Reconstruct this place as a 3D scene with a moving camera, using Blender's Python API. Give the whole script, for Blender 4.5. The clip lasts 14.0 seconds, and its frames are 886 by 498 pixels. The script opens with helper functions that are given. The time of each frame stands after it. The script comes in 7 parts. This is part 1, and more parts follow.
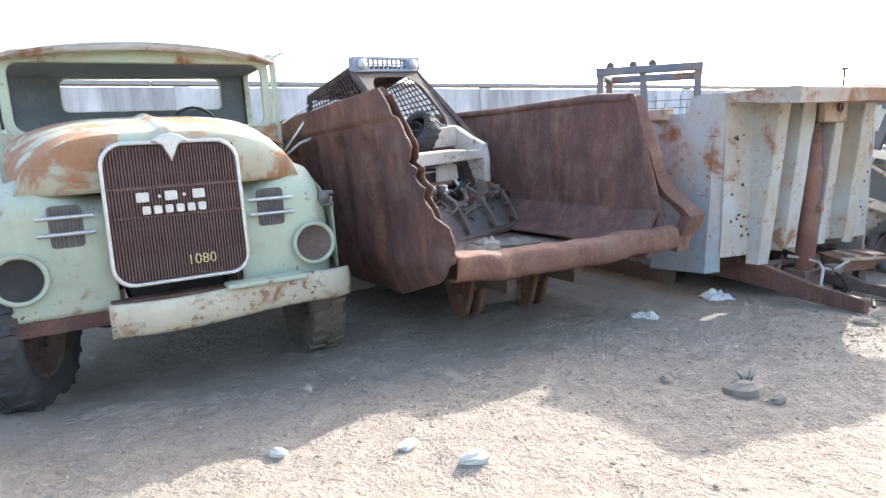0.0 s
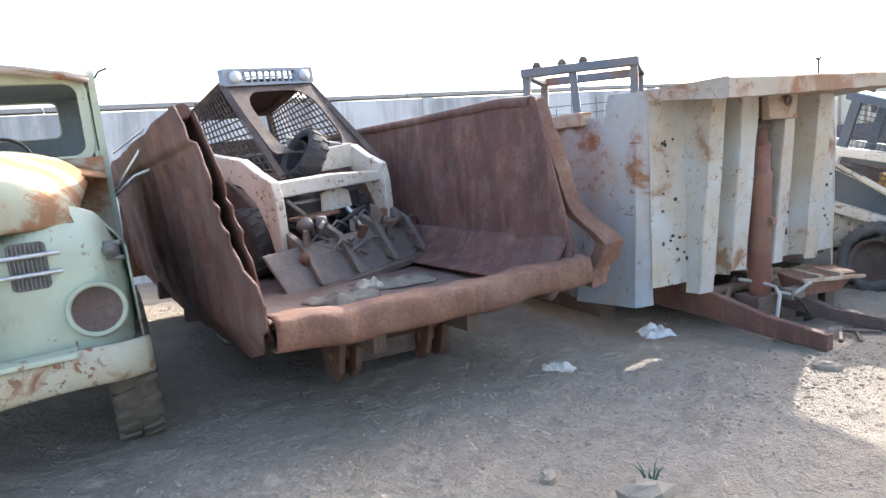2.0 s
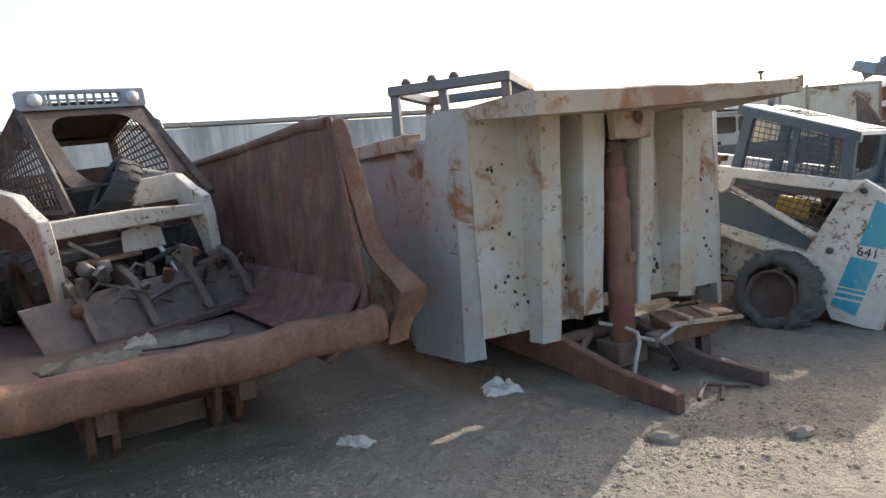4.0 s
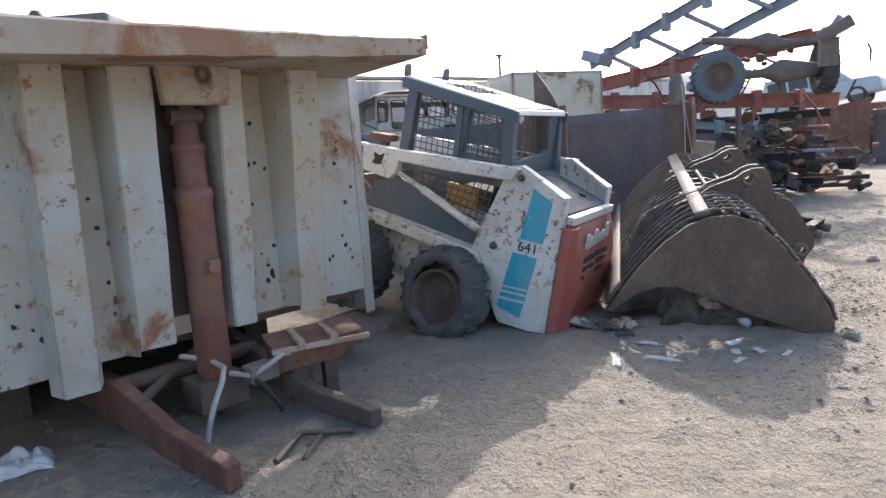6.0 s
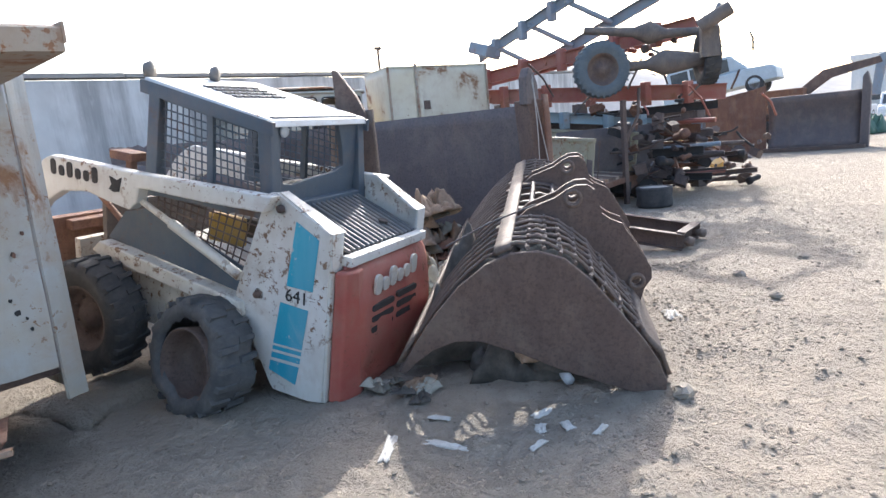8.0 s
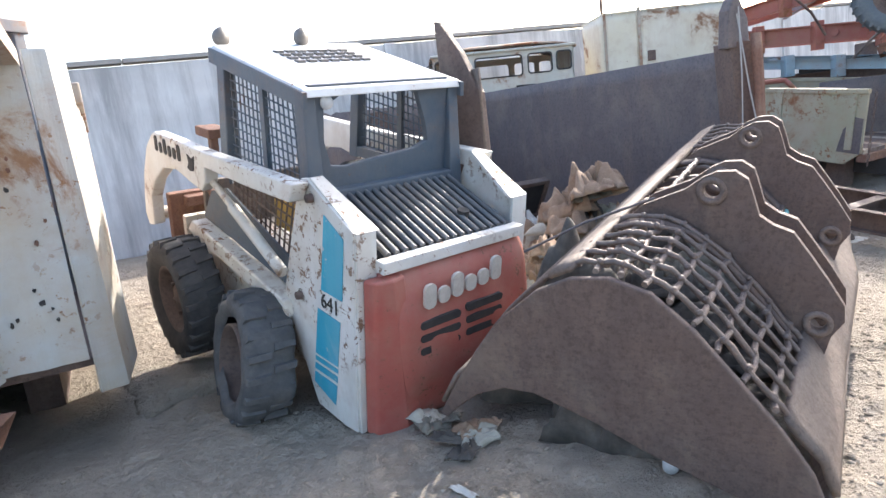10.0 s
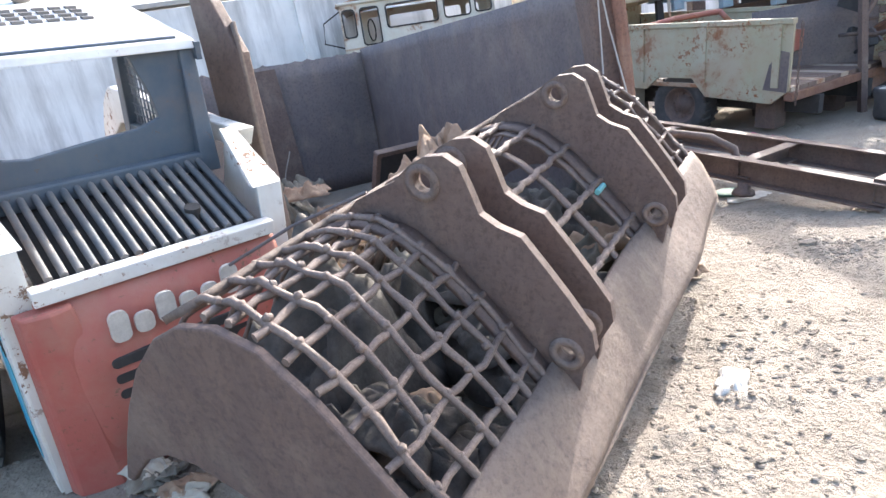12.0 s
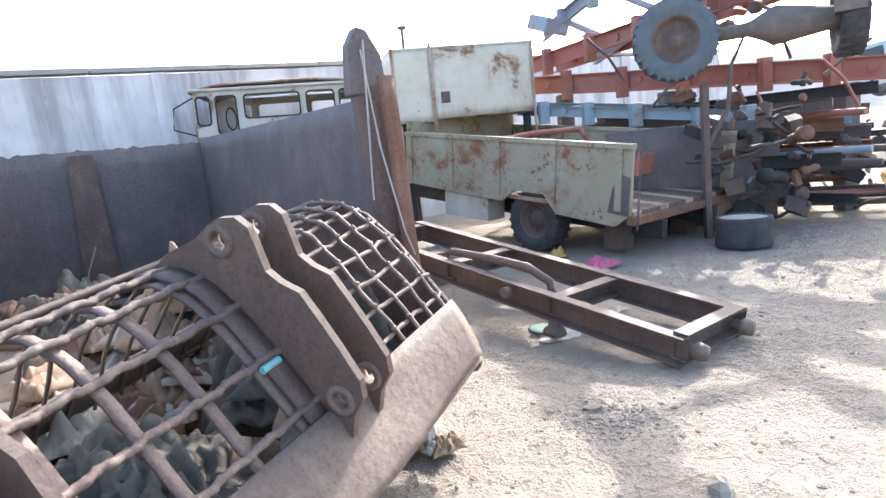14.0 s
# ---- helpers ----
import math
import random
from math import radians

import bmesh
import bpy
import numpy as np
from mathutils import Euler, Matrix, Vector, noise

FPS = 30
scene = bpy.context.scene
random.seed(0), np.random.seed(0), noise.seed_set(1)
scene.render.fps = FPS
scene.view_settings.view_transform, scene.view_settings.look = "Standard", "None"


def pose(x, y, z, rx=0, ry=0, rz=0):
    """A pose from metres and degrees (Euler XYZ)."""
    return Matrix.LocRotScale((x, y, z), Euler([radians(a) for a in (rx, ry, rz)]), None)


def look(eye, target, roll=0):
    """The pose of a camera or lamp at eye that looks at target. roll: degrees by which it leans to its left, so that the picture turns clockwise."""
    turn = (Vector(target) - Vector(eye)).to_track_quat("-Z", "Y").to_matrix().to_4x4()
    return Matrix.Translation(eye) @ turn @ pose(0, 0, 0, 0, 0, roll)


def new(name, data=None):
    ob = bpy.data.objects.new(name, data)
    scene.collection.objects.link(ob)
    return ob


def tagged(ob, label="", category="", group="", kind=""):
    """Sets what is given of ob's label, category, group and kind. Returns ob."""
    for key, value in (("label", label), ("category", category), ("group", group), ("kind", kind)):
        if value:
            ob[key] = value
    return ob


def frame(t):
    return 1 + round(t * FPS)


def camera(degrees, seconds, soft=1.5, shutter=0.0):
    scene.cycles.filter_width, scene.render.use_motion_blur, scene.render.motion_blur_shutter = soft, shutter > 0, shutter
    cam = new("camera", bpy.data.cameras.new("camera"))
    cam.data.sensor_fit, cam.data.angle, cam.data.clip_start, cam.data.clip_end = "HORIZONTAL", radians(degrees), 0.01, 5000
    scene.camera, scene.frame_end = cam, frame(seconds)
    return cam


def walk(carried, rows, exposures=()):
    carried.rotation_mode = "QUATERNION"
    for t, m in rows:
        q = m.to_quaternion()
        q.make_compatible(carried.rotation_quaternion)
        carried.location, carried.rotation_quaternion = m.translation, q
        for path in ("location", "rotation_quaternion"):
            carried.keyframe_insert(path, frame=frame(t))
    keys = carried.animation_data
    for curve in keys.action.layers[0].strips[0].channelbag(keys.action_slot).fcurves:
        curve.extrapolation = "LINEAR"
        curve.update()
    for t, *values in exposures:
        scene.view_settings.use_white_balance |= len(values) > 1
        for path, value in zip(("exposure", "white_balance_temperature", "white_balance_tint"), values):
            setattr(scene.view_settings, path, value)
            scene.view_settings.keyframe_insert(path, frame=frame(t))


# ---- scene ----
cam = camera(70.0, 14.0)
PATH = [
    (0, (0.034, -0.174, 1.55), (-0.013, 1.804, 1.255), -1.1),
    (0.5, (0.212, 0.152, 1.538), (0.147, 2.125, 1.217), -3.4),
    (1, (0.528, 0.375, 1.558), (0.26, 2.334, 1.254), -1.9),
    (1.5, (0.855, 0.653, 1.526), (0.672, 2.626, 1.249), -4.6),
    (2, (1.06, 0.956, 1.607), (1.015, 2.938, 1.344), -3.9),
    (2.2, (1.188, 1.018, 1.594), (1.026, 3.003, 1.412), -4.0),
    (4.3, (2.701, 1.972, 1.581), (2.774, 3.96, 1.371), -5.4),
    (4.5, (2.869, 2.117, 1.553), (3.231, 4.073, 1.34), -3.9),
    (5, (3.212, 2.398, 1.531), (3.862, 4.273, 1.275), -5.7),
    (5.5, (3.638, 2.567, 1.503), (4.166, 4.481, 1.257), -4.0),
    (6, (4.03, 2.796, 1.478), (4.615, 4.683, 1.168), -4.0),
    (6.5, (4.366, 2.999, 1.518), (5.162, 4.812, 1.238), -5.7),
    (7, (4.797, 3.047, 1.502), (5.313, 4.959, 1.219), -2.8),
    (7.5, (5.156, 3.192, 1.524), (5.746, 5.072, 1.184), -5.4),
    (8, (5.474, 3.437, 1.548), (6.243, 5.25, 1.201), -5.4),
    (8.5, (5.722, 3.553, 1.5), (6.418, 5.405, 1.204), -5.1),
    (8.7, (5.92, 3.659, 1.516), (6.35, 5.587, 1.205), -4.5),
    (10.8, (7.161, 4.486, 1.451), (7.099, 6.432, 0.994), -7.2),
    (11, (7.297, 4.59, 1.434), (7.448, 6.523, 0.945), -6.7),
    (11.5, (7.567, 4.786, 1.417), (7.836, 6.705, 0.92), -9.8),
    (12, (7.932, 4.876, 1.413), (7.897, 6.801, 0.871), -10.0),
    (12.5, (8.199, 5.088, 1.402), (8.213, 7.022, 0.894), -9.3),
    (13, (8.413, 5.285, 1.431), (8.52, 7.21, 0.9), -9.5),
    (13.5, (8.723, 5.39, 1.425), (8.732, 7.319, 0.896), -7.8),
    (14, (8.997, 5.514, 1.463), (9.246, 7.473, 1.145), -5.6),
]
walk(cam, [(t, look(eye, target, roll)) for t, eye, target, roll in PATH], [(0, 2.25, 6350, 10), (1, 1.92, 6400, 10), (2, 2.22, 6450, 10), (4.5, 1.15, 6900, 9), (5, 1.32, 6350, 10), (5.5, 1.18, 6300, 10), (6, 1.34, 6200, 10), (6.5, 1.58, 6150, 10), (7, 1.05, 6100, 10), (7.5, 1.68, 6200, 10), (8, 1.58, 6150, 10), (8.5, 1.33, 6150, 10), (11, 2.4, 6600, 11), (11.5, 2.2, 6450, 11), (12.5, 2.36, 6250, 10), (13, 2.24, 6200, 10), (14, 2.24, 6150, 10)])
from mathutils.geometry import tessellate_polygon

# ---- light ----
SUN_TO = Vector((0.90, 1.30, 1.0)).normalized()
sun = new("sun", bpy.data.lights.new("sun", "SUN"))
sun.data.energy, sun.data.angle, sun.data.color = 2.1, radians(0.6), (1.0, 0.95, 0.88)
sun.matrix_world = look((0, 0, 30), Vector((0, 0, 30)) - SUN_TO)
world = bpy.data.worlds.new("sky")
scene.world = world
world.use_nodes = True
sky = world.node_tree.nodes.new("ShaderNodeTexSky")
sky.sky_type, sky.sun_disc = "NISHITA", False
sky.sun_elevation = math.asin(SUN_TO.z)
sky.sun_rotation = math.atan2(SUN_TO.x, SUN_TO.y)
sky.air_density, sky.dust_density, sky.ozone_density = 1.0, 4.0, 1.0
world.node_tree.nodes["Background"].inputs["Strength"].default_value = 0.15
world.node_tree.links.new(sky.outputs[0], world.node_tree.nodes["Background"].inputs["Color"])

# ---- materials ----


class Nodes:
    """A small wrapper to write node materials in few lines."""

    def __init__(self, name):
        self.mat = bpy.data.materials.new(name)
        self.mat.use_nodes = True
        self.tree = self.mat.node_tree
        self.bsdf = self.tree.nodes["Principled BSDF"]
        self.co = self.tree.nodes.new("ShaderNodeTexCoord").outputs["Object"]

    def link(self, a, b):
        self.tree.links.new(a, b)

    def noise(self, scale, detail=6.0, rough=0.6, stretch=None, warp=0.0, shift=0.0):
        node = self.tree.nodes.new("ShaderNodeTexNoise")
        node.inputs["Scale"].default_value = scale
        node.inputs["Detail"].default_value = detail
        node.inputs["Roughness"].default_value = rough
        node.inputs["Distortion"].default_value = warp
        mp = self.tree.nodes.new("ShaderNodeMapping")
        mp.inputs["Scale"].default_value = stretch or (1, 1, 1)
        mp.inputs["Location"].default_value = (shift, shift * 0.7, shift * 1.3)
        self.link(self.co, mp.inputs["Vector"])
        self.link(mp.outputs[0], node.inputs["Vector"])
        return node.outputs["Fac"]

    def step(self, value, lo, hi):
        node = self.tree.nodes.new("ShaderNodeMapRange")
        node.inputs["From Min"].default_value, node.inputs["From Max"].default_value = lo, hi
        self.link(value, node.inputs["Value"])
        return node.outputs[0]

    def math(self, op, a, b):
        node = self.tree.nodes.new("ShaderNodeMath")
        node.operation = op
        for k, v in enumerate((a, b)):
            if isinstance(v, (int, float)):
                node.inputs[k].default_value = v
            else:
                self.link(v, node.inputs[k])
        return node.outputs[0]

    def mix(self, fac, a, b):
        node = self.tree.nodes.new("ShaderNodeMix")
        node.data_type = "RGBA"
        for k, v in ((0, fac), (6, a), (7, b)):
            if isinstance(v, (int, float)):
                node.inputs[k].default_value = v
            elif isinstance(v, tuple):
                node.inputs[k].default_value = (*v, 1)
            else:
                self.link(v, node.inputs[k])
        return node.outputs[2]

    def bump(self, height, strength, distance):
        node = self.tree.nodes.new("ShaderNodeBump")
        node.inputs["Strength"].default_value = strength
        node.inputs["Distance"].default_value = distance
        self.link(height, node.inputs["Height"])
        self.link(node.outputs[0], self.bsdf.inputs["Normal"])

    def done(self, colour, rough=0.7, metal=0.0):
        for key, v in (("Base Color", colour), ("Roughness", rough), ("Metallic", metal)):
            if isinstance(v, tuple):
                self.bsdf.inputs[key].default_value = (*v, 1)
            elif isinstance(v, (int, float)):
                self.bsdf.inputs[key].default_value = v
            else:
                self.link(v, self.bsdf.inputs[key])
        return self.mat


RUST_A, RUST_B = (0.16, 0.065, 0.035), (0.30, 0.13, 0.055)


def painted(name, paint, worn, amount=0.5, chips=0.5, dust=0.25, shift=0.0, rust_a=RUST_A, rust_b=RUST_B, size=1.0, rough=0.55):
    """Old paint: two tones, sun-bleached clouds, rust patches, chips and a film of dust."""
    n = Nodes(name)
    tone = n.step(n.noise(1.3 * size, 5, 0.6, shift=shift), 0.35, 0.65)
    col = n.mix(tone, paint, worn)
    streak = n.step(n.noise(5.0 * size, 4, 0.6, (1, 1, 0.12), shift=shift + 3), 0.45, 0.7)
    col = n.mix(n.math("MULTIPLY", streak, 0.35), col, tuple(0.55 * a + 0.45 * b for a, b in zip(worn, rust_b)))
    patch = n.step(n.noise(1.7 * size, 8, 0.68, warp=0.4, shift=shift + 7), 0.70 - 0.28 * amount, 0.76 - 0.26 * amount)
    chip = n.step(n.noise(16.0 * size, 6, 0.75, shift=shift + 11), 0.67 - 0.13 * chips, 0.69 - 0.13 * chips)
    chip = n.math("MULTIPLY", chip, n.step(n.noise(2.4 * size, 3, 0.5, shift=shift + 29), 0.42, 0.58))
    halo = n.step(n.noise(1.7 * size, 8, 0.68, warp=0.4, shift=shift + 7), 0.60 - 0.28 * amount, 0.76 - 0.26 * amount)
    rust = n.mix(n.noise(22 * size, 6, 0.7), rust_a, rust_b)
    col = n.mix(n.math("MULTIPLY", halo, 0.4), col, rust_b)
    nick = n.step(n.noise(7.0 * size, 5, 0.7, (0.35, 0.35, 2.6), shift=shift + 37), 0.735 - 0.05 * chips, 0.75 - 0.05 * chips)
    bare = n.math("MAXIMUM", patch, n.math("MAXIMUM", chip, nick))
    col = n.mix(bare, col, rust)
    grime = n.step(n.noise(3.2 * size, 7, 0.7, shift=shift + 17), 0.4, 0.75)
    col = n.mix(n.math("MULTIPLY", grime, dust), col, (0.36, 0.30, 0.23))
    n.bump(n.math("ADD", n.math("SUBTRACT", n.noise(40 * size, 5, 0.7), bare), n.math("MULTIPLY", n.noise(3.5 * size, 3, 0.5), 4.0)), 0.4, 0.005)
    return n.done(col, n.step(bare, -1.6, 1.2) if rough > 0.6 else n.math("ADD", n.math("MULTIPLY", bare, 0.35), rough))


def rusted(name, a, b, c, size=1.0, shift=0.0, rough=0.8):
    """Bare rusted steel in three tones, with scale and streaks."""
    n = Nodes(name)
    col = n.mix(n.step(n.noise(1.1 * size, 6, 0.65, warp=0.3, shift=shift), 0.35, 0.65), a, b)
    col = n.mix(n.math("MULTIPLY", n.step(n.noise(6 * size, 8, 0.7, (1, 1, 0.25), shift=shift + 5), 0.48, 0.72), 0.7), col, c)
    fine = n.noise(45 * size, 5, 0.75)
    col = n.mix(n.math("MULTIPLY", n.step(fine, 0.48, 0.66), 0.6), col, tuple(0.5 * v for v in a))
    grime = n.step(n.noise(2.6 * size, 7, 0.7, shift=shift + 9), 0.5, 0.8)
    col = n.mix(n.math("MULTIPLY", grime, 0.35), col, (0.34, 0.28, 0.22))
    n.bump(n.math("ADD", n.noise(28 * size, 7, 0.75), n.math("MULTIPLY", n.noise(5 * size, 4, 0.6), 3.0)), 0.6, 0.008)
    return n.done(col, rough)


def plain(name, a, b, rough=0.7, scale=8.0, metal=0.0, bump=0.2, stretch=None):
    n = Nodes(name)
    f = n.step(n.noise(scale, 7, 0.65, stretch), 0.35, 0.68)
    g = n.step(n.noise(scale * 6, 4, 0.7, stretch, shift=4), 0.4, 0.7)
    col = n.mix(f, a, b)
    col = n.mix(n.math("MULTIPLY", g, 0.35), col, tuple(0.6 * v for v in a))
    n.bump(n.noise(scale * 5, 5, 0.7, stretch), bump, 0.01)
    return n.done(col, rough, metal)


def sand():
    n = Nodes("sandy_ground")
    big = n.step(n.noise(0.35, 6, 0.6), 0.35, 0.7)
    col = n.mix(big, (0.415, 0.355, 0.285), (0.335, 0.29, 0.232))
    col = n.mix(n.step(n.noise(2.3, 8, 0.7, shift=2), 0.45, 0.7), col, (0.45, 0.386, 0.31))
    col = n.mix(n.math("MULTIPLY", n.step(n.noise(5.5, 9, 0.75, shift=8), 0.55, 0.68), 0.55), col, (0.31, 0.26, 0.205))
    grit = n.step(n.noise(85, 3, 0.6), 0.60, 0.70)
    col = n.mix(n.math("MULTIPLY", grit, 0.5), col, (0.20, 0.175, 0.15))
    clod = n.step(n.noise(19, 5, 0.65, shift=5), 0.50, 0.66)
    col = n.mix(n.math("MULTIPLY", n.step(n.noise(33, 6, 0.75, shift=11), 0.52, 0.66), 0.4), col, (0.30, 0.25, 0.195))
    h = n.math("ADD", n.math("MULTIPLY", n.noise(7, 8, 0.7), 1.6), n.math("ADD", n.math("MULTIPLY", clod, 0.7), n.noise(45, 4, 0.7)))
    n.bump(h, 0.95, 0.034)
    return n.done(col, 0.95)


def whitewash():
    n = Nodes("whitewashed_concrete")
    col = n.mix(n.step(n.noise(0.9, 6, 0.6), 0.4, 0.65), (0.70, 0.70, 0.69), (0.56, 0.56, 0.55))
    run = n.step(n.noise(1.6, 7, 0.7, (1, 1, 0.10)), 0.44, 0.62)
    col = n.mix(n.math("MULTIPLY", run, 0.75), col, (0.27, 0.27, 0.27))
    col = n.mix(n.math("MULTIPLY", n.step(n.noise(4.5, 6, 0.7, (1, 1, 0.2), shift=6), 0.55, 0.7), 0.6), col, (0.72, 0.72, 0.71))
    n.bump(n.noise(14, 7, 0.7), 0.3, 0.01)
    return n.done(col, 0.9)


SAND = sand()
WALLPAINT = whitewash()
GREEN = painted("pale_green_paint", (0.39, 0.48, 0.37), (0.49, 0.55, 0.42), 0.36, 0.5, 0.25, 1.0)
GREENHOOD = painted("bleached_hood_paint", (0.36, 0.45, 0.35), (0.46, 0.48, 0.36), 0.80, 0.3, 0.2, 4.0, (0.26, 0.12, 0.06), (0.42, 0.22, 0.11), 1.1)
CREAM = painted("cream_bumper_paint", (0.54, 0.50, 0.36), (0.48, 0.49, 0.38), 0.66, 0.9, 0.3, 2.0)
BEDRUST = rusted("dark_red_rust", (0.092, 0.048, 0.041), (0.165, 0.078, 0.060), (0.30, 0.150, 0.092), 1.1)
CAGERUST = rusted("dark_cage_rust", (0.062, 0.048, 0.046), (0.095, 0.066, 0.058), (0.15, 0.095, 0.075), 1.6, 4.0)
LIPRUST = rusted("orange_rust", (0.14, 0.070, 0.050), (0.20, 0.098, 0.064), (0.29, 0.155, 0.085), 1.2, 3.0)
BROWNRUST = rusted("brown_rust", (0.100, 0.070, 0.062), (0.145, 0.098, 0.080), (0.19, 0.13, 0.10), 1.0, 6.0, 0.7)
DARKSTEEL = rusted("dark_weathered_steel", (0.105, 0.090, 0.094), (0.140, 0.116, 0.114), (0.175, 0.130, 0.112), 0.8, 9.0, 0.65)
BARSTEEL = rusted("bar_steel", (0.13, 0.095, 0.08), (0.20, 0.145, 0.12), (0.26, 0.19, 0.15), 2.0, 12.0, 0.6)
LIPSAND = rusted("dusty_worn_steel", (0.125, 0.092, 0.075), (0.175, 0.130, 0.104), (0.25, 0.19, 0.148), 0.9, 15.0, 0.7)
WHITERUST = painted("dirty_white_paint", (0.45, 0.515, 0.545), (0.43, 0.385, 0.30), 0.34, 0.62, 0.55, 5.0, (0.14, 0.06, 0.035), (0.36, 0.20, 0.10))
CANOPYRUST = painted("rusty_cream_paint", (0.34, 0.27, 0.20), (0.44, 0.40, 0.34), 0.72, 0.9, 0.5, 8.0, (0.20, 0.09, 0.05), (0.36, 0.19, 0.10))
BLUEGREY = painted("blue_grey_paint", (0.30, 0.37, 0.43), (0.38, 0.39, 0.37), 0.62, 0.6, 0.45, 13.0)
LOADERWHITE = painted("white_machine_paint", (0.72, 0.72, 0.70), (0.62, 0.61, 0.56), 0.20, 0.85, 0.35, 2.5, (0.10, 0.055, 0.04), (0.30, 0.17, 0.10))
ARMWHITE = painted("worn_cream_machine_paint", (0.66, 0.64, 0.58), (0.58, 0.54, 0.46), 0.42, 0.85, 0.3, 6.5, (0.12, 0.06, 0.04), (0.30, 0.18, 0.10))
LOADERRED = painted("faded_red_paint", (0.34, 0.075, 0.060), (0.40, 0.12, 0.09), 0.36, 0.6, 0.35, 3.5, (0.13, 0.06, 0.045), (0.27, 0.13, 0.08))
CYAN = painted("turquoise_paint", (0.02, 0.30, 0.44), (0.03, 0.36, 0.50), 0.05, 0.35, 0.06, 4.5, (0.5, 0.5, 0.48), (0.6, 0.6, 0.58))
SLATMETAL = painted("worn_slat_metal", (0.055, 0.07, 0.085), (0.10, 0.11, 0.12), 0.4, 0.7, 0.3, 29.5, (0.10, 0.085, 0.08), (0.22, 0.19, 0.17))
CABBLUE = painted("dark_blue_grey_paint", (0.050, 0.080, 0.115), (0.075, 0.105, 0.135), 0.25, 0.4, 0.15, 7.5, (0.09, 0.06, 0.05), (0.17, 0.11, 0.08))
SLATEDARK = painted("dark_slate_paint", (0.085, 0.115, 0.155), (0.12, 0.15, 0.185), 0.35, 0.5, 0.2, 27.5)
FRAMEBLUE = painted("slate_blue_paint", (0.19, 0.25, 0.32), (0.25, 0.30, 0.35), 0.3, 0.4, 0.2, 9.5)
REDBEAM = painted("red_oxide_paint", (0.30, 0.085, 0.070), (0.36, 0.13, 0.10), 0.45, 0.5, 0.3, 11.5)
RAMRED = painted("red_brown_ram_paint", (0.15, 0.062, 0.055), (0.20, 0.09, 0.078), 0.4, 0.5, 0.35, 14.5)
YELLOWBED = painted("faded_yellow_paint", (0.31, 0.295, 0.19), (0.37, 0.35, 0.26), 0.5, 0.9, 0.5, 16.5)
BOXCREAM = painted("cream_sheet_paint", (0.64, 0.59, 0.45), (0.68, 0.65, 0.54), 0.45, 0.25, 0.15, 19.5, (0.17, 0.08, 0.05), (0.34, 0.19, 0.10))
CABCREAM = painted("grey_cream_paint", (0.50, 0.49, 0.42), (0.57, 0.56, 0.50), 0.40, 0.3, 0.3, 21.5)
PALEBLUE = painted("pale_blue_paint", (0.22, 0.34, 0.42), (0.28, 0.38, 0.44), 0.35, 0.4, 0.3, 23.5)
RUBBER = plain("dusty_rubber", (0.040, 0.040, 0.043), (0.085, 0.080, 0.076), 0.85, 6, bump=0.35)
MUDRUBBER = plain("muddy_rubber", (0.16, 0.13, 0.10), (0.075, 0.066, 0.058), 0.9, 9, bump=0.5)
BLACK = plain("black_soot", (0.028, 0.027, 0.028), (0.05, 0.046, 0.044), 0.8, 7)
CHROME = plain("dull_aluminium", (0.66, 0.66, 0.65), (0.55, 0.54, 0.52), 0.35, 10, 0.75, 0.08)
LETTERS = plain("letter_metal", (0.72, 0.70, 0.64), (0.58, 0.55, 0.49), 0.45, 20, 0.3, 0.1)
BRASSLET = plain("brassy_numbers", (0.62, 0.50, 0.27), (0.50, 0.40, 0.22), 0.5, 20, 0.3, 0.1)
GRILLERED = rusted("grille_rust", (0.11, 0.060, 0.052), (0.15, 0.080, 0.066), (0.19, 0.105, 0.085), 2.0, 18.0, 0.7)
ENGINE = rusted("greasy_engine", (0.13, 0.112, 0.105), (0.20, 0.165, 0.14), (0.27, 0.20, 0.15), 3.0, 21.0, 0.7)
GREYMETAL = plain("grey_cast_metal", (0.20, 0.19, 0.18), (0.13, 0.12, 0.11), 0.6, 9, 0.2)
STONE = plain("pale_stone", (0.42, 0.365, 0.295), (0.33, 0.285, 0.23), 0.95, 12, bump=0.5)
DARKSTONE = plain("dark_stone", (0.27, 0.225, 0.175), (0.36, 0.305, 0.24), 0.95, 12, bump=0.5)
PLASTICBAG = plain("crumpled_plastic", (0.60, 0.62, 0.63), (0.72, 0.73, 0.73), 0.4, 9, bump=0.5)
PAPER = plain("dirty_paper", (0.66, 0.63, 0.57), (0.52, 0.48, 0.42), 0.9, 8, bump=0.4)
CARDBOARD = plain("dirty_cardboard", (0.27, 0.175, 0.115), (0.40, 0.29, 0.20), 0.9, 5, bump=0.5)
CLOTH = plain("dirty_cloth", (0.12, 0.112, 0.09), (0.24, 0.215, 0.17), 0.9, 4, bump=0.6)
TRASHCLOTH = plain("soiled_dark_cloth", (0.055, 0.050, 0.045), (0.15, 0.13, 0.11), 0.9, 5, bump=0.7)
PALECLOTH = plain("pale_sheet", (0.38, 0.35, 0.29), (0.47, 0.43, 0.35), 0.9, 5, bump=0.6)
GLASSDARK = plain("dull_glass", (0.05, 0.06, 0.07), (0.08, 0.09, 0.10), 0.15, 3, bump=0.02)
LENS = plain("clouded_lens", (0.62, 0.64, 0.66), (0.5, 0.52, 0.54), 0.2, 14, bump=0.05)
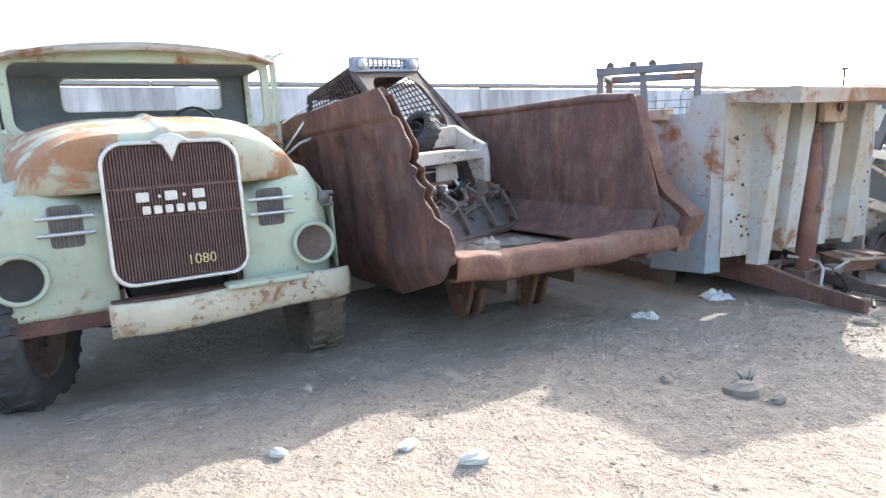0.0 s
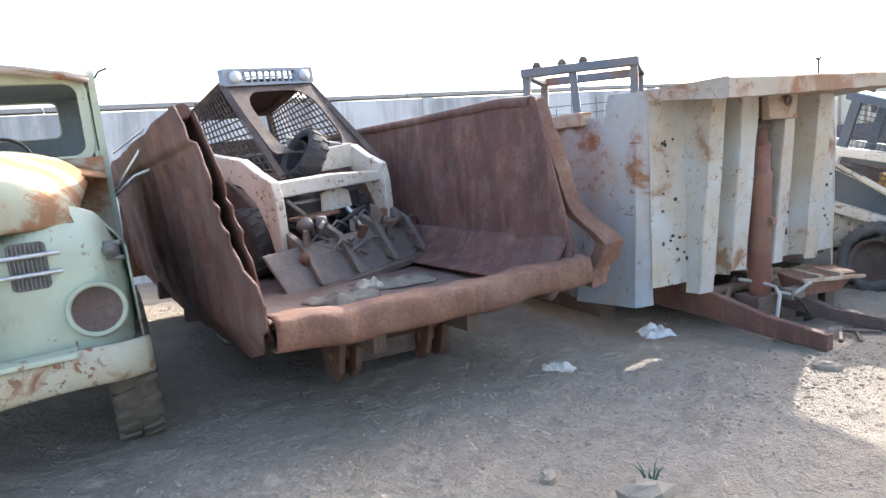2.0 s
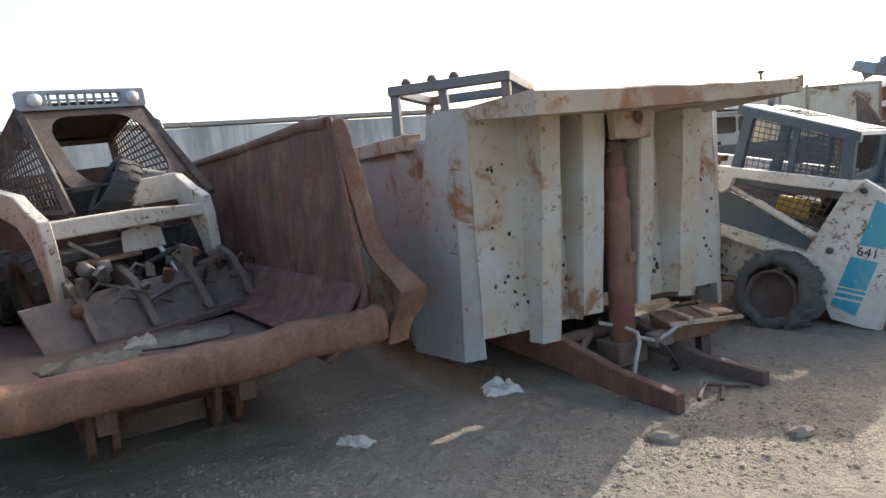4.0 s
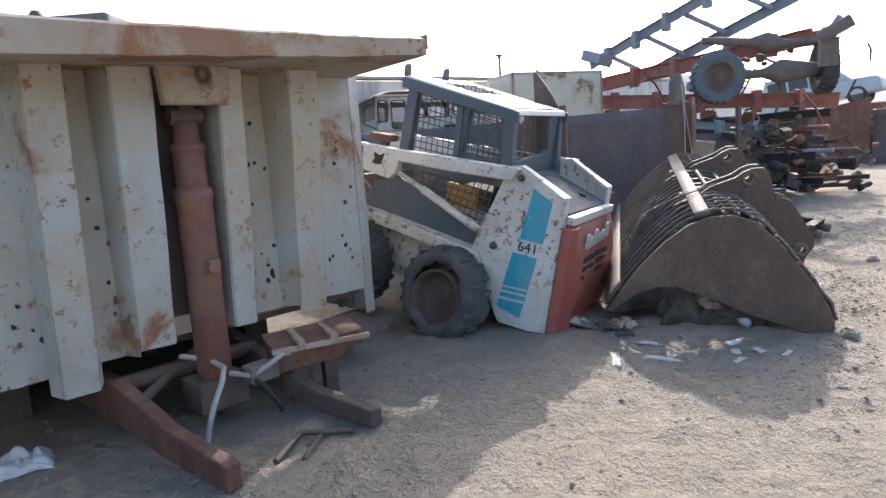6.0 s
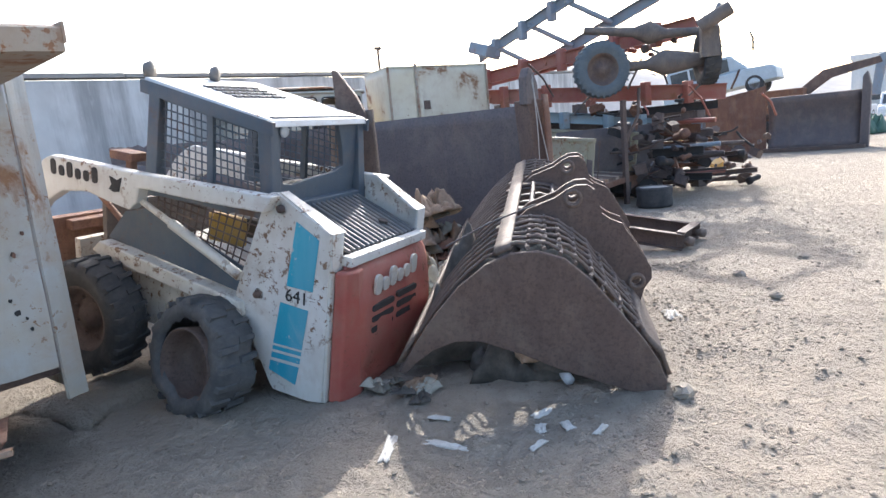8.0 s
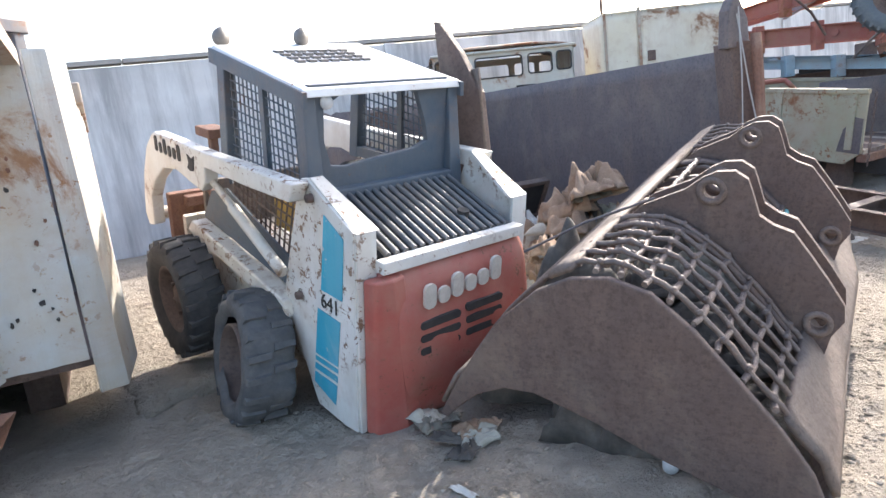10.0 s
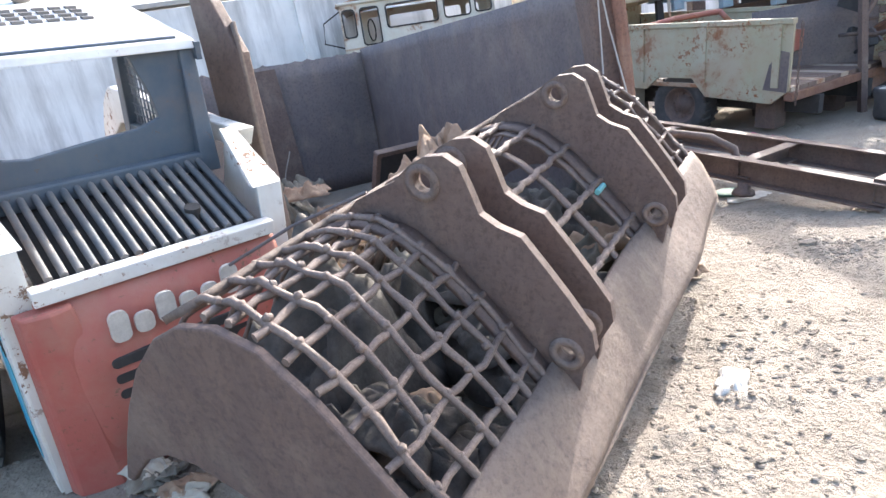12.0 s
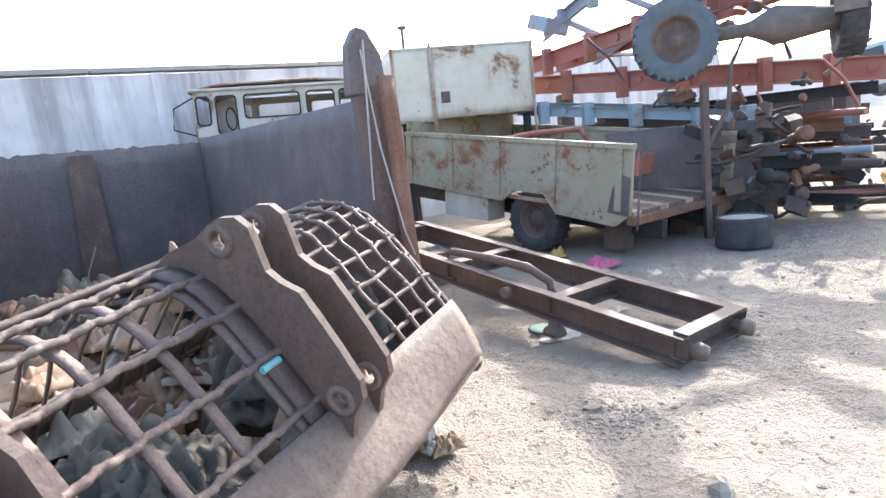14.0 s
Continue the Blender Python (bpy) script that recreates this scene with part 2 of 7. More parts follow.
CARWHITE = plain("white_car_paint", (0.74, 0.76, 0.77), (0.66, 0.67, 0.68), 0.4, 3, bump=0.03)
# white car paint with the blue-grey of its shadow side put into the colour
CARSHADED = plain("shaded_white_car_paint", (0.50, 0.58, 0.63), (0.42, 0.50, 0.55), 0.5, 3, bump=0.03)
HOUSEWHITE = plain("white_render", (0.74, 0.74, 0.73), (0.66, 0.66, 0.65), 0.9, 1, bump=0.1)
HILLROCK = plain("bare_rock", (0.30, 0.29, 0.29), (0.36, 0.345, 0.335), 0.95, 0.02, bump=0.2)
YELLOWPAINT = painted("machine_yellow_paint", (0.55, 0.33, 0.05), (0.50, 0.34, 0.10), 0.4, 0.5, 0.35, 25.5)
TARP = plain("green_tarpaulin", (0.05, 0.12, 0.09), (0.08, 0.16, 0.12), 0.7, 3, bump=0.5)
PINK = plain("pink_rag", (0.55, 0.10, 0.20), (0.48, 0.16, 0.22), 0.9, 6, bump=0.5)
WIRE = plain("pale_wire", (0.45, 0.43, 0.40), (0.34, 0.32, 0.30), 0.6, 10)
TURQ = plain("turquoise_chips", (0.18, 0.55, 0.55), (0.30, 0.60, 0.58), 0.6, 14)
CEMENT = plain("grey_cement", (0.42, 0.40, 0.37), (0.33, 0.31, 0.29), 0.95, 5, bump=0.4)

# ---- mesh builders ----


class Shape:
    """Collects the faces of one mesh."""

    def __init__(self):
        self.v, self.f, self.smooth = [], [], []

    def add(self, verts, faces, m=None, smooth=False):
        k = len(self.v)
        self.v += [tuple(m @ Vector(p)) if m is not None else tuple(p) for p in verts]
        self.f += [tuple(i + k for i in face) for face in faces]
        self.smooth += [smooth] * len(faces)
        return self

    def box(self, lo, hi, m=None):
        (a, b, c), (d, e, g) = lo, hi
        v = [(x, y, z) for z in (c, g) for y in (b, e) for x in (a, d)]
        return self.add(v, [(0, 2, 3, 1), (4, 5, 7, 6), (0, 1, 5, 4), (2, 6, 7, 3), (0, 4, 6, 2), (1, 3, 7, 5)], m)

    def hexa(self, low, high):
        """A solid between two rings of points with the same count."""
        n = len(low)
        faces = [tuple(reversed(range(n))), tuple(range(n, 2 * n))]
        faces += [(i, (i + 1) % n, n + (i + 1) % n, n + i) for i in range(n)]
        return self.add(list(low) + list(high), faces)

    def plate(self, poly, a, b, axis="y", m=None):
        """A polygon drawn in the two other axes, from a to b along the axis."""
        def at(p, w):
            return {"x": (w, p[0], p[1]), "y": (p[0], w, p[1]), "z": (p[0], p[1], w)}[axis]
        n = len(poly)
        v = [at(p, a) for p in poly] + [at(p, b) for p in poly]
        faces = [tuple(range(n)), tuple(reversed(range(n, 2 * n)))]
        faces += [(i, n + i, n + (i + 1) % n, (i + 1) % n) for i in range(n)]
        return self.add(v, faces, m)

    def tube(self, pts, r, n=8, ends=True, m=None):
        pts = [Vector(p) for p in pts]
        rs = r if isinstance(r, (list, tuple)) else [r] * len(pts)
        v, f = [], []
        up = Vector((0.13, 0.21, 0.97))
        for i, p in enumerate(pts):
            d = (pts[min(i + 1, len(pts) - 1)] - pts[max(i - 1, 0)]).normalized()
            s = d.cross(up)
            if s.length < 0.15:
                s = d.cross(Vector((1, 0.1, 0)))
            s.normalize()
            t = s.cross(d).normalized()
            v += [p + rs[i] * (math.cos(2 * math.pi * k / n) * s + math.sin(2 * math.pi * k / n) * t) for k in range(n)]
        for i in range(len(pts) - 1):
            f += [(i * n + k, i * n + (k + 1) % n, (i + 1) * n + (k + 1) % n, (i + 1) * n + k) for k in range(n)]
        self.add(v, f, m, smooth=n > 5)
        if ends:
            k = len(v) - n
            self.add(v[:n], [tuple(reversed(range(n)))], m)
            self.add(v[k:], [tuple(range(n))], m)
        return self

    def lathe(self, profile, n=24, m=None, smooth=True, wobble=0.0, closed=False):
        """A profile of (radius, x) turned about the local x axis."""
        v, f, c = [], [], len(profile)
        for i in range(n):
            a = 2 * math.pi * i / n
            for j, (r, x) in enumerate(profile):
                q = r * (1 + wobble * noise.noise((3 * math.cos(a), 3 * math.sin(a), x * 4)))
                v.append((x, q * math.cos(a), q * math.sin(a)))
        span = c if closed else c - 1
        for i in range(n):
            for j in range(span):
                a, b = i * c, (i + 1) % n * c
                f.append((a + j, a + (j + 1) % c, b + (j + 1) % c, b + j))
        return self.add(v, f, m, smooth)

    def grid(self, fn, nu, nv, thick=0.0, smooth=True):
        """A sheet fn(u, v) over the unit square; with a thickness it becomes a closed shell."""
        top = [Vector(fn(i / nu, j / nv)) for i in range(nu + 1) for j in range(nv + 1)]
        w = nv + 1
        quads = [(i * w + j, (i + 1) * w + j, (i + 1) * w + j + 1, i * w + j + 1) for i in range(nu) for j in range(nv)]
        if not thick:
            return self.add(top, quads, smooth=smooth)
        nor = []
        for i in range(nu + 1):
            for j in range(nv + 1):
                a = top[min(i + 1, nu) * w + j] - top[max(i - 1, 0) * w + j]
                b = top[i * w + min(j + 1, nv)] - top[i * w + max(j - 1, 0)]
                c = a.cross(b)
                nor.append(c.normalized() if c.length > 1e-9 else Vector((0, 0, 1)))
        low = [p - thick * q for p, q in zip(top, nor)]
        k = len(top)
        faces = quads + [tuple(reversed([q + k for q in quad])) for quad in quads]
        rim = [i * w for i in range(nu)] + [nu * w + j for j in range(nv)] + [(nu - i) * w + nv for i in range(nu)] + [nv - j for j in range(nv)]
        faces += [(rim[(i + 1) % len(rim)], rim[i], rim[i] + k, rim[(i + 1) % len(rim)] + k) for i in range(len(rim))]
        return self.add(top + low, faces, smooth=smooth)

    def loft(self, rings):
        """A solid through rings of points with the same count."""
        n = len(rings[0])
        v = [q for r in rings for q in r]
        f = [tuple(reversed(range(n))), tuple(range(len(v) - n, len(v)))]
        for i in range(len(rings) - 1):
            f += [(i * n + k, i * n + (k + 1) % n, (i + 1) * n + (k + 1) % n, (i + 1) * n + k) for k in range(n)]
        return self.add(v, f)

    def mesh(self, name, material):
        me = bpy.data.meshes.new(name)
        me.from_pydata(self.v, [], self.f)
        me.polygons.foreach_set("use_smooth", self.smooth)
        me.materials.append(material)
        me.update()
        return me


def part(name, shape, material, parent, label="", bevel=0.0, m=None):
    ob = new(name, shape.mesh(name, material))
    ob.parent = parent
    if m is not None:
        ob.matrix_basis = m
    if bevel:
        mod = ob.modifiers.new("edges", "BEVEL")
        mod.width, mod.segments, mod.limit_method, mod.angle_limit = bevel, 2, "ANGLE", radians(40)
    if label:
        tagged(ob, label)
    return ob


def thing(name, m, label, category, group=""):
    ob = new(name)
    ob.empty_display_size = 0.3
    ob.matrix_basis = m
    return tagged(ob, label, category, group)


def single(name, shape, material, label, category, group="", kind="", m=None, bevel=0.0):
    ob = part(name, shape, material, None, "", bevel, m)
    return tagged(ob, label, category, group, kind)


def arc(c, r, a0, a1, n):
    return [(c[0] + r * math.cos(radians(a0 + (a1 - a0) * i / n)), c[1] + r * math.sin(radians(a0 + (a1 - a0) * i / n))) for i in range(n + 1)]


def writing(text, size, depth, material, name, parent, m):
    """Solid letters in the built-in font, lying in the local xz plane and facing -y."""
    cu = bpy.data.curves.new(name, "FONT")
    cu.body, cu.size, cu.extrude, cu.align_x, cu.align_y = text, size, depth, "CENTER", "CENTER"
    tmp = bpy.data.objects.new(name, cu)
    scene.collection.objects.link(tmp)
    me = bpy.data.meshes.new_from_object(tmp.evaluated_get(bpy.context.evaluated_depsgraph_get()))
    bpy.data.objects.remove(tmp)
    me.materials.clear()
    me.materials.append(material)
    me.name = name
    ob = new(name, me)
    ob.parent = parent
    ob.matrix_basis = m @ pose(0, 0, 0, 90)
    return ob


def holed(shape, outer, holes, a, b):
    """A plate with round holes (x, z, radius) through it, from y = a to b."""
    loops = [list(outer)] + [[(x + r * math.cos(2 * math.pi * k / 18), z + r * math.sin(2 * math.pi * k / 18)) for k in range(18)] for x, z, r in holes]
    flat = [p for loop in loops for p in loop]
    n = len(flat)
    tris = tessellate_polygon([[Vector((x, z, 0)) for x, z in loop] for loop in loops])
    faces = [tuple(t) for t in tris] + [tuple(n + i for i in reversed(t)) for t in tris]
    k = 0
    for loop in loops:
        m = len(loop)
        faces += [(k + i, k + (i + 1) % m, n + k + (i + 1) % m, n + k + i) for i in range(m)]
        k += m
    return shape.add([(x, y, z) for y in (a, b) for x, z in flat], faces)


def crumple(seed, sx, sy, sz, n=14, rough=1.0):
    """A crumpled heap or sheet: a rounded grid folded by noise."""
    def fn(u, v):
        x, y = 2 * u - 1, 2 * v - 1
        d = max(0.0, 1 - max(abs(x), abs(y)) ** 2.5)
        q = Vector((x * 1.1 + seed * 7.3, y * 1.1 - seed * 3.1, seed))
        fold = 1.1 * abs(noise.noise(q * 1.7)) + 0.4 * abs(noise.noise(q * 3.1)) + 0.10 * abs(noise.noise(q * 6.3))
        edge = 1 + 0.30 * noise.noise(Vector((x * 1.6, y * 1.6, seed * 5.0)))
        return (x * sx * edge + 0.07 * sx * noise.noise(q * 3), y * sy * edge + 0.07 * sy * noise.noise(q * 3 + Vector((5, 5, 5))), sz * (d ** 0.7) * (0.55 + 0.9 * rough * (fold - 0.35)) + 0.02 * sz * fold + 0.004)
    return Shape().grid(fn, n + 14, n + 14, 0.004, smooth=True)


# ---- ground, wall and distance ----


def ground_height(x, y):
    p = Vector((x, y, 0))
    near = max(0.0, 1 - ((x - 5) ** 2 + (y - 6) ** 2) / 900)
    h = 0.030 * noise.noise(p * 0.45) + 0.020 * noise.noise(p * 1.7) + 0.015 * noise.noise(p * 4.1) + 0.010 * noise.noise(p * 8.7)
    if -3 < x < 15 and -1 < y < 13:
        h += 0.05 * max(0.0, noise.noise(p * 6.3 + Vector((9, 2, 4))) - 0.18) + 0.035 * max(0.0, noise.noise(p * 12.5) - 0.12) - 0.03 * max(0.0, noise.noise(p * 3.3 + Vector((1, 7, 2))) - 0.25)
    side = (y - 0.2) - 0.53 * (x - 5.0)
    ruts = 0.0
    if x > 3:
        for c in (-1.2, -3.0):
            ruts -= 0.035 * math.exp(-((side - c - 0.25 * math.sin(x * 0.5)) / 0.22) ** 2)
    dip = -0.09 * math.exp(-((x + 2.1) ** 2 + (y - 4.7) ** 2) / 2.2)
    return near * (h + ruts) + dip - 0.01


def axis_steps(lo, hi, fine_lo, fine_hi, fine):
    out, s = [], fine_lo
    while s > lo:
        s -= max(fine, 0.22 * (fine_lo - s))
        out.append(max(s, lo))
    out.reverse()
    out += list(np.arange(fine_lo, fine_hi, fine))
    s = fine_hi
    while s < hi:
        out.append(s)
        s += max(fine, 0.22 * (s - fine_hi))
    return out + [hi]


gx, gy = axis_steps(-900, 900, -4, 15, 0.04), axis_steps(-900, 900, -1, 14, 0.04)
gv = [(x, y, ground_height(x, y) if -40 < x < 60 and -40 < y < 60 else -0.01) for x in gx for y in gy]
gw = len(gy)
gf = [(i * gw + j, (i + 1) * gw + j, (i + 1) * gw + j + 1, i * gw + j + 1) for i in range(len(gx) - 1) for j in range(gw - 1)]
single("ground", Shape().add(gv, gf, smooth=True), SAND, "pale trampled sandy ground with ruts and grit", "ground", kind="structure")

ROW = math.degrees(math.atan2(0.55, 1.0))
WALLM = pose(0, 13.5, -0.07, 0, -1.5, ROW)


def yard_wall():
    wall = Shape()
    n = 60
    top = [(-45 + 69 * i / n, 2.99 + 0.03 * noise.noise(Vector((i * 1.7, 0, 0)))) for i in range(n + 1)]
    wall.plate([(-45, -0.6)] + top + [(24, -1.0)], 0.0, 0.25, "y")
    body = single("wall_back", wall, WALLPAINT, "tall whitewashed concrete yard wall, streaked with grime", "wall", kind="structure", m=WALLM)
    cap = Shape()
    x = -45.0
    while x < 22.5:
        w = random.uniform(1.7, 2.3)
        cap.box((x + 0.01, -0.03, 3.03), (x + w - 0.01, 0.28, 3.09 + random.uniform(0, 0.015)))
        x += w
    tagged(part("coping", cap, CEMENT, body), kind="stuff")
    post = Shape()
    for i in range(11):
        post.box((-42 + 6.1 * i, -0.05, -0.1), (-41.75 + 6.1 * i, 0.0, 3.0))
    tagged(part("pilaster", post, WALLPAINT, body), kind="stuff")


yard_wall()


def rounded(cx, cz, hw, hh, r, n=4):
    """A rounded rectangle as a loop of points."""
    out = []
    for sx, sz, a in ((1, 1, 0), (-1, 1, 90), (-1, -1, 180), (1, -1, 270)):
        out += arc((cx + sx * (hw - r), cz + sz * (hh - r)), r, a, a + 90, n)
    return out


def ring(shape, outer, inner, a, b, axis="y", m=None):
    """A plate between two loops with the same number of points."""
    def at(p, w):
        return {"x": (w, p[0], p[1]), "y": (p[0], w, p[1]), "z": (p[0], p[1], w)}[axis]
    n = len(outer)
    v = [at(p, w) for w in (a, b) for loop in (outer, inner) for p in loop]
    f = []
    for i in range(n):
        j = (i + 1) % n
        f += [(i, j, n + j, n + i), (2 * n + j, 2 * n + i, 3 * n + i, 3 * n + j)]
        f += [(j, i, 2 * n + i, 2 * n + j), (n + i, n + j, 3 * n + j, 3 * n + i)]
    return shape.add(v, f, m)


def wheel(parent, m, radius, width, rubber, rim_mat, lugs=24, name="wheel", sag=0.0, hollow=False):
    """A tyre with tread blocks and a dished rim; its axle is the local x axis."""
    hub = new(name)
    hub.parent, hub.matrix_basis = parent, m
    h, q = width / 2, radius * (0.66 if hollow else 0.56)
    tyre = Shape().lathe([(q, -h * 0.75), (radius * 0.72, -h * 1.02), (radius * 0.90, -h), (radius * 0.97, -h * 0.72), (radius * 0.985, 0),
                          (radius * 0.97, h * 0.72), (radius * 0.90, h), (radius * 0.72, h * 1.02), (q, h * 0.75)], 40, wobble=sag)
    part("tyre", tyre, rubber, hub)
    if lugs:
        lug = Shape().hexa([(h * 0.06, -math.pi * radius / lugs * 0.55, radius * 0.93), (h * 1.0, -math.pi * radius / lugs * 0.15, radius * 0.90), (h * 1.0, math.pi * radius / lugs * 0.55, radius * 0.90), (h * 0.06, math.pi * radius / lugs * 0.25, radius * 0.93)],
                           [(h * 0.06, -math.pi * radius / lugs * 0.45, radius * 1.01), (h * 0.95, -math.pi * radius / lugs * 0.05, radius * 0.995), (h * 0.95, math.pi * radius / lugs * 0.45, radius * 0.995), (h * 0.06, math.pi * radius / lugs * 0.15, radius * 1.01)]).mesh("tread_lug", rubber)
        for i in range(lugs):
            for side in (0, 1):
                ob = new("tread_lug", lug)
                ob.parent, ob.matrix_basis = hub, pose(0, 0, 0, 360 * (i + 0.5 * side) / lugs) @ pose(0, 0, 0, 0, 0, 180 * side)
    if not hollow:
        rim = Shape().lathe([(q * 1.02, -h * 0.78), (q * 0.92, -h * 0.72), (q * 0.86, -h * 0.30), (q * 0.45, -h * 0.15), (q * 0.38, -h * 0.42), (0.001, -h * 0.45)], 28)
        rim.lathe([(q * 1.02, h * 0.78), (q * 0.92, h * 0.72), (q * 0.86, h * 0.30), (q * 0.45, h * 0.15), (q * 0.38, h * 0.42), (0.001, h * 0.45)], 28)
        part("rim", rim, rim_mat, hub)
        nuts = Shape()
        for i in range(8):
            a = 2 * math.pi * i / 8
            for s in (-1, 1):
                nuts.tube([(s * h * 0.2, q * 0.62 * math.cos(a), q * 0.62 * math.sin(a)), (s * h * 0.38, q * 0.62 * math.cos(a), q * 0.62 * math.sin(a))], 0.014, 6)
        tagged(part("wheel_nut", nuts, rim_mat, hub), kind="stuff")
    else:
        part("rim", Shape().lathe([(q * 0.96, h * 0.8), (q * 0.98, -h * 0.90), (q * 0.93, -h * 0.92), (q * 0.88, -h * 0.3), (q * 0.84, h * 0.35), (q * 0.4, h * 0.45), (0.001, h * 0.40)], 32, pose(0, -0.02, -0.055)), rim_mat, hub, "dented rusty drum rim")
    return hub


# ---- the old bonneted lorry ----


def old_lorry():
    t = thing("lorry", pose(-1.83, 4.085, 0.0, 0, -2.4, 31), "old bonneted lorry in faded pale green paint with rusty hood", "truck")

    def hood(u, v):
        # u across from left to right, v from the nose to the windscreen
        s = 2 * u - 1
        half = 0.90 + 0.14 * v
        crown = 1.785 + 0.13 * v - 0.05 * (1 - v) ** 3
        edge = 1.37 + 0.26 * v
        prof = (1 - abs(s) ** 3.6)
        z = edge + (crown - edge) * max(prof, 0) ** 0.62
        ridge = 0.035 * math.exp(-(s / 0.05) ** 2)
        y = -0.02 + 1.42 * v + 0.14 * (abs(s) ** 2.2) * (1 - v) ** 2
        return (s * half, y, z + ridge)
    part("hood", Shape().grid(hood, 48, 24, 0.012), GREENHOOD, t, "bleached green hood with large rust patches")

    nose = Shape()
    def nose_fn(u, v):
        s = 2 * u - 1
        x, y, z = hood(u, 0)
        low = 1.37
        return (x, y - 0.03 * math.sin(math.pi * v) + 0.01, z + (low - z) * v)
    nose.grid(nose_fn, 40, 10, 0.01)
    part("hood_front", nose, GREENHOOD, t)
    panel = []
    for s in (-1, 1):
        sh = Shape()
        def cheek(u, v, s=s):
            # front panel that rolls back over the wing
            xo = 0.40 + 0.74 * u
            top = 1.36 + 0.12 * math.sin(math.pi * min(1, max(0, (u - 0.15) / 0.8)))
            if u > 0.8:
                top -= 0.30 * ((u - 0.8) / 0.2) ** 2
            z = 0.60 + (top - 0.60) * v
            y = 0.02 + 0.26 * max(0, (u - 0.72) / 0.28) ** 2 + 0.22 * max(0, (v - 0.72) / 0.28) ** 2
            return (s * xo, y, z)
        sh.grid(cheek, 26, 26, -0.012 * s)
        part("front_panel", sh, GREEN, t)
        wing = Shape()
        def wing_fn(u, v, s=s):
            # from the front panel's edge over the wheel
            a = math.pi * v
            x = 0.62 + 0.54 * u
            y = 0.28 + 1.15 * v
            z = 1.46 - 0.26 * u ** 4 - 0.75 * max(0, v - 0.45) ** 1.6
            return (s * x, y, z)
        wing.grid(wing_fn, 12, 18, 0.012 * s)
        wing.grid(lambda u, v, s=s: (s * (1.15 + 0.01 * u), 0.10 + 1.33 * v, (1.20 - 0.70 * max(0, v - 0.45) ** 1.6) * (1 - u) + u * (0.62 + 0.46 * math.sin(math.pi * min(1, max(0, (v - 0.04) / 0.92))))), 6, 20, 0.012 * s)
        part("wing", wing, GREEN, t)
        lamp = new("headlamp")
        lamp.parent, lamp.matrix_basis = t, pose(s * 0.935, -0.005, 0.875, 0, 0, 0)
        rim = Shape().lathe([(0.155, 0.0), (0.165, -0.03), (0.152, -0.045), (0.136, -0.035), (0.130, -0.012)], 32, pose(0, 0, 0, 0, 0, 90))
        part("lamp_rim", rim, GREEN, lamp)
        part("bowl", Shape().lathe([(0.134, -0.024), (0.122, -0.014), (0.06, -0.008), (0.001, -0.006)], 28, pose(0, 0, 0, 0, 0, 90)), BROWNRUST if s > 0 else BLACK, lamp, "empty dark lamp bowl")
        vent = new("side_vent")
        vent.parent, vent.matrix_basis = t, pose(s * 0.645, 0.01, 1.175)
        slit = Shape()
        for k in range(9):
            slit.tube([(-0.085 + 0.021 * k, -0.012, -0.125), (-0.085 + 0.021 * k, -0.012, 0.125)], 0.006, 6)
        slit.plate(rounded(0, 0, 0.095, 0.135, 0.03), -0.004, 0.004, "y")
        part("vent_slats", slit, GREYMETAL, vent)
        for dz in (-0.045, 0.06):
            part("trim_bar", Shape().tube([(-0.16, -0.03, dz), (0.16, -0.03, dz)], 0.013, 8), CHROME, vent, "dull chrome trim bar")
    ind = Shape().lathe([(0.001, -0.10), (0.045, -0.085), (0.05, 0.0), (0.05, 0.05)], 16, pose(1.06, 0.1, 1.20, 0, 0, 90)).tube([(0.98, 0.12, 1.15), (1.12, 0.0, 1.15)], 0.014, 8).tube([(0.98, 0.12, 1.24), (1.12, 0.0, 1.24)], 0.014, 8)
    part("indicator", ind, GREYMETAL, t, "broken indicator bracket")

    # grille with its bright surround
    out = [(x, z) for x, z in rounded(0, 1.205, 0.43, 0.455, 0.13, 6)]
    inn = [(x, z) for x, z in rounded(0, 1.205, 0.405, 0.430, 0.115, 6)]
    arch = lambda p: (p[0] * (1 - 0.03 * (p[1] - 1.2)), p[1] + (0.035 * (1 - (p[0] / 0.44) ** 2) if p[1] > 1.4 else 0))
    out, inn = [arch(p) for p in out], [arch(p) for p in inn]
    sur = Shape()
    ring(sur, out, inn, -0.145, -0.09)
    grille = new("grille")
    grille.parent = t
    part("surround", sur, CHROME, grille, "pale metal grille surround", 0.008)
    part("backing", Shape().plate(rounded(0, 1.205, 0.42, 0.455, 0.13), -0.10, -0.04), GRILLERED, grille)
    slat = Shape().box((-0.005, -0.128, 0.785), (0.005, -0.102, 1.645)).mesh("slat", GRILLERED)
    for k in range(42):
        ob = new("slat", slat)
        ob.parent, ob.matrix_basis = grille, pose(-0.392 + 0.784 * k / 41, 0, 0)
    part("cross_bar", Shape().box((-0.405, -0.135, 1.375), (0.405, -0.10, 1.392)).box((-0.405, -0.135, 1.19), (0.405, -0.10, 1.20)), GRILLERED, grille)
    # maker's lettering as plain bars
    for k, w in enumerate((0.075, 0.02, 0.075, 0.02, 0.075)):
        x = -0.20 + (0, 0.10, 0.17, 0.25, 0.34)[k]
        part("badge_bar", Shape().plate(rounded(x, 1.325, w / 2, 0.030 if w > 0.05 else 0.010, 0.009), -0.15, -0.132), LETTERS, grille, "worn metal badge bar")
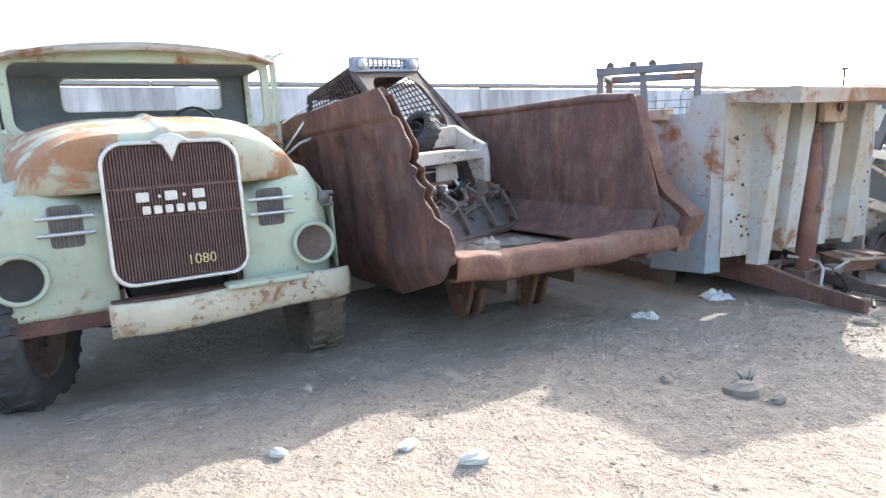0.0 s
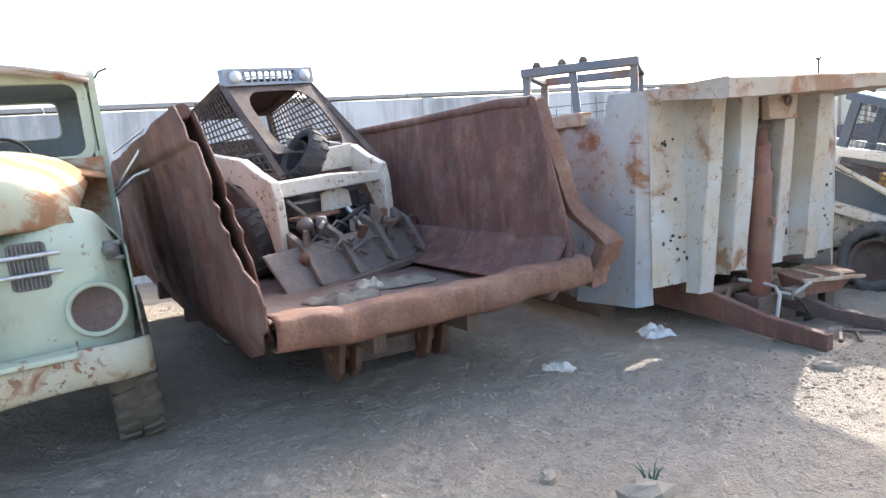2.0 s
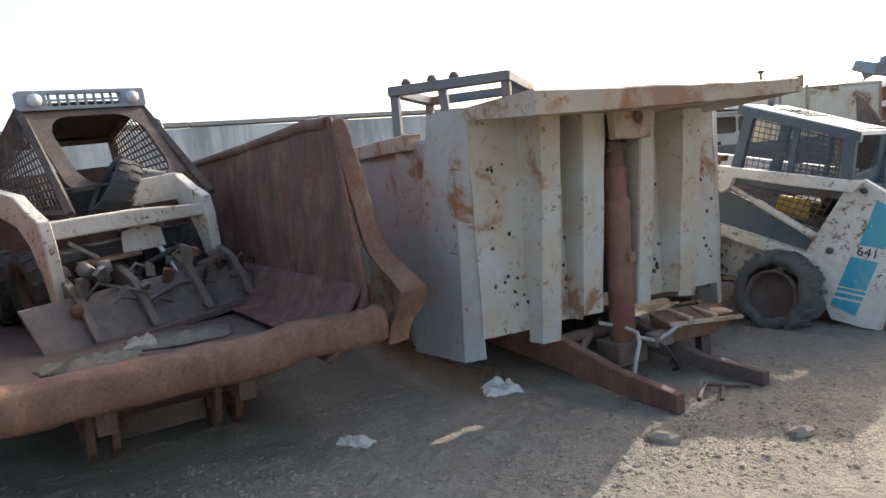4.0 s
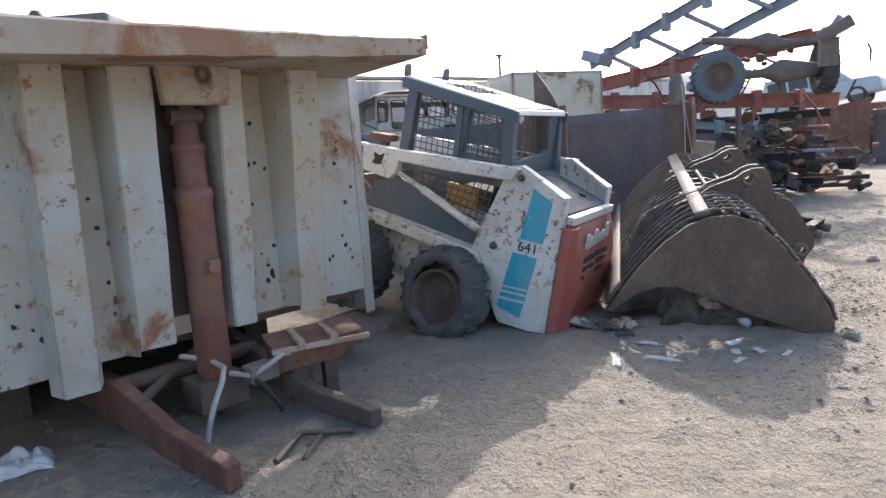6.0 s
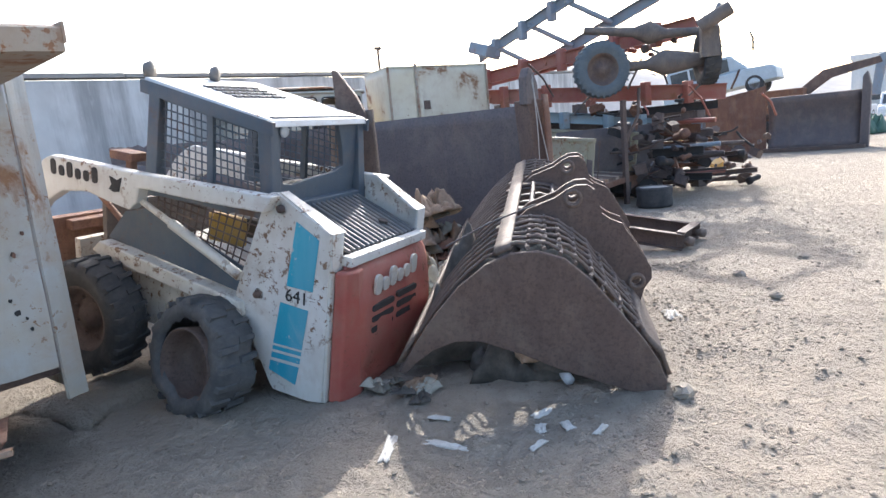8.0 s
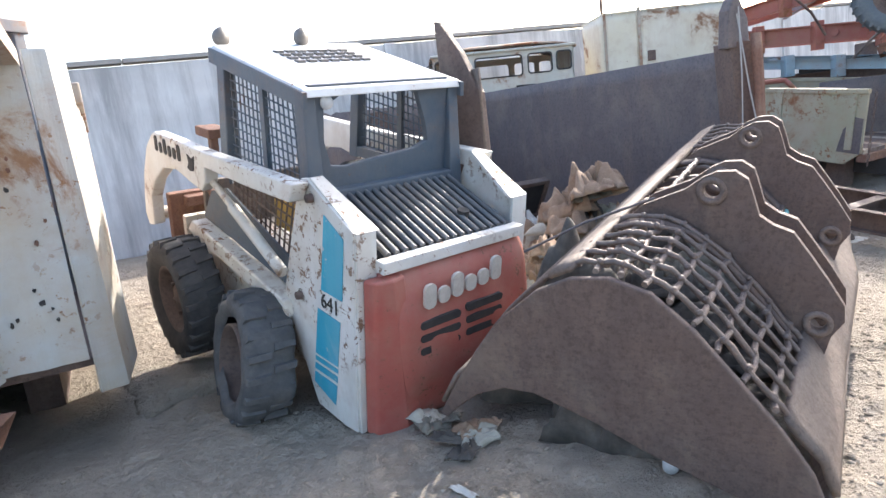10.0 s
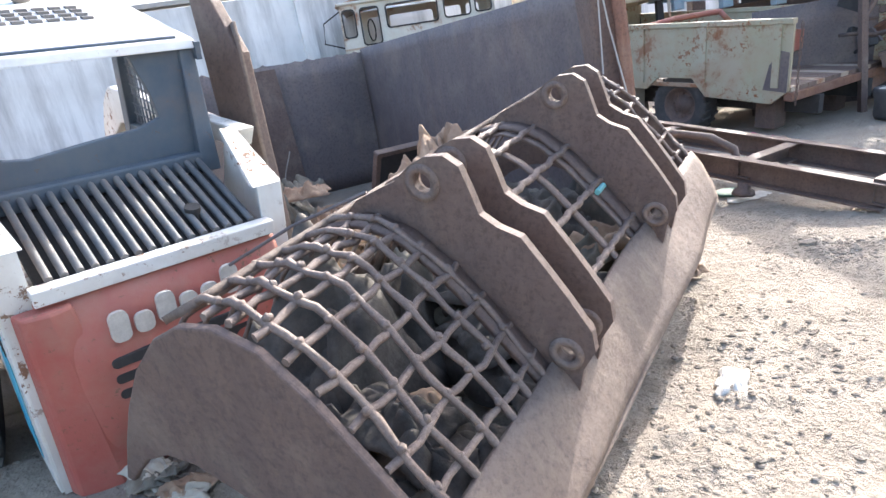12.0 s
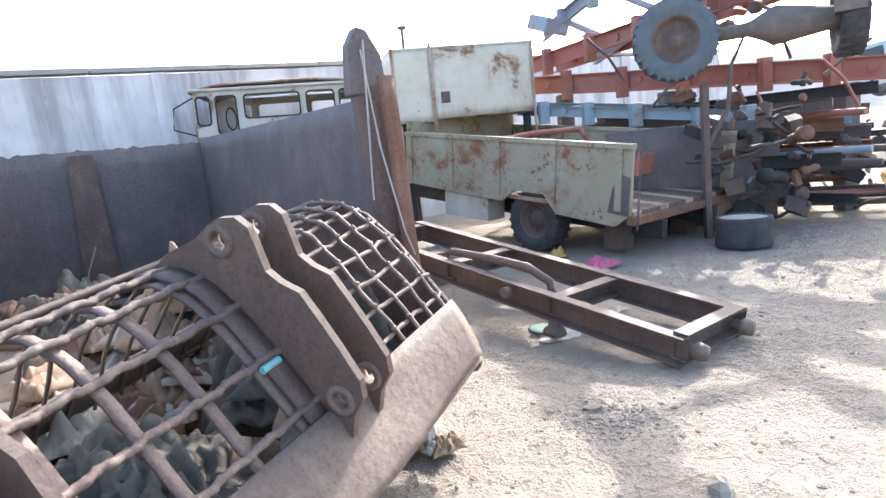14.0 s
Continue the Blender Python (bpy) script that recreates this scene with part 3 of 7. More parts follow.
    for k in range(6):
        part("badge_bar", Shape().plate(rounded(-0.185 + 0.068 * k, 1.24, 0.024, 0.026, 0.010), -0.15, -0.132), LETTERS, grille)
    writing("1080", 0.095, 0.006, BRASSLET, "number", grille, pose(0.115, -0.142, 0.885))
    part("emblem", Shape().plate([(-0.115, 1.675), (-0.05, 1.65), (0, 1.54), (0.05, 1.65), (0.115, 1.675), (0.06, 1.71), (0, 1.725), (-0.06, 1.71)], -0.175, -0.10), CHROME, t, "winged chrome emblem", 0.01)

    # bumper and apron
    bump = Shape()
    def bump_fn(u, v):
        s = 2 * u - 1
        y = -0.14 + 0.30 * max(0, s - 0.78) ** 1.3 / 0.14 * 0.35
        a = math.pi * (v - 0.5)
        return (-0.48 + 0.825 * (s + 1), y - 0.03 * math.cos(a), 0.555 + 0.095 * math.sin(a) + 0.02 * math.sin(3 * s))
    bump.grid(bump_fn, 40, 10, -0.02)
    part("bumper", bump, CREAM, t, "dented cream bumper, rusted through")
    part("step_plate", Shape().box((0.25, -0.22, 0.655), (0.80, -0.04, 0.685)), GREEN, t, "", 0.008)
    part("apron", Shape().box((-1.08, 0.02, 0.50), (1.08, 0.06, 0.64)).box((-0.46, -0.10, 0.56), (0.46, 0.02, 0.66)), BEDRUST, t, "rusty apron above the bumper")

    # cab
    cab = new("cab")
    cab.parent, cab.matrix_basis = t, pose(0.07, 0.10, -0.03)
    cowl = Shape()
    cowl.grid(lambda u, v: ((2 * u - 1) * 1.10, 1.10 + 0.42 * v + 0.14 * (2 * u - 1) ** 2, 1.76 + 0.10 * v - 0.10 * (2 * u - 1) ** 4), 24, 6, 0.015)
    cowl.box((-1.10, 1.42, 0.75), (1.10, 1.47, 1.84))
    part("cowl", cowl, GREENHOOD, cab)
    front = Shape()
    ring(front, rounded(0, 2.15, 1.07, 0.36, 0.16, 6), rounded(0, 2.135, 1.00, 0.275, 0.09, 6), 1.44, 1.52)
    part("windscreen_frame", front, GREEN, cab, "empty windscreen frame", 0.01)
    back = Shape()
    ring(back, rounded(0, 1.66, 1.12, 0.85, 0.08), rounded(0.10, 2.245, 0.75, 0.158, 0.06), 2.62, 2.68)
    part("back_wall", back, GREEN, cab)
    # dark sheet added over the green back wall to make the cab inside dim
    lining = Shape()
    ring(lining, rounded(0, 1.70, 1.08, 0.76, 0.06), rounded(0.10, 2.245, 0.76, 0.168, 0.06), 2.58, 2.61)
    part("back_shade_sheet", lining, plain("cab_shade_colour", (0.115, 0.15, 0.17), (0.17, 0.20, 0.21), 0.9, 5), cab, "added dark blue-grey sheet for the dim inside of the cab")
    for s in (-1, 1):
        door = Shape()
        a, b = s * 1.09, s * 1.14
        ring(door, rounded(2.05, 1.68, 0.62, 0.83, 0.06), rounded(2.00, 2.15, 0.53, 0.28, 0.05), min(a, b), max(a, b), "x")
        part("door", door, GREEN, cab)
        part("window_divider", Shape().box((s * 1.10 - 0.012, 1.74, 1.90), (s * 1.10 + 0.012, 1.77, 2.36)), BLACK, cab)
    roof = Shape()
    def roof_fn(u, v):
        a, b = 2 * u - 1, 2 * v - 1
        z = 2.60 - 0.11 * a * a - 0.03 * abs(a) ** 6 - 0.04 * abs(b) ** 4
        return (a * 1.10, 2.05 + b * 0.72 - 0.03 * (1 - a * a), z)
    roof.grid(roof_fn, 24, 18, 0.03)
    roof.tube([(-1.09, 1.40, 2.43), (-0.6, 1.34, 2.50), (0, 1.32, 2.525), (0.6, 1.34, 2.50), (1.09, 1.40, 2.43)], 0.032, 8)
    part("roof", roof, painted("rusty_roof_paint", (0.40, 0.42, 0.38), (0.36, 0.31, 0.26), 0.45, 0.3, 0.3, 31.0), cab, "rust-stained cab roof with a rain gutter")
    part("headlining", Shape().box((-1.08, 1.46, 2.42), (1.08, 2.62, 2.44)), plain("headlining", (0.13, 0.165, 0.185), (0.18, 0.21, 0.22), 0.9, 5), cab)
    wheelr = Shape()
    wheelr.tube([(0.42 + 0.20 * math.cos(a), 1.78 + 0.06 * math.sin(a), 1.88 + 0.17 * math.sin(a)) for a in [2 * math.pi * k / 20 for k in range(21)]], 0.014, 6)
    part("steering_wheel", wheelr, BLACK, cab)
    part("seat", Shape().box((-0.95, 2.15, 1.15), (0.95, 2.6, 1.75)), BLACK, cab, "", 0.05)
    wip = Shape().tube([(-0.75, 1.38, 1.87), (0.0, 1.33, 1.875)], 0.010, 6).tube([(0.05, 1.35, 1.875), (0.75, 1.38, 1.87)], 0.010, 6).tube([(-0.3, 1.36, 1.87), (-0.75, 1.34, 1.88)], 0.012, 6)
    part("wiper", wip, BLACK, cab)
    mir = Shape().tube([(1.14, 1.52, 1.55), (1.36, 1.42, 1.85), (1.42, 1.40, 2.02), (1.18, 1.50, 1.86)], 0.011, 8).tube([(1.14, 1.5, 1.52), (1.30, 1.40, 1.66), (1.42, 1.40, 1.70)], 0.014, 8)
    part("mirror_arm", mir, CHROME, cab, "bare mirror bracket")
    part("hook", Shape().tube([(1.12, 1.55, 2.42), (1.18, 1.52, 2.50), (1.24, 1.5, 2.52)], 0.008, 6), BLACK, cab)
    part("door_sill", Shape().box((-1.08, 1.5, 0.70), (-0.55, 2.6, 0.86)).box((0.55, 1.5, 0.70), (1.08, 2.6, 0.86)), GREEN, cab)
    # chassis
    part("frame_rail", Shape().box((-0.45, 0.05, 0.52), (-0.37, 5.6, 0.72)), BROWNRUST, t)
    part("frame_rail", Shape().box((0.37, 0.05, 0.52), (0.45, 5.6, 0.72)), BROWNRUST, t)
    part("front_axle", Shape().tube([(-0.85, 0.62, 0.50), (-0.5, 0.62, 0.40), (0.5, 0.62, 0.40), (0.85, 0.62, 0.50)], 0.06, 10), BLACK, t)
    part("engine", Shape().box((-0.34, 0.35, 0.55), (0.34, 1.3, 1.25)).tube([(-0.2, 0.2, 0.75), (-0.2, 0.4, 0.75)], 0.16, 14), BLACK, t, "", 0.03)
    wheel(t, pose(-0.98, 0.50, 0.42, 0, 0, -20), 0.54, 0.30, RUBBER, BROWNRUST)
    wheel(t, pose(1.06, 0.62, 0.36), 0.52, 0.28, MUDRUBBER, BROWNRUST)
    wheel(t, pose(-0.95, 4.4, 0.52), 0.52, 0.34, RUBBER, BROWNRUST)
    wheel(t, pose(0.95, 4.4, 0.52), 0.52, 0.34, RUBBER, BROWNRUST)


old_lorry()

# a made-up post and cap stand in for another machine's edge beside the lorry
post = thing("machine_stub", pose(-2.55, 2.95, 0), "rusty post with a pale cap, stand-in for another machine's edge beside the lorry", "post")
part("pole", Shape().tube([(0, 0, 0), (0, 0, 1.2), (0, 0, 1.52)], [0.07, 0.07, 0.06], 14), BEDRUST, post)
part("cap", Shape().lathe([(0.10, 1.52), (0.15, 1.56), (0.15, 1.60), (0.10, 1.645), (0.001, 1.66)], 20, pose(0, 0, 0, 0, -90)), CREAM, post)

# ---- the rusty tipper body ----


def rusty_tipper():
    t = thing("tipper_body", pose(0.02, 4.43, 0, 0, 0, 33.7), "dark red rusted tipper body with a torn side wall", "tipper body")
    L = 5.0

    EDGE = ((0.32, 1.09), (0.60, 0.12), (0.70, -0.04), (0.80, -0.12), (0.95, -0.15), (1.03, -0.12), (1.10, 0.03), (1.18, 0.12), (1.24, 0.16), (1.31, 0.12), (1.37, 0.20), (1.45, 0.18), (1.50, 0.31), (1.55, 0.25), (1.62, 0.23), (1.75, 0.33), (2.08, 0.58))

    def torn(z):
        for (za, ya), (zb, yb) in zip(EDGE, EDGE[1:]):
            if z <= zb:
                break
        w = min(1, max(0, (z - za) / (zb - za)))
        rag = 0.5 if z < 0.65 or z > 1.6 else 1.6
        return ya + (yb - ya) * w + rag * (0.022 * noise.noise(Vector((z * 17, 1.3, 0))) + 0.014 * noise.noise(Vector((z * 41, 7.7, 0))))

    def left(u, v):
        z = 0.34 + 1.72 * v
        y0 = torn(z)
        y = y0 + (L - y0) * u ** 1.5
        z -= 0.055 * max(0, y - 0.6) * v
        out = -0.04 - 0.22 * v + 0.20 * max(0, 0.22 - v) ** 1.2 / 0.22
        band = min(1, max(0, (v - 0.10) * 9), max(0, (0.84 - v) * 14))
        pressed = min(1, max(0, 3.2 * math.cos(2 * math.pi * (y - 0.30) / 0.62) - 0.6))
        out += 0.055 * pressed * band * (1 if y > 0.55 else 0)
        out -= 0.035 if v > 0.87 else 0
        out += 0.030 * noise.noise(Vector((y * 1.9, z * 2.3, 11))) + 0.010 * noise.noise(Vector((y * 6, z * 7, 4)))
        return (out, y, z)
    part("side_wall", Shape().grid(left, 110, 90, 0.02), BEDRUST, t, "torn rusty side wall")

    def left_in(u, v):
        z = 0.66 + 1.36 * v
        y0 = max(torn(z) + 0.03, 0.10)
        y = y0 + (L - y0) * u
        return (-0.015 - 0.16 * v - 0.10 * max(0, 0.3 - u) * v, y, z - 0.055 * max(0, y - 0.6) * v)
    part("side_lining", Shape().grid(left_in, 40, 50, -0.012), BEDRUST, t)
    part("top_rail", Shape().tube([(-0.25, 0.62, 2.03), (-0.24, 2.6, 1.92), (-0.24, L, 1.79)], 0.05, 8), BEDRUST, t)

    def right(u, v):
        z = 0.62 + 1.47 * v
        y0 = -0.14 + 0.55 * v
        y = y0 + (L - y0) * u
        rib = 0.020 * math.sin(2 * math.pi * (y - 0.6 * v) * 1.7) * min(1, 4 * v, 5 * (1 - v))
        cove = -0.34 * max(0, 0.26 - v) ** 2 / 0.26 ** 2
        return (2.27 + 0.07 * v + rib + cove + 0.03 * noise.noise(Vector((y * 0.8, z, 9))), y, z)
    part("side_wall", Shape().grid(right, 90, 30, -0.03), BEDRUST, t, "dented rusty side wall")
    part("top_rail", Shape().tube([(2.35, 0.46, 2.06), (2.37, 0.9, 2.085), (2.35, 2.2, 2.07), (2.36, L, 2.06)], [0.045, 0.055, 0.045, 0.05], 8), BEDRUST, t)
    rings = []
    for k in range(23):
        w = k / 22
        z = 2.07 - 1.45 * w
        y = 0.42 - 0.56 * w - 0.20 * math.exp(-((z - 0.95) / 0.16) ** 2) + 0.02 * noise.noise(Vector((z * 14, 2, 0)))
        x = 2.34 + 0.03 * math.sin(3 * w) + 0.07 * math.exp(-((z - 0.90) / 0.20) ** 2)
        out = 0.10 + 0.06 * math.exp(-((z - 0.90) / 0.22) ** 2) + 0.022 * noise.noise(Vector((z * 19, 5, 1)))
        rings.append([(x - 0.02, y, z), (x + out, y - 0.03, z + 0.02), (x + out + 0.02, y + 0.10, z + 0.02), (x + 0.04, y + 0.16, z)])
    part("corner_post", Shape().loft(rings), LIPRUST, t, "bent rusted corner post, buckled at its foot", 0.01)
    part("lining_plate", Shape().grid(lambda u, v: (1.90 + 0.38 * v ** 0.7 + 0.02 * noise.noise(Vector((u * 5, v * 2, 3))), 0.02 + 3.2 * u, 0.70 + 0.30 * v ** 1.6), 20, 8, 0.012), BEDRUST, t, "loose lining plate along the wall")
    part("floor_panel", Shape().grid(lambda u, v: (0.0 + 2.30 * u, 0.05 + (L - 0.05) * v, 0.79 - 0.13 * min(1, v * 12) + 0.012 * noise.noise(Vector((u * 6, v * 9, 2)))), 20, 40, 0.02), BROWNRUST, t, "dusty brown floor")
    part("front_wall", Shape().grid(lambda u, v: (-0.22 + 2.56 * u, L, 0.5 + (1.28 + 0.24 * u) * v + 0.02 * math.sin(9 * u)), 20, 6, 0.03), BEDRUST, t)
    lip = Shape()
    def lip_fn(u, v):
        x = -0.03 + 2.36 * u
        sag = 0.035 * math.sin(math.pi * u) - 0.05 * u + 0.02 * noise.noise(Vector((u * 7, 0, 4)))
        prof = [(0.16, 0.815), (0.02, 0.825), (-0.05, 0.80), (-0.07, 0.72), (-0.06, 0.63), (0.0, 0.605), (0.10, 0.61)]
        k = min(int(v * 6), 5)
        w = v * 6 - k
        y = prof[k][0] * (1 - w) + prof[k + 1][0] * w
        z = prof[k][1] * (1 - w) + prof[k + 1][1] * w
        return (x, y - 0.10 * u + 0.02 * noise.noise(Vector((u * 11, v * 2, 6))), z - sag + 0.012 * noise.noise(Vector((u * 13, v * 3, 1))))
    lip.grid(lip_fn, 60, 12, -0.015)
    part("rear_lip", lip, LIPRUST, t, "battered orange-rusted rear lip")
    for x in (0.80, 1.58):
        part("frame_rail", Shape().box((x - 0.05, 0.35, 0.36), (x + 0.05, L, 0.60)), BROWNRUST, t)
        br = Shape().plate([(0.75, 0.62), (1.35, 0.62), (1.28, 0.30), (1.18, 0.05), (1.02, 0.0), (0.92, 0.08), (0.84, 0.34)], x - 0.09, x - 0.04, "x")
        br.plate([(0.75, 0.62), (1.35, 0.62), (1.28, 0.30), (1.18, 0.05), (1.02, 0.0), (0.92, 0.08), (0.84, 0.34)], x + 0.05, x + 0.10, "x")
        br.tube([(x - 0.12, 1.04, 0.20), (x + 0.13, 1.04, 0.20)], 0.05, 12)
        part("hinge_bracket", br, LIPRUST, t, "worn hinge bracket", 0.01)
    part("hinge_tube", Shape().tube([(0.66, 1.0, 0.34), (1.74, 1.0, 0.34)], 0.085, 14), BEDRUST, t)
    part("cross_member", Shape().box((0.9, 1.02, 0.10), (1.45, 1.06, 0.34)).box((-0.1, 2.2, 0.42), (2.45, 2.3, 0.6)).box((-0.1, 3.6, 0.42), (2.45, 3.7, 0.6)), BROWNRUST, t)
    for x in (0.55, 1.83):
        part("support_block", Shape().box((x - 0.2, 2.9, -0.05), (x + 0.2, 3.3, 0.42)), CEMENT, t, "", 0.02)
    part("frame_foot", Shape().box((0.74, 3.9, -0.05), (0.86, 4.3, 0.36)).box((1.52, 3.9, -0.05), (1.64, 4.3, 0.36)), BROWNRUST, t)
    return t


rusty_tipper()
sheet = single("sheet", crumple(3.0, 0.34, 0.18, 0.06, 20), CLOTH, "crumpled grey sheet on the floor of the rusty tipper body", "sheet", m=pose(0.52, 6.12, 0.66, 0, 0, 25))
single("sheet", crumple(5.0, 0.26, 0.20, 0.07, 16), CLOTH, "dark dirty cloth on the floor of the rusty tipper body", "sheet", m=pose(0.20, 5.60, 0.66, 0, 0, 50))
single("rag", crumple(6.0, 0.10, 0.08, 0.08, 10), PALECLOTH, "small pale crumpled rag on the tipper floor", "rag", m=pose(0.34, 5.98, 0.67, 0, 0, 20))


def stripped_loader():
    """A stripped skid loader standing inside the rusty tipper body."""
    t = thing("skid_loader", pose(-0.41, 6.59, 0.0, 0, -5, 50), "stripped skid-steer loader with a rusty cage in the rusty tipper body", "loader")
    part("cross_beam", Shape().plate([(-0.02, 1.42), (1.20, 1.40), (1.20, 1.50), (0.66, 1.55), (-0.02, 1.56)], -0.08, 0.08), ARMWHITE, t, "chipped cream cross beam", 0.015)
    for s, x in ((-1, -0.06), (1, 1.24)):
        arm = Shape().plate([(-0.10, 1.57), (0.10, 1.66), (0.30, 1.78), (0.62, 1.83), (1.4, 1.95), (1.4, 1.78), (0.66, 1.62), (0.36, 1.54), (0.17, 1.38), (0.06, 1.15), (0.02, 0.95), (-0.10, 0.93), (-0.12, 1.15), (-0.13, 1.40)], x - 0.045, x + 0.045, "x")
        part("lift_arm", arm, ARMWHITE, t, "chipped cream lift arm", 0.012)
        part("arm_ram", Shape().tube([(x - s * 0.16, 0.15, 1.08), (x - s * 0.16, 0.75, 1.48)], 0.04, 10).tube([(x - s * 0.16, 0.75, 1.48), (x - s * 0.16, 1.2, 1.72)], 0.022, 8), ENGINE, t)
    part("rear_panel", Shape().plate([(0.78, 1.56), (1.20, 1.56), (1.22, 1.80), (0.80, 1.78)], 0.30, 0.33), ARMWHITE, t, "chipped cream panel behind the beam", 0.008)
    plate = Shape().hexa([(-0.36, -0.50, 0.63), (1.46, -0.42, 0.60), (1.46, -0.38, 0.60), (-0.36, -0.46, 0.63)], [(-0.40, -0.26, 1.00), (1.34, -0.20, 0.98), (1.34, -0.16, 0.98), (-0.40, -0.22, 1.00)])
    part("attach_plate", plate, ENGINE, t, "greasy attachment plate", 0.01)
    part("plate_foot", Shape().box((-0.36, -0.56, 0.60), (1.46, -0.46, 0.66)), BROWNRUST, t, "", 0.01)
    for x in (-0.02, 0.40, 0.86, 1.26):
        part("plate_bracket", Shape().plate([(-0.52, 0.68), (-0.30, 1.02), (-0.02, 1.16), (0.06, 1.02), (-0.10, 0.80)], x - 0.03, x + 0.03, "x"), ENGINE, t, "", 0.008)
    part("tilt_ram", Shape().tube([(0.80, 0.06, 1.22), (0.86, -0.20, 0.86)], 0.024, 10), CHROME, t, "bright ram rod")
    part("tilt_ram", Shape().tube([(0.45, 0.25, 1.22), (0.50, -0.10, 0.96)], 0.05, 10), ENGINE, t)
    part("body", Shape().box((0.10, 0.25, 0.68), (1.10, 1.6, 1.22)).box((0.30, 0.10, 0.95), (0.62, 0.35, 1.32)).box((0.70, 0.12, 1.10), (1.06, 0.4, 1.34)), BLACK, t, "dark greasy machine body", 0.01)
    for pts, r, mat in (([(0.15, 0.1, 1.15), (0.35, -0.10, 0.95), (0.6, -0.12, 1.10), (0.95, -0.05, 1.18)], 0.022, BLACK), ([(0.95, 0.1, 1.2), (1.05, -0.20, 0.95), (0.85, -0.40, 0.80)], 0.020, BLACK), ([(0.20, -0.25, 0.95), (0.45, -0.35, 0.85), (0.75, -0.32, 0.92), (1.05, -0.30, 0.84)], 0.018, ENGINE), ([(0.10, 0.0, 1.38), (0.30, 0.05, 1.22), (0.34, 0.10, 1.05)], 0.016, WIRE)):
        part("hose", Shape().tube(pts, r, 8), mat, t)
    part("bracket_plate", Shape().plate([(0.50, 1.20), (0.86, 1.20), (0.84, 1.36), (0.70, 1.42), (0.52, 1.38)], 0.02, 0.06), ARMWHITE, t, "worn cream bracket plate", 0.008)
    part("floor_plate", Shape().box((0.15, -0.12, 1.18), (0.58, 0.10, 1.21)), LIPRUST, t, "", 0.006)
    rnd = random.Random(5)
    for k in range(34):
        x, y, z = rnd.uniform(-0.1, 1.30), rnd.uniform(-0.42, 0.05), rnd.uniform(0.68, 1.15)
        s = rnd.uniform(0.03, 0.085)
        sh = Shape()
        m = pose(x, y, z, rnd.uniform(0, 90), rnd.uniform(0, 90), rnd.uniform(0, 90))
        if k % 3 == 1:
            sh.lathe([(0.001, -s), (s * 0.6, -s), (s * 0.7, 0), (s * 0.4, s * 0.3), (s * 0.4, s), (0.001, s)], 10, m)
        elif k % 3 == 2:
            sh.plate([(-s * 1.4, -s * 0.6), (s, -s), (s * 1.3, s * 0.3), (-s * 0.2, s), (-s, s * 0.4)], -0.015, 0.015, "y", m)
        else:
            sh.tube([(x, y, z), (x + 0.1, y - 0.05, z + 0.1), (x + 0.25, y, z + 0.02), (x + 0.3, y + 0.1, z - 0.1)], 0.013, 6)
        part("hydraulic_fitting", sh, (ENGINE, BROWNRUST, ENGINE, LIPRUST, GREYMETAL)[k % 5], t)
    for x in (-0.02, 1.22):
        for y in (0.55, 1.40):
            wheel(t, pose(x, y, 1.00), 0.34, 0.22, RUBBER, BROWNRUST, 18)
    # cage
    c = new("cage")
    c.parent, c.matrix_basis = t, pose(0.36, 0.62, 0)
    W = 1.06

    def beam(a, b, r):
        a, b = Vector(a), Vector(b)
        return Shape().tube([a, b], r, 4)
    TOPF, TOPR, LOWF, LOWR = (0.52, 2.53), (1.36, 2.27), (-0.42, 1.58), (1.34, 1.62)
    for x, lean in ((0.0, -0.12), (W, 0.05)):
        f0, f1, r1, r0 = (x + lean, *LOWF), (x, *TOPF), (x + 0.02, *TOPR), (x + lean, *LOWR)
        for a, b in ((f0, f1), (f1, r1), (r1, r0), (r0, f0)):
            part("cage_bar", beam(a, b, 0.042), CAGERUST, c)
        mesh = Shape()
        F0, F1, R1, R0 = [Vector(p) for p in (f0, f1, r1, r0)]
        for k in range(1, 17):
            w = k / 17
            mesh.tube([F0.lerp(R0, w), F1.lerp(R1, w)], 0.009, 4, False)
        for k in range(1, 13):
            w = k / 13
            mesh.tube([F0.lerp(F1, w), R0.lerp(R1, w)], 0.009, 4, False)
        part("side_mesh", mesh, CAGERUST, c, "rusty mesh side screen")
    part("cage_bar", beam((0, *TOPR), (W, *TOPR), 0.04), CAGERUST, c)
    part("cage_bar", beam((-0.1, *LOWR), (W, *LOWR), 0.04), CAGERUST, c)
    part("rear_panel", Shape().hexa([(0.0, 1.34, 1.60), (W, 1.34, 1.60), (W, 1.37, 1.60), (0.0, 1.37, 1.60)], [(0.0, 1.36, 1.98), (W, 1.36, 1.98), (W, 1.39, 1.98), (0.0, 1.39, 1.98)]), CAGERUST, c, "dark rear panel")
    part("roof_panel", Shape().grid(lambda u, v: (W * u, 0.54 + 0.82 * v, 2.56 - 0.26 * v + 0.02 * math.sin(math.pi * u)), 8, 8, 0.02), CAGERUST, c, "dark cage roof")
    arch = Shape()
    ring(arch, rounded(W / 2, 2.16, W / 2 + 0.01, 0.37, 0.05, 5), rounded(W / 2, 2.10, W / 2 - 0.12, 0.33, 0.20, 5), 0.0, 0.03, m=Matrix(((1, 0, 0, 0), (0, 1, 0.9, -1.80), (0, 0, 1, 0), (0, 0, 0, 1))))
    part("front_arch", arch, CAGERUST, c, "rusty arched front frame")
    visor = Shape()
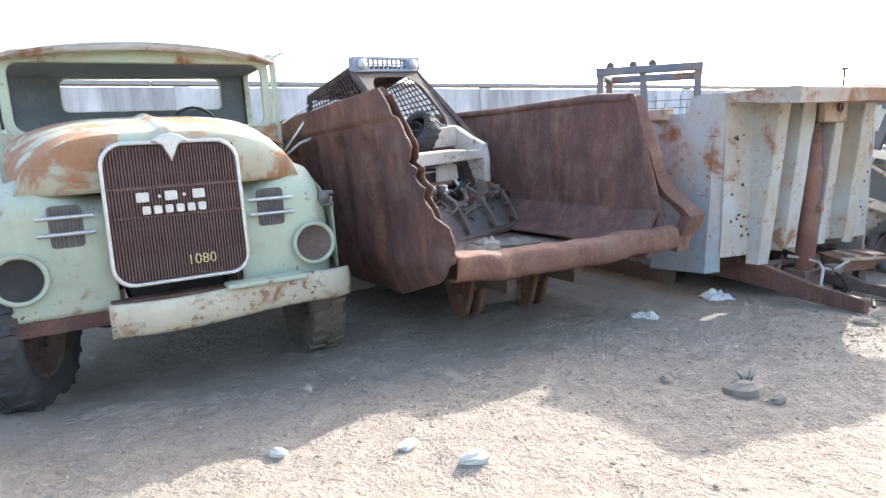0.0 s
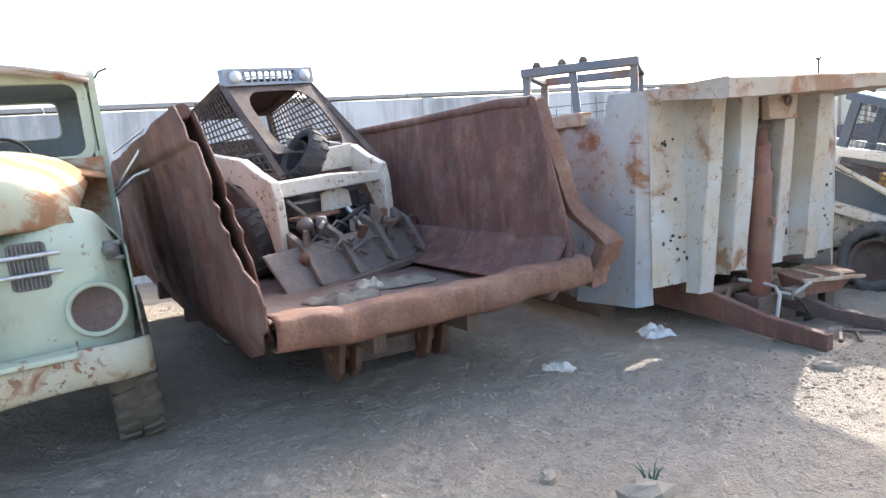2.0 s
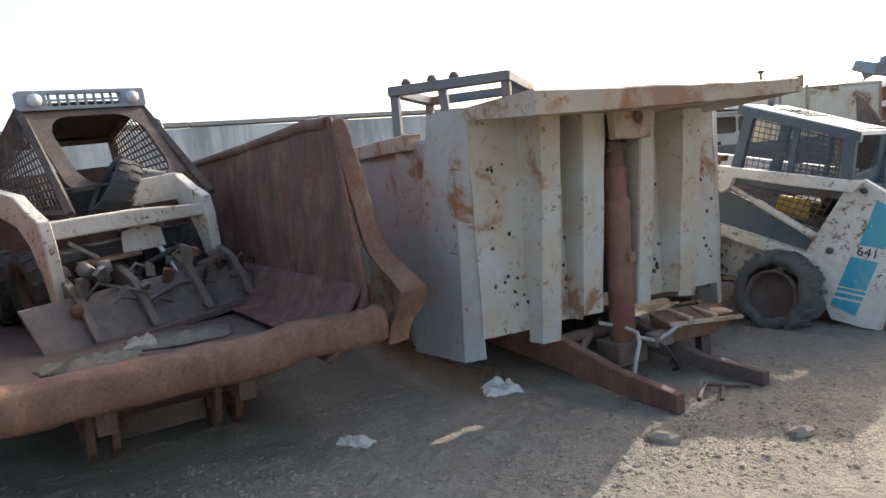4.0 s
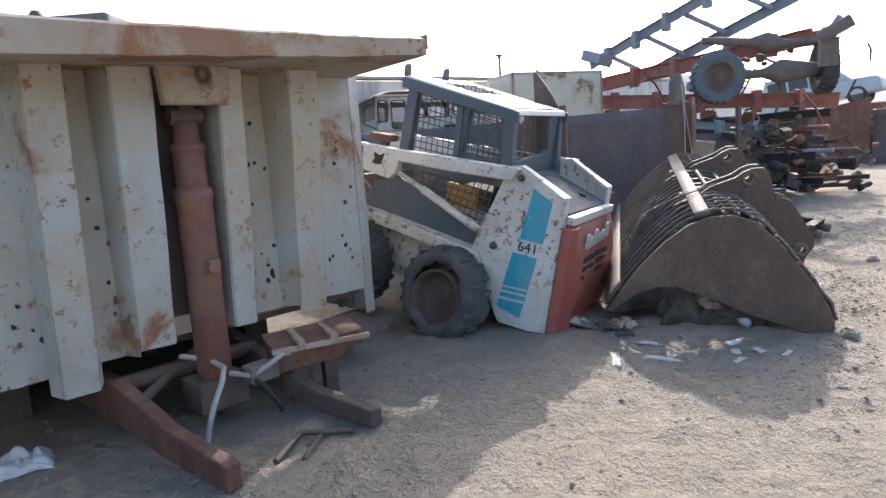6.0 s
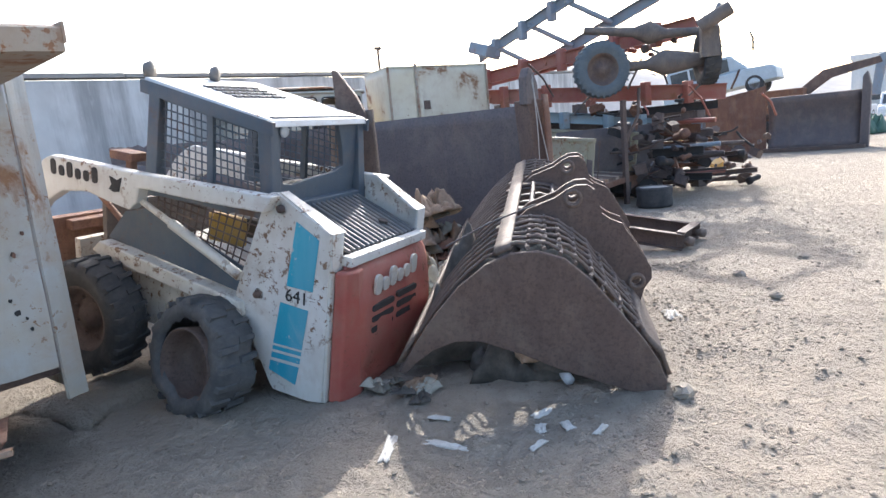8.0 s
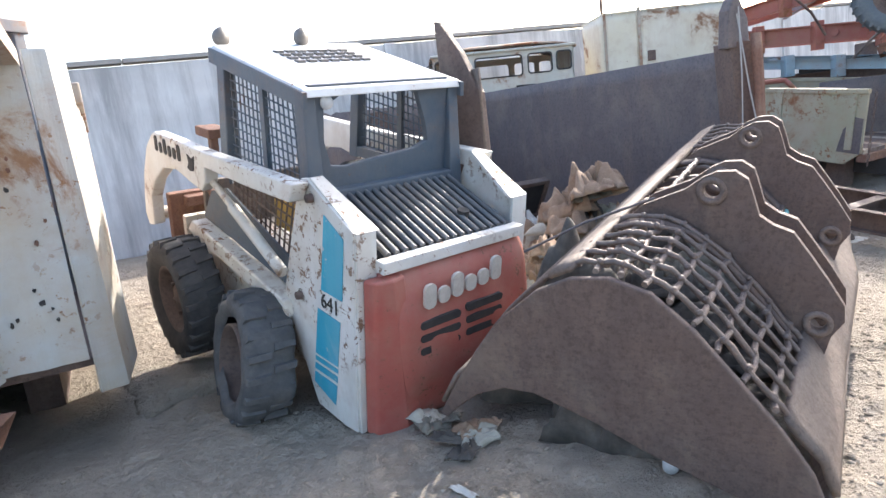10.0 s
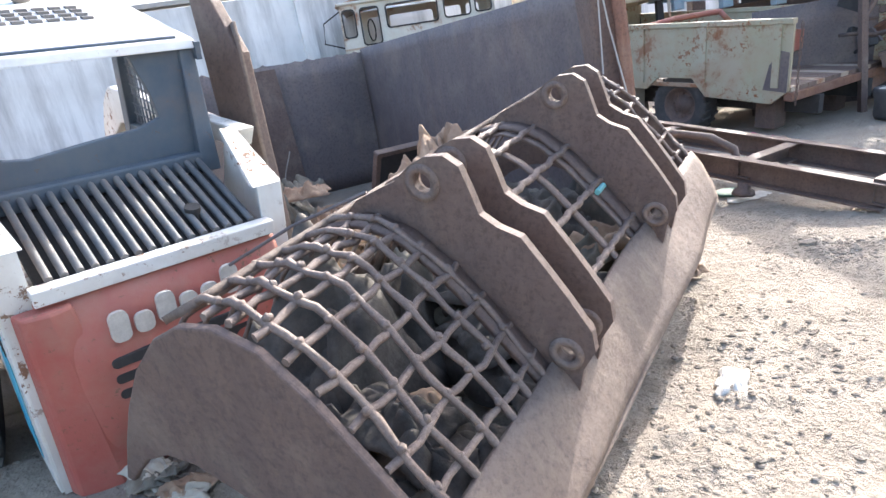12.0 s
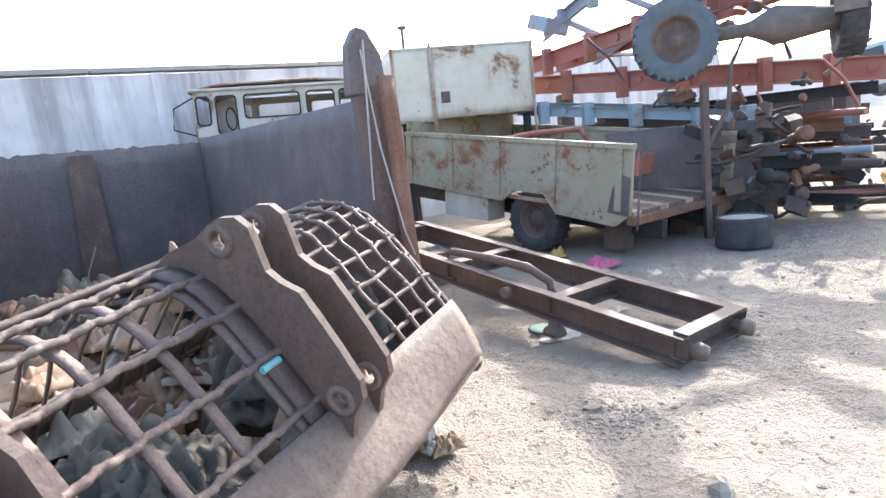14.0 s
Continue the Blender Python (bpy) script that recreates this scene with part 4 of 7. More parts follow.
    ring(visor, rounded(W / 2, 2.585, W / 2 + 0.03, 0.085, 0.02), rounded(W / 2, 2.585, W / 2 - 0.20, 0.055, 0.02), 0.42, 0.50)
    part("visor", visor, FRAMEBLUE, c)
    grid_bars = Shape()
    for i in range(9):
        grid_bars.box((0.22 + 0.078 * i, 0.43, 2.53), (0.238 + 0.078 * i, 0.455, 2.64))
    grid_bars.box((0.20, 0.432, 2.575), (W - 0.20, 0.452, 2.592))
    part("visor_grid", grid_bars, FRAMEBLUE, c)
    for x in (0.10, W - 0.10):
        part("work_lamp", Shape().lathe([(0.001, -0.05), (0.055, -0.04), (0.062, 0.02), (0.05, 0.06)], 18, pose(x, 0.42, 2.585, 0, 0, 90)), LENS, c, "small round work lamp")
    part("seat", Shape().box((0.3, 0.75, 1.4), (0.85, 1.25, 1.80)), BLACK, c, "", 0.05)
    part("handle", Shape().tube([(W + 0.04, 0.52, 2.42), (W + 0.13, 0.42, 2.34), (W + 0.15, 0.34, 2.0), (W + 0.06, 0.38, 1.92)], 0.014, 8), FRAMEBLUE, c)


stripped_loader()
spare = thing("loose_tyre", pose(0.0, 0.0, 0.0), "worn loose tyre lying on the stripped loader", "tyre")
wheel(spare, pose(-0.42, 7.38, 1.78, 50, 30, 40), 0.30, 0.20, RUBBER, BLACK, 18, "casing", hollow=True)

# ---- the white tipper body with its canopy ----


def white_tipper():
    t = thing("tipper_body", pose(2.69, 6.16, 0, 0, 0, 28.3), "dirty white tipper body with ribbed headboard and rusty canopy", "tipper body")
    # headboard: a folded sheet; ribs are deep at the top and shallow below
    fold = [(0.00, 0), (0.40, 0), (0.425, 1), (0.585, 1), (0.63, 0), (0.765, 0), (0.80, 1), (0.985, 1), (1.00, -0.5), (1.335, -0.5), (1.345, 1), (1.48, 1), (1.53, 0), (1.735, 0), (1.79, 1), (1.985, 1), (2.03, 0), (2.40, 0)]
    foot = [0.475, 0.38, 0.375, 0.38, 0.49, 0.49, 0.52, 0.53, 0.62, 0.52, 0.515, 0.52, 0.54, 0.54, 0.50, 0.51, 0.525]

    def face(k, z):
        x, d = fold[k]
        top = (z - 0.45) / 1.55
        return (x - 0.045 * (1 - x / 2.4) + 0.008 * noise.noise(Vector((x * 5, z * 2, 0))), -d * (0.11 + 0.14 * top) if d > 0 else -d * 0.14, z)
    for k in range(len(fold) - 1):
        def strip(u, v, k=k):
            z = foot[k] + (2.03 - foot[k]) * v
            a, b = Vector(face(k, z)), Vector(face(k + 1, z))
            p = a.lerp(b, u)
            p.y += 0.012 * noise.noise(Vector((p.x * 3, z * 3, 5))) - 0.012 * max(0, 0.06 - v) / 0.06 * noise.noise(Vector((p.x * 9, 2, 5)))
            p.z += 0.012 * noise.noise(Vector((p.x * 7, 0, 8))) * max(0, 1 - 4 * v)
            return p
        # the recessed strip behind the ram is brown, its shade put into the colour
        part("headboard_strip", Shape().grid(strip, 6, 24, -0.008, smooth=False), WHITERUST if fold[k][1] >= 0 or fold[k + 1][1] >= 0 else BROWNRUST, t, "white headboard sheet with rust spots, coloured brown for shade behind the ram")
    # small rusted-through holes, each a dark ragged scab on the sheet
    rnd = random.Random(12)
    for k in range(46):
        x = rnd.choice((rnd.uniform(0.05, 0.38), rnd.uniform(0.05, 0.38), rnd.uniform(0.65, 0.75), rnd.uniform(1.55, 1.72), rnd.uniform(2.06, 2.36)))
        z = rnd.uniform(0.62, 1.75) if k % 3 else rnd.uniform(0.66, 0.95)
        r = rnd.uniform(0.006, 0.014) * (1.6 if k % 9 == 0 else 1)
        loop = [(x + r * rnd.uniform(0.5, 1.2) * math.cos(a), z + 1.4 * r * rnd.uniform(0.5, 1.2) * math.sin(a)) for a in [2 * math.pi * j / 9 for j in range(9)]]
        part("rust_scab", Shape().plate(loop, -0.021, -0.002), BLACK if k % 4 else LIPRUST, t)
    head = Shape().plate([(0.985, 1.80), (1.345, 1.80), (1.36, 2.03), (0.97, 2.03)], -0.33, -0.26)
    part("ram_header", head, CANOPYRUST, t, "", 0.01)
    part("lifting_ring", Shape().tube([(1.20 + 0.032 * math.cos(a), -0.35, 1.95 + 0.04 * math.sin(a)) for a in [2 * math.pi * k / 14 for k in range(15)]], 0.012, 8), BROWNRUST, t)
    # canopy: a shallow box that closes on the headboard's top edge
    rings = []
    for i in range(25):
        u = i / 24
        x0, yf = -0.05 + 2.45 * u, -0.72 - 0.10 * u
        xf = 0.0 + 2.39 * u
        zt = 2.092 + 0.058 * u - 0.010 * math.sin(math.pi * u) + 0.006 * noise.noise(Vector((u * 9, 0, 2)))
        zb = zt - 0.150 + 0.045 * u + 0.008 * noise.noise(Vector((u * 14, 3, 2)))
        rings.append([(x0, 0.05, 2.005), (xf, yf + 0.03, zb - 0.004), (xf, yf, zb), (xf, yf - 0.006, zt - 0.014), (xf, yf + 0.012, zt), (x0, 0.05, 2.085)])
    part("canopy", Shape().loft(rings), CANOPYRUST, t, "rusty cream canopy over the headboard")
    part("canopy_lip", Shape().box((2.385, -0.83, 2.08), (2.40, -0.50, 2.165)), CANOPYRUST, t, "", 0.004)
    # sides
    L = 4.4
    for s in (0, 1):
        x0 = -0.03 if s == 0 else 2.44
        d = -1 if s == 0 else 1
        def wing(u, v, x0=x0, d=d):
            # folded corner: a front strip, then a side panel that spreads towards its foot
            z = 0.33 + 1.75 * v - 0.05 * u * (1 - v)
            if u < 0.35:
                w = u / 0.35
                off, y = 0.10 * w + 0.03 * w * (1 - v), 0.03 * w + 0.05 * w * (1 - v)
            else:
                w = (u - 0.35) / 0.65
                off, y = 0.10 + 0.03 * (1 - v) + 0.07 * w, 0.03 + 0.05 * (1 - v) + (0.25 + 0.42 * (1 - v)) * w
            return (x0 + (0.0 if d < 0 else -0.02) + d * off, y + 0.010 * noise.noise(Vector((u * 5, v * 5, 3))), z)
        part("corner_wing", Shape().grid(wing, 20, 24, 0.014 * d, smooth=False), WHITERUST if s else BLUEGREY, t, "stained blue-grey corner panel")
        def side(u, v, x0=x0, d=d):
            y = 0.36 + (L - 0.36) * u
            rib = 0.06 * max(0, math.cos(2 * math.pi * y / 0.85)) ** 6
            return (x0 + d * (0.11 + rib), y, 0.30 + 1.62 * v)
        part("side_wall", Shape().grid(side, 70, 10, 0.014 * d), BLUEGREY, t, "grimy blue-grey side wall")
        part("top_rail", Shape().box((x0 + d * 0.12 - 0.07, 0.62, 1.86), (x0 + d * 0.12 + 0.07, L, 1.98)), CANOPYRUST, t, "", 0.01)
    part("floor_panel", Shape().box((-0.02, 0.1, 0.46), (2.43, L, 0.50)), BROWNRUST, t)
    part("tail_wall", Shape().box((-0.05, L, 0.3), (2.46, L + 0.04, 1.9)), BLUEGREY, t)
    ram = new("ram")
    ram.parent, ram.matrix_basis = t, pose(1.165, -0.10, 0.20, 0, 0.5, 0)
    part("ram_barrel", Shape().lathe([(0.001, 0.0), (0.075, 0.0), (0.08, 0.08), (0.098, 0.10), (0.098, 1.08), (0.108, 1.10), (0.108, 1.15), (0.086, 1.17), (0.086, 1.36), (0.094, 1.37), (0.094, 1.40), (0.07, 1.42), (0.07, 1.52), (0.001, 1.53)], 24, pose(0, 0, 0, 0, -90)), RAMRED, ram, "red-brown telescopic ram")
    part("ram_eye", Shape().tube([(-0.09, 0, 1.56), (0.09, 0, 1.56)], 0.05, 12).box((-0.04, -0.04, 1.5), (0.04, 0.04, 1.62)), BROWNRUST, ram)
    part("ram_valve", Shape().tube([(0, -0.09, 0.72), (0, -0.15, 0.72)], 0.03, 10).box((-0.02, -0.13, 0.68), (0.05, -0.09, 0.76)), RAMRED, ram)
    part("skid_foot", Shape().box((0.25, 1.0, -0.05), (0.45, 4.0, 0.46)).box((1.95, 1.0, -0.05), (2.15, 4.0, 0.46)), BROWNRUST, t, "dark frame rail under the body")
    return t


white_tipper()


def drawbar():
    t = thing("chassis_frame", pose(2.69, 6.16, 0, 0, 0, 28.3), "rusty bent chassis rails lying under the white tipper body", "chassis")

    def rail(pts, w, hs):
        return Shape().loft([[(x - w, y, z - h), (x + w, y, z - h), (x + w, y, z), (x - w, y, z)] for (x, y, z), h in zip(pts, hs)])
    part("rail", rail([(0.62, 1.3, 0.40), (0.66, 0.35, 0.38), (0.70, 0.02, 0.33), (0.74, -0.5, 0.20), (0.80, -0.97, 0.13)], 0.04, [0.24, 0.26, 0.24, 0.17, 0.13]), BEDRUST, t, "rusty tapered rail", 0.01)
    part("rail", rail([(1.52, 1.3, 0.40), (1.52, 0.4, 0.38), (1.54, 0.05, 0.30), (1.58, -0.5, 0.14), (1.64, -0.98, 0.10)], 0.04, [0.24, 0.24, 0.20, 0.12, 0.10]), BROWNRUST, t, "dark bent rail", 0.01)
    part("cross_rail", Shape().tube([(0.66, 0.1, 0.30), (1.54, 0.12, 0.30)], 0.05, 10).tube([(0.70, -0.1, 0.22), (1.2, 0.2, 0.36)], 0.03, 8), BROWNRUST, t)
    part("ram_mount", Shape().box((1.02, -0.2, 0.08), (1.32, 0.05, 0.26)), BROWNRUST, t, "", 0.01)
    h = Shape()
    h.tube([(0.93, -0.42, 0.02), (0.95, -0.42, 0.10), (1.00, -0.40, 0.20), (1.08, -0.36, 0.30), (1.14, -0.28, 0.35), (1.12, -0.15, 0.38), (1.02, 0.0, 0.40)], 0.016, 8)
    part("hose", h, WIRE, t, "pale loose hose")
    h = Shape()
    h.tube([(1.18, -0.25, 0.30), (1.28, -0.34, 0.27), (1.36, -0.38, 0.32), (1.46, -0.38, 0.36), (1.54, -0.34, 0.33), (1.60, -0.28, 0.24)], 0.016, 8)
    part("hose", h, WIRE, t, "grey looped hose")
    h = Shape()
    h.tube([(1.25, -0.25, 0.30), (1.30, -0.42, 0.22), (1.38, -0.45, 0.06), (1.42, -0.36, 0.02)], 0.014, 8)
    part("hose", h, BLACK, t)
    part("union_block", Shape().box((1.26, -0.36, 0.22), (1.44, -0.24, 0.32)), ENGINE, t, "", 0.01)
    part("bent_strap", Shape().tube([(1.05, -0.9, 0.015), (1.3, -0.75, 0.03), (1.5, -0.95, 0.02)], 0.018, 6).tube([(1.15, -1.0, 0.015), (1.35, -0.85, 0.02)], 0.015, 6), BROWNRUST, t)


drawbar()
tray = thing("metal_tray", pose(4.10, 6.62, 0.0, 0, 0, 8), "rusty broken metal tray propped on the ground", "tray")
part("pan", Shape().hexa([(0.02, -0.05, 0.22), (0.42, -0.02, 0.24), (0.48, 0.22, 0.26), (0.0, 0.22, 0.26)], [(0.0, -0.09, 0.36), (0.56, -0.03, 0.40), (0.56, 0.26, 0.42), (-0.02, 0.26, 0.40)]), LIPRUST, tray, "", 0.006)
part("flange", Shape().box((-0.02, -0.12, 0.36), (0.58, -0.08, 0.385)).box((0.14, -0.1, 0.38), (0.18, 0.26, 0.41)).box((0.34, -0.1, 0.385), (0.38, 0.26, 0.415)), CANOPYRUST, tray)
part("prop", Shape().box((0.10, 0.0, -0.02), (0.20, 0.15, 0.24)).box((0.32, 0.05, -0.02), (0.40, 0.15, 0.24)), BROWNRUST, tray)


def roof_frame():
    """The steel cab frame that stands behind the white tipper body."""
    t = thing("cab_frame", pose(2.66, 8.72, 0, 0, 0, -20), "slate-blue steel cab frame with torn mesh, behind the white tipper", "cab frame")
    for x in (-0.62, 0.62):
        for y in (-0.15, 0.9):
            part("post", Shape().box((x - 0.045, y - 0.045, -0.02), (x + 0.045, y + 0.045, 2.60)), SLATEDARK, t, "", 0.008)
    part("brace", Shape().hexa([(0.0, -0.19, 1.2), (0.09, -0.19, 1.2), (0.09, -0.11, 1.2), (0.0, -0.11, 1.2)], [(-0.12, -0.19, 2.66), (-0.03, -0.19, 2.66), (-0.03, -0.11, 2.60), (-0.12, -0.11, 2.60)]), SLATEDARK, t)
    top = Shape()
    ring(top, rounded(0, 0.38, 0.68, 0.62, 0.04), rounded(0, 0.38, 0.58, 0.50, 0.03), 2.57, 2.67, "z")
    part("roof_frame", top, SLATEDARK, t, "", 0.01)
    for x in (-0.50, -0.2, 0.05):
        part("lamp_stub", Shape().lathe([(0.001, 0), (0.05, 0.0), (0.055, 0.04), (0.03, 0.08), (0.001, 0.085)], 12, pose(x, -0.1, 2.67, 0, -90)), BROWNRUST, t)
    net = Shape()
    for k in range(12):
        net.tube([(-0.60 + 0.11 * k, 0.9, 1.3), (-0.60 + 0.11 * k + 0.02 * math.sin(k), 0.9, 2.35 - 0.1 * (k % 3))], 0.005, 5)
    for k in range(9):
        net.tube([(-0.60, 0.9, 1.4 + 0.11 * k), (0.2 + 0.05 * k, 0.9, 1.4 + 0.11 * k)], 0.005, 5)
    part("wire_mesh", net, BROWNRUST, t, "torn wire mesh")
    part("lower_body", Shape().box((-0.70, -0.1, 0.35), (0.70, 0.85, 1.15)).box((-0.6, 0.0, -0.05), (0.6, 0.7, 0.35)), FRAMEBLUE, t, "", 0.03)


roof_frame()

# ---- the skid loader beside the white tipper ----


def mesh_panel(corners, nu, nv, r=0.005):
    """Crossed wires over a four-cornered panel, each row a tube."""
    a, b, c, d = [Vector(p) for p in corners]
    sh = Shape()
    for i in range(nu + 1):
        u = i / nu
        sh.tube([a.lerp(b, u), d.lerp(c, u)], r, 4, False)
    for j in range(nv + 1):
        v = j / nv
        sh.tube([a.lerp(d, v), b.lerp(c, v)], r, 4, False)
    return sh


def white_loader():
    t = thing("skid_loader", pose(6.15, 7.20, 0.0, 12, 0, 40.5), "white skid-steer loader with turquoise side panels and a faded red tailgate", "loader")
    W = 1.16
    post = [(-0.01, 0.0), (-0.02, 1.085), (0.20, 1.18), (0.38, 1.265), (0.43, 1.255), (0.49, 1.14), (0.685, 0.57), (0.68, 0.51), (0.40, 0.02), (0.37, -0.02), (0.10, -0.02)]
    for s, x in ((1, 0.0), (-1, W)):
        p = new("rear_post")
        p.parent = t
        part("post_plate", Shape().plate(post, x - 0.012, x + 0.012, "x"), LOADERWHITE, p, "chipped white side plate", 0.004)
        part("post_flange", Shape().box((min(x, x + s * 0.11), -0.03, 0.0), (max(x, x + s * 0.11), -0.012, 1.08)).hexa([(x, -0.03, 1.08), (x + s * 0.13, -0.03, 1.08), (x + s * 0.13, 0.01, 1.08), (x, 0.01, 1.08)][::s], [(x, 0.36, 1.27), (x + s * 0.07, 0.36, 1.27), (x + s * 0.07, 0.38, 1.255), (x, 0.38, 1.255)][::s]), LOADERWHITE, p)
        q = x - s * 0.014
        stripes = [[(0.282, 0.705), (0.088, 0.707), (0.058, 1.034), (0.225, 1.117)], [(0.372, 0.305), (0.151, 0.314), (0.114, 0.582), (0.325, 0.588)],
                   [(0.378, 0.262), (0.156, 0.272), (0.153, 0.298), (0.374, 0.288)], [(0.386, 0.205), (0.164, 0.215), (0.160, 0.252), (0.380, 0.242)], [(0.40, 0.115), (0.19, 0.065), (0.168, 0.192), (0.390, 0.182)]]
        for st in stripes:
            part("colour_panel", Shape().plate(st, min(q, q - s * 0.003), max(q, q - s * 0.003), "x"), CYAN, p, "turquoise painted panel")
        if s > 0:
            writing("641", 0.115, 0.002, BLACK, "number", p, pose(q - 0.002, 0.205, 0.645, 0, 0, 270))
        for y, z in ((0.335, 1.175), (0.50, 0.60)):
            bolt = Shape().lathe([(0.001, -s * 0.03), (0.022, -s * 0.03), (0.024, 0.0), (0.036, 0.0), (0.036, s * 0.01)], 12, pose(x - s * 0.012, y, z))
            part("pivot_bolt", bolt, BROWNRUST, p)
        arm = Shape().plate([(0.34, 1.255), (0.90, 1.243), (1.445, 1.229), (1.93, 1.231), (2.30, 1.229), (2.37, 1.20), (2.515, 1.09), (2.64, 0.905), (2.72, 0.70), (2.752, 0.54), (2.70, 0.45), (2.58, 0.48), (2.55, 0.71), (2.41, 0.864), (2.20, 0.99), (1.94, 1.026), (1.71, 0.99), (1.53, 0.967), (1.46, 1.03), (1.438, 1.132), (0.89, 1.133), (0.40, 1.15)], x - s * 0.06 - 0.045, x - s * 0.06 + 0.045, "x")
        part("lift_arm", arm, LOADERWHITE, t, "scratched white lift arm", 0.012)
        ram = Shape().tube([(x - s * 0.05, 0.62, 0.70), (x - s * 0.05, 1.20, 0.93)], 0.034, 12)
        part("lift_ram", ram.tube([(x - s * 0.05, 1.20, 0.93), (x - s * 0.05, 1.46, 1.03)], 0.022, 10), ARMWHITE, t, "worn lift ram")
        part("side_beam", Shape().plate([(0.60, 0.43), (1.90, 0.56), (1.98, 0.60), (1.90, 0.675), (0.62, 0.53)], x - 0.06, x + 0.05, "x"), ARMWHITE, t, "dented cream side beam", 0.012)
        part("dark_panel", Shape().plate([(0.64, 0.54), (1.93, 0.68), (1.75, 0.90), (1.50, 0.97), (0.66, 0.72)], x + s * 0.05 - 0.006, x + s * 0.05 + 0.006, "x"), CABBLUE, t)
    for k in range(6):
        # the maker's mark as plain pills
        y = 2.27 - 0.085 * k
        tall = 0.055 if k in (0, 2, 5) else 0.038
        part("badge_bar", Shape().plate(rounded(y, 1.10 + tall, 0.028, tall, 0.024), -0.110, -0.106, "x"), BLACK, t, "worn dark badge shape on the arm")
    part("emblem", Shape().plate([(1.60, 1.12), (1.58, 1.18), (1.63, 1.155), (1.70, 1.175), (1.68, 1.12), (1.71, 1.085), (1.66, 1.07), (1.61, 1.08)], -0.110, -0.106, "x"), BLACK, t)

    # tailgate
    gate = Shape()
    def gate_fn(u, v):
        x = 0.10 + 0.97 * u
        bulge = 0.11 * math.sin(math.pi * min(1, v * 0.9 + 0.12)) ** 0.6
        corner = max(0, 1 - (x - 0.10) / (0.07 + 0.12 * (1 - v)))
        return (x, -0.04 - bulge * (1 - 0.9 * corner ** 2) + 0.012 * noise.noise(Vector((u * 6, v * 5, 2))), 0.01 + 0.86 * v)
    gate.grid(gate_fn, 40, 30, -0.02)
    tg = part("tailgate", gate, LOADERRED, t, "dented faded red tailgate")
    part("corner_bumper", Shape().loft([[(0.02, -0.035, z), (0.04, -0.11, z), (0.12 + 0.08 * (1 - z), -0.165 + 0.04 * z, z), (0.20 + 0.11 * (1 - z), -0.15 + 0.04 * z, z), (0.20 + 0.10 * (1 - z), -0.03, z)] for z in (0.0, 0.2, 0.4, 0.6, 0.78, 0.855)]), LOADERRED, t, "faded red corner bumper", 0.015)
    for i in range(2):
        for j in range(3):
            part("vent_slot", Shape().plate(rounded(0.41 + 0.31 * i, 0.43 + 0.072 * j + 0.012 * i, 0.135, 0.021, 0.02), -0.168, -0.12), BLACK, tg, "dark louvre slot")
    for k in range(6):
        x = 0.34 + 0.092 * k
        tall = 0.066 if k in (0, 2, 5) else 0.044
        part("badge_bar", Shape().plate(rounded(x, 0.655 + tall + 0.008 * k, 0.037, tall, 0.030), -0.163, -0.145), LETTERS, tg, "worn white badge shape")
    part("gate_rail", Shape().box((0.10, -0.10, 0.872), (1.07, -0.03, 0.935)), LOADERWHITE, t, "white top rail", 0.006)
    # engine cover: a sloping grid of round bars
    cover = new("engine_cover")
    cover.parent = t
    for k in range(16):
        x = 0.16 + 0.82 * k / 15
        part("cover_slat", Shape().tube([(x + 0.017, -0.03, 0.938), (x + 0.017, 0.22, 1.028), (x + 0.017, 0.48, 1.118)], 0.0165, 8), SLATMETAL, cover, "worn dark cover bar")
    part("cover_tray", Shape().hexa([(0.14, -0.03, 0.84), (1.02, -0.03, 0.84), (1.02, 0.52, 1.04), (0.14, 0.52, 1.04)], [(0.14, -0.03, 0.87), (1.02, -0.03, 0.87), (1.02, 0.52, 1.07), (0.14, 0.52, 1.07)]), BLACK, cover)
    part("pipe_stub", Shape().tube([(0.80, 0.12, 0.965), (0.80, 0.11, 1.02)], 0.035, 12), BLACK, cover)
    spring = Shape()
    pts = [(0.30 + 0.40 * k / 120, 0.58 + 0.028 * math.cos(k * 0.9), 1.15 + 0.028 * math.sin(k * 0.9)) for k in range(121)]
    part("coil_spring", spring.tube(pts, 0.007, 5), LIPRUST, t, "rusty coil spring")
    # cab
    cab = new("cab")
    cab.parent = t
    x0, x1 = 0.10, 1.06
    corner = {"rl": (x0, 0.56), "rr": (x1, 0.56), "fl": (x0, 1.46), "fr": (x1, 1.46)}
    for key, (x, y) in corner.items():
        lean = 0.06 if key[0] == "f" else -0.06
        top = 1.80 if key[0] == "f" else 1.66
        part("cab_post", Shape().hexa([(x - 0.045, y + lean - 0.05, 1.05), (x + 0.045, y + lean - 0.05, 1.05), (x + 0.045, y + lean + 0.05, 1.05), (x - 0.045, y + lean + 0.05, 1.05)],
                                      [(x - 0.035, y - 0.05, top), (x + 0.035, y - 0.05, top), (x + 0.035, y + 0.05, top), (x - 0.035, y + 0.05, top)]), CABBLUE, cab, "", 0.008)
    roof = Shape().hexa([(x0 - 0.05, 0.48, 1.63), (x1 + 0.05, 0.48, 1.63), (x1 + 0.05, 1.56, 1.79), (x0 - 0.05, 1.56, 1.79)], [(x0 - 0.04, 0.50, 1.675), (x1 + 0.04, 0.50, 1.675), (x1 + 0.04, 1.54, 1.835), (x0 - 0.04, 1.54, 1.835)])
